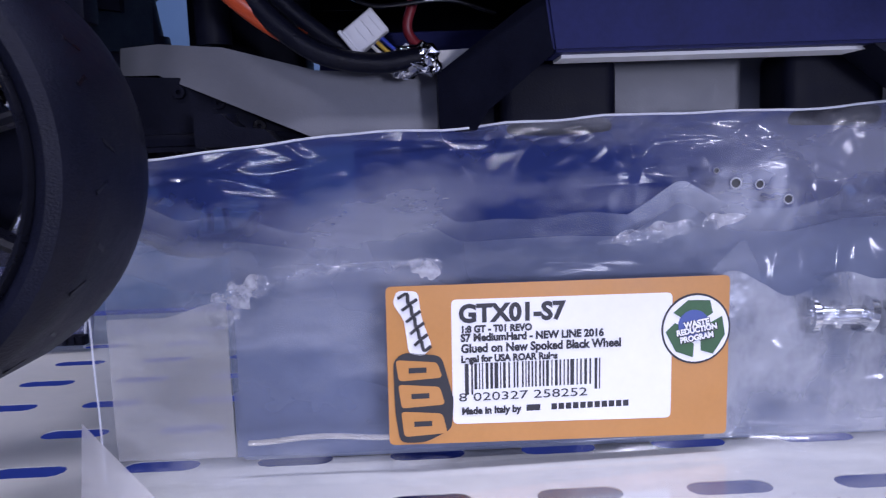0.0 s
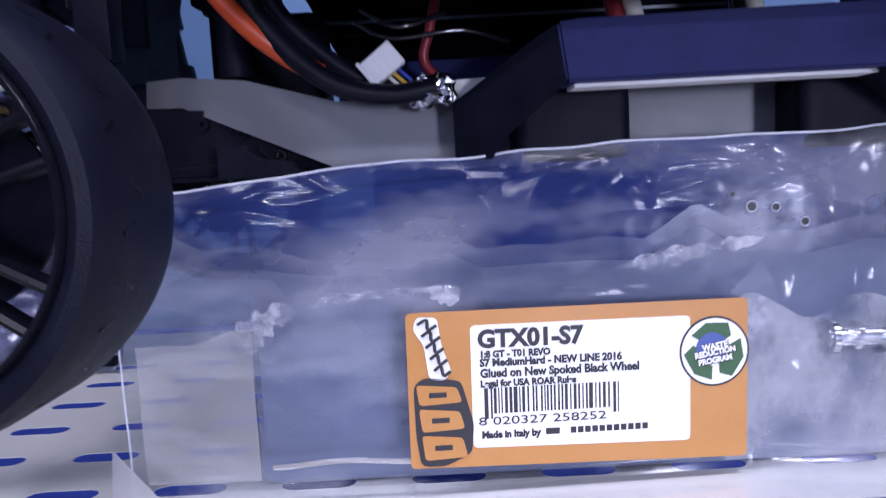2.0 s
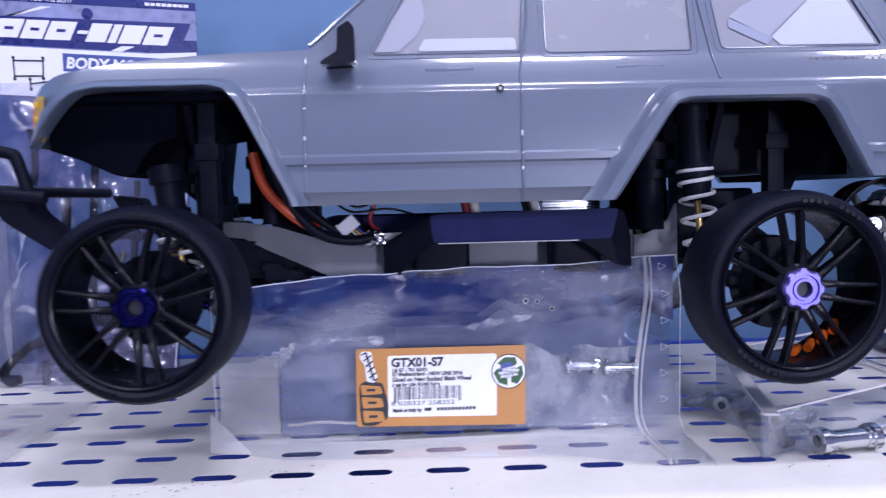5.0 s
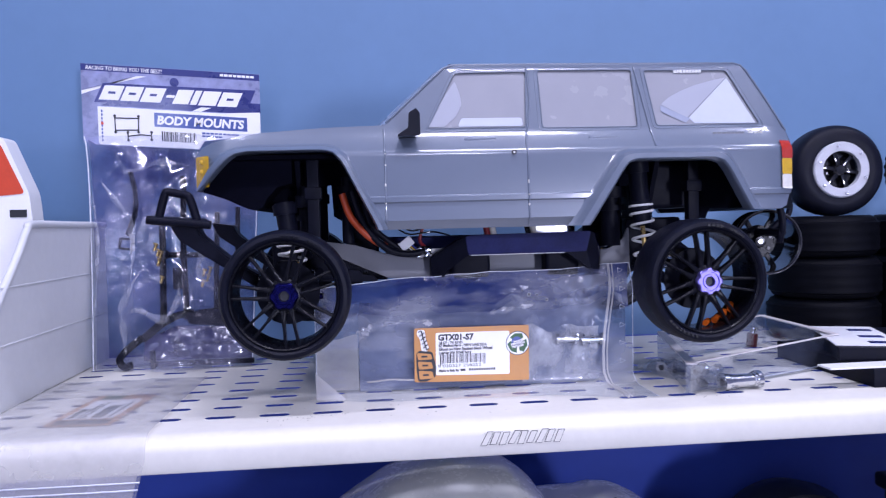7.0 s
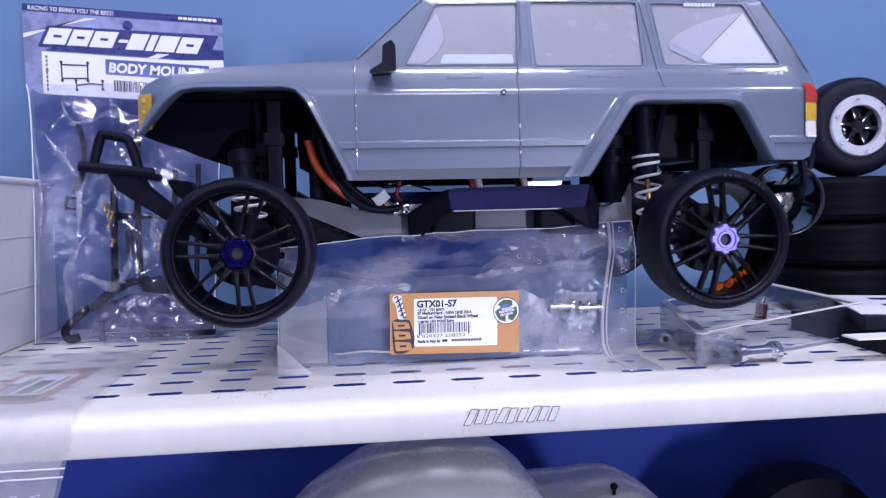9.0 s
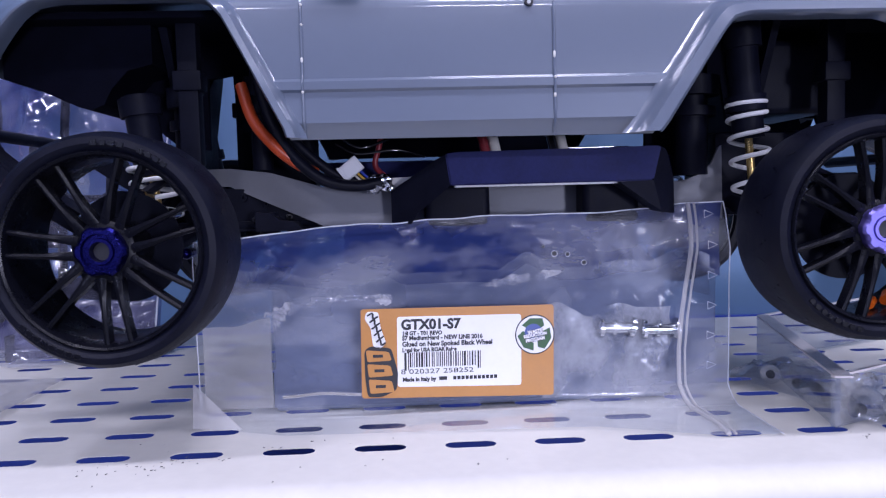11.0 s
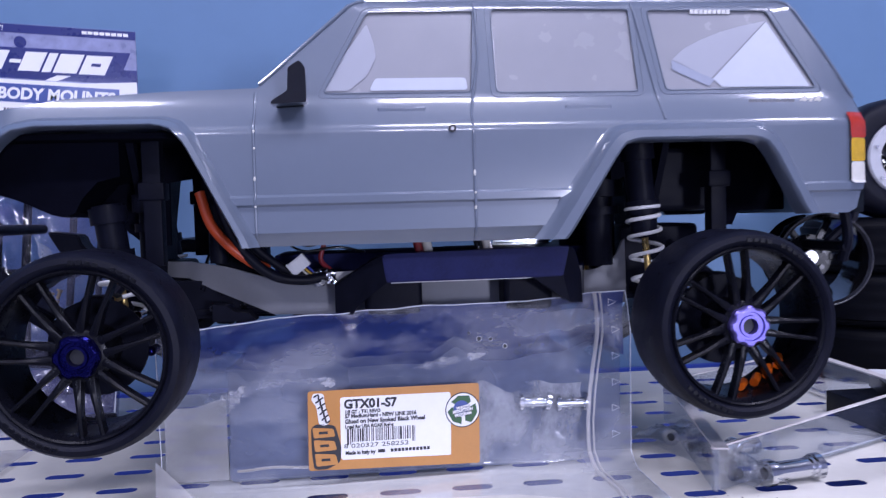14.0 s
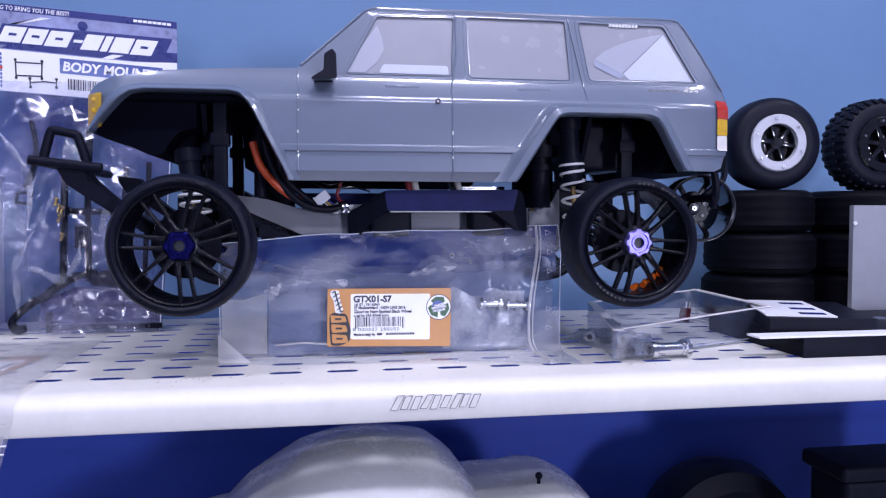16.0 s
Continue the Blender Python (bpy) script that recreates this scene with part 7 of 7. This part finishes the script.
def bonnet_point(u, v):
    x = 0.100 + 0.140 * u
    zt = float(np.interp(x, [0.100, 0.120, 0.154, 0.169, 0.189, 0.209, 0.222, 0.240], [-0.1260, -0.1225, -0.1217, -0.1185, -0.1195, -0.1285, -0.1390, -0.1800]))
    c = 2 * v - 1
    return (x, 0.115 + 0.090 * c * (1 - 0.35 * u ** 3), zt - 0.018 * abs(c) ** 3 - 0.05 * abs(c) ** 14)


b = grid_sheet(bmesh.new(), bonnet_point, 40, 30)
for _ in range(4):
    bmesh.ops.smooth_vert(b, verts=b.verts[:], factor=0.5, use_axis_x=False, use_axis_y=False, use_axis_z=True)
part("bonnet", b, "shell", shell)
b = bmesh.new()
bmesh.ops.create_uvsphere(b, u_segments=16, v_segments=10, radius=0.0032, matrix=Matrix.Translation((0.170, 0.080, -0.1135)))
rod(b, (0.170, 0.080, -0.1260), (0.170, 0.080, -0.1120), 0.0016, 10)
part("body_post_tip", b, "black", shell)
rng = random.Random(3)
for k in range(14):
    x = 0.03 + k * 0.0062
    z = -0.1150 - rng.uniform(0, 0.004)
    b = tube(bmesh.new(), spline([(x, 0.0255, z), (x + 0.002, 0.025, z + 0.002), (x + 0.004, 0.0245, z - 0.001), (x + 0.005, 0.0245, z + 0.001)], 4), 0.0007, 5)
    part("window_smear", b, "ink", shell)

LW = (0.405, 0.200, -0.2330)
lw = new("lower_wheel")
lw.matrix_basis = pose(*LW)
tagged(lw, "black rubber tyre standing in shade on the lower shelf", "tyre")
part("carcass", lathe(bmesh.new(), [(-0.030, 0.045), (-0.036, 0.060), (-0.028, 0.078), (0.0, 0.084), (0.028, 0.078), (0.036, 0.060), (0.030, 0.045)], 56, "y", LW), "rubber", lw)
part("wheel_disc", lathe(bmesh.new(), [(-0.02, 0.0001), (-0.02, 0.047), (0.02, 0.047), (0.02, 0.0001)], 40, "y", LW), "gloss_black", lw)
lc = thing("dark_case", (0.55, 0.09, -0.315), "black hard case standing on the lower shelf", "case")
part("case_body", boxed(0.4540, 0.7000, 0.0640, 0.1180, -0.3148, -0.1300, 0.006, 3), "black", lc)
part("case_lid", boxed(0.4470, 0.7060, 0.0590, 0.1220, -0.1300, -0.1150, 0.005, 3), "black", lc)
part("print_bar", boxed(0.5000, 0.5160, 0.0582, 0.0591, -0.1240, -0.1220), "grey", lc)
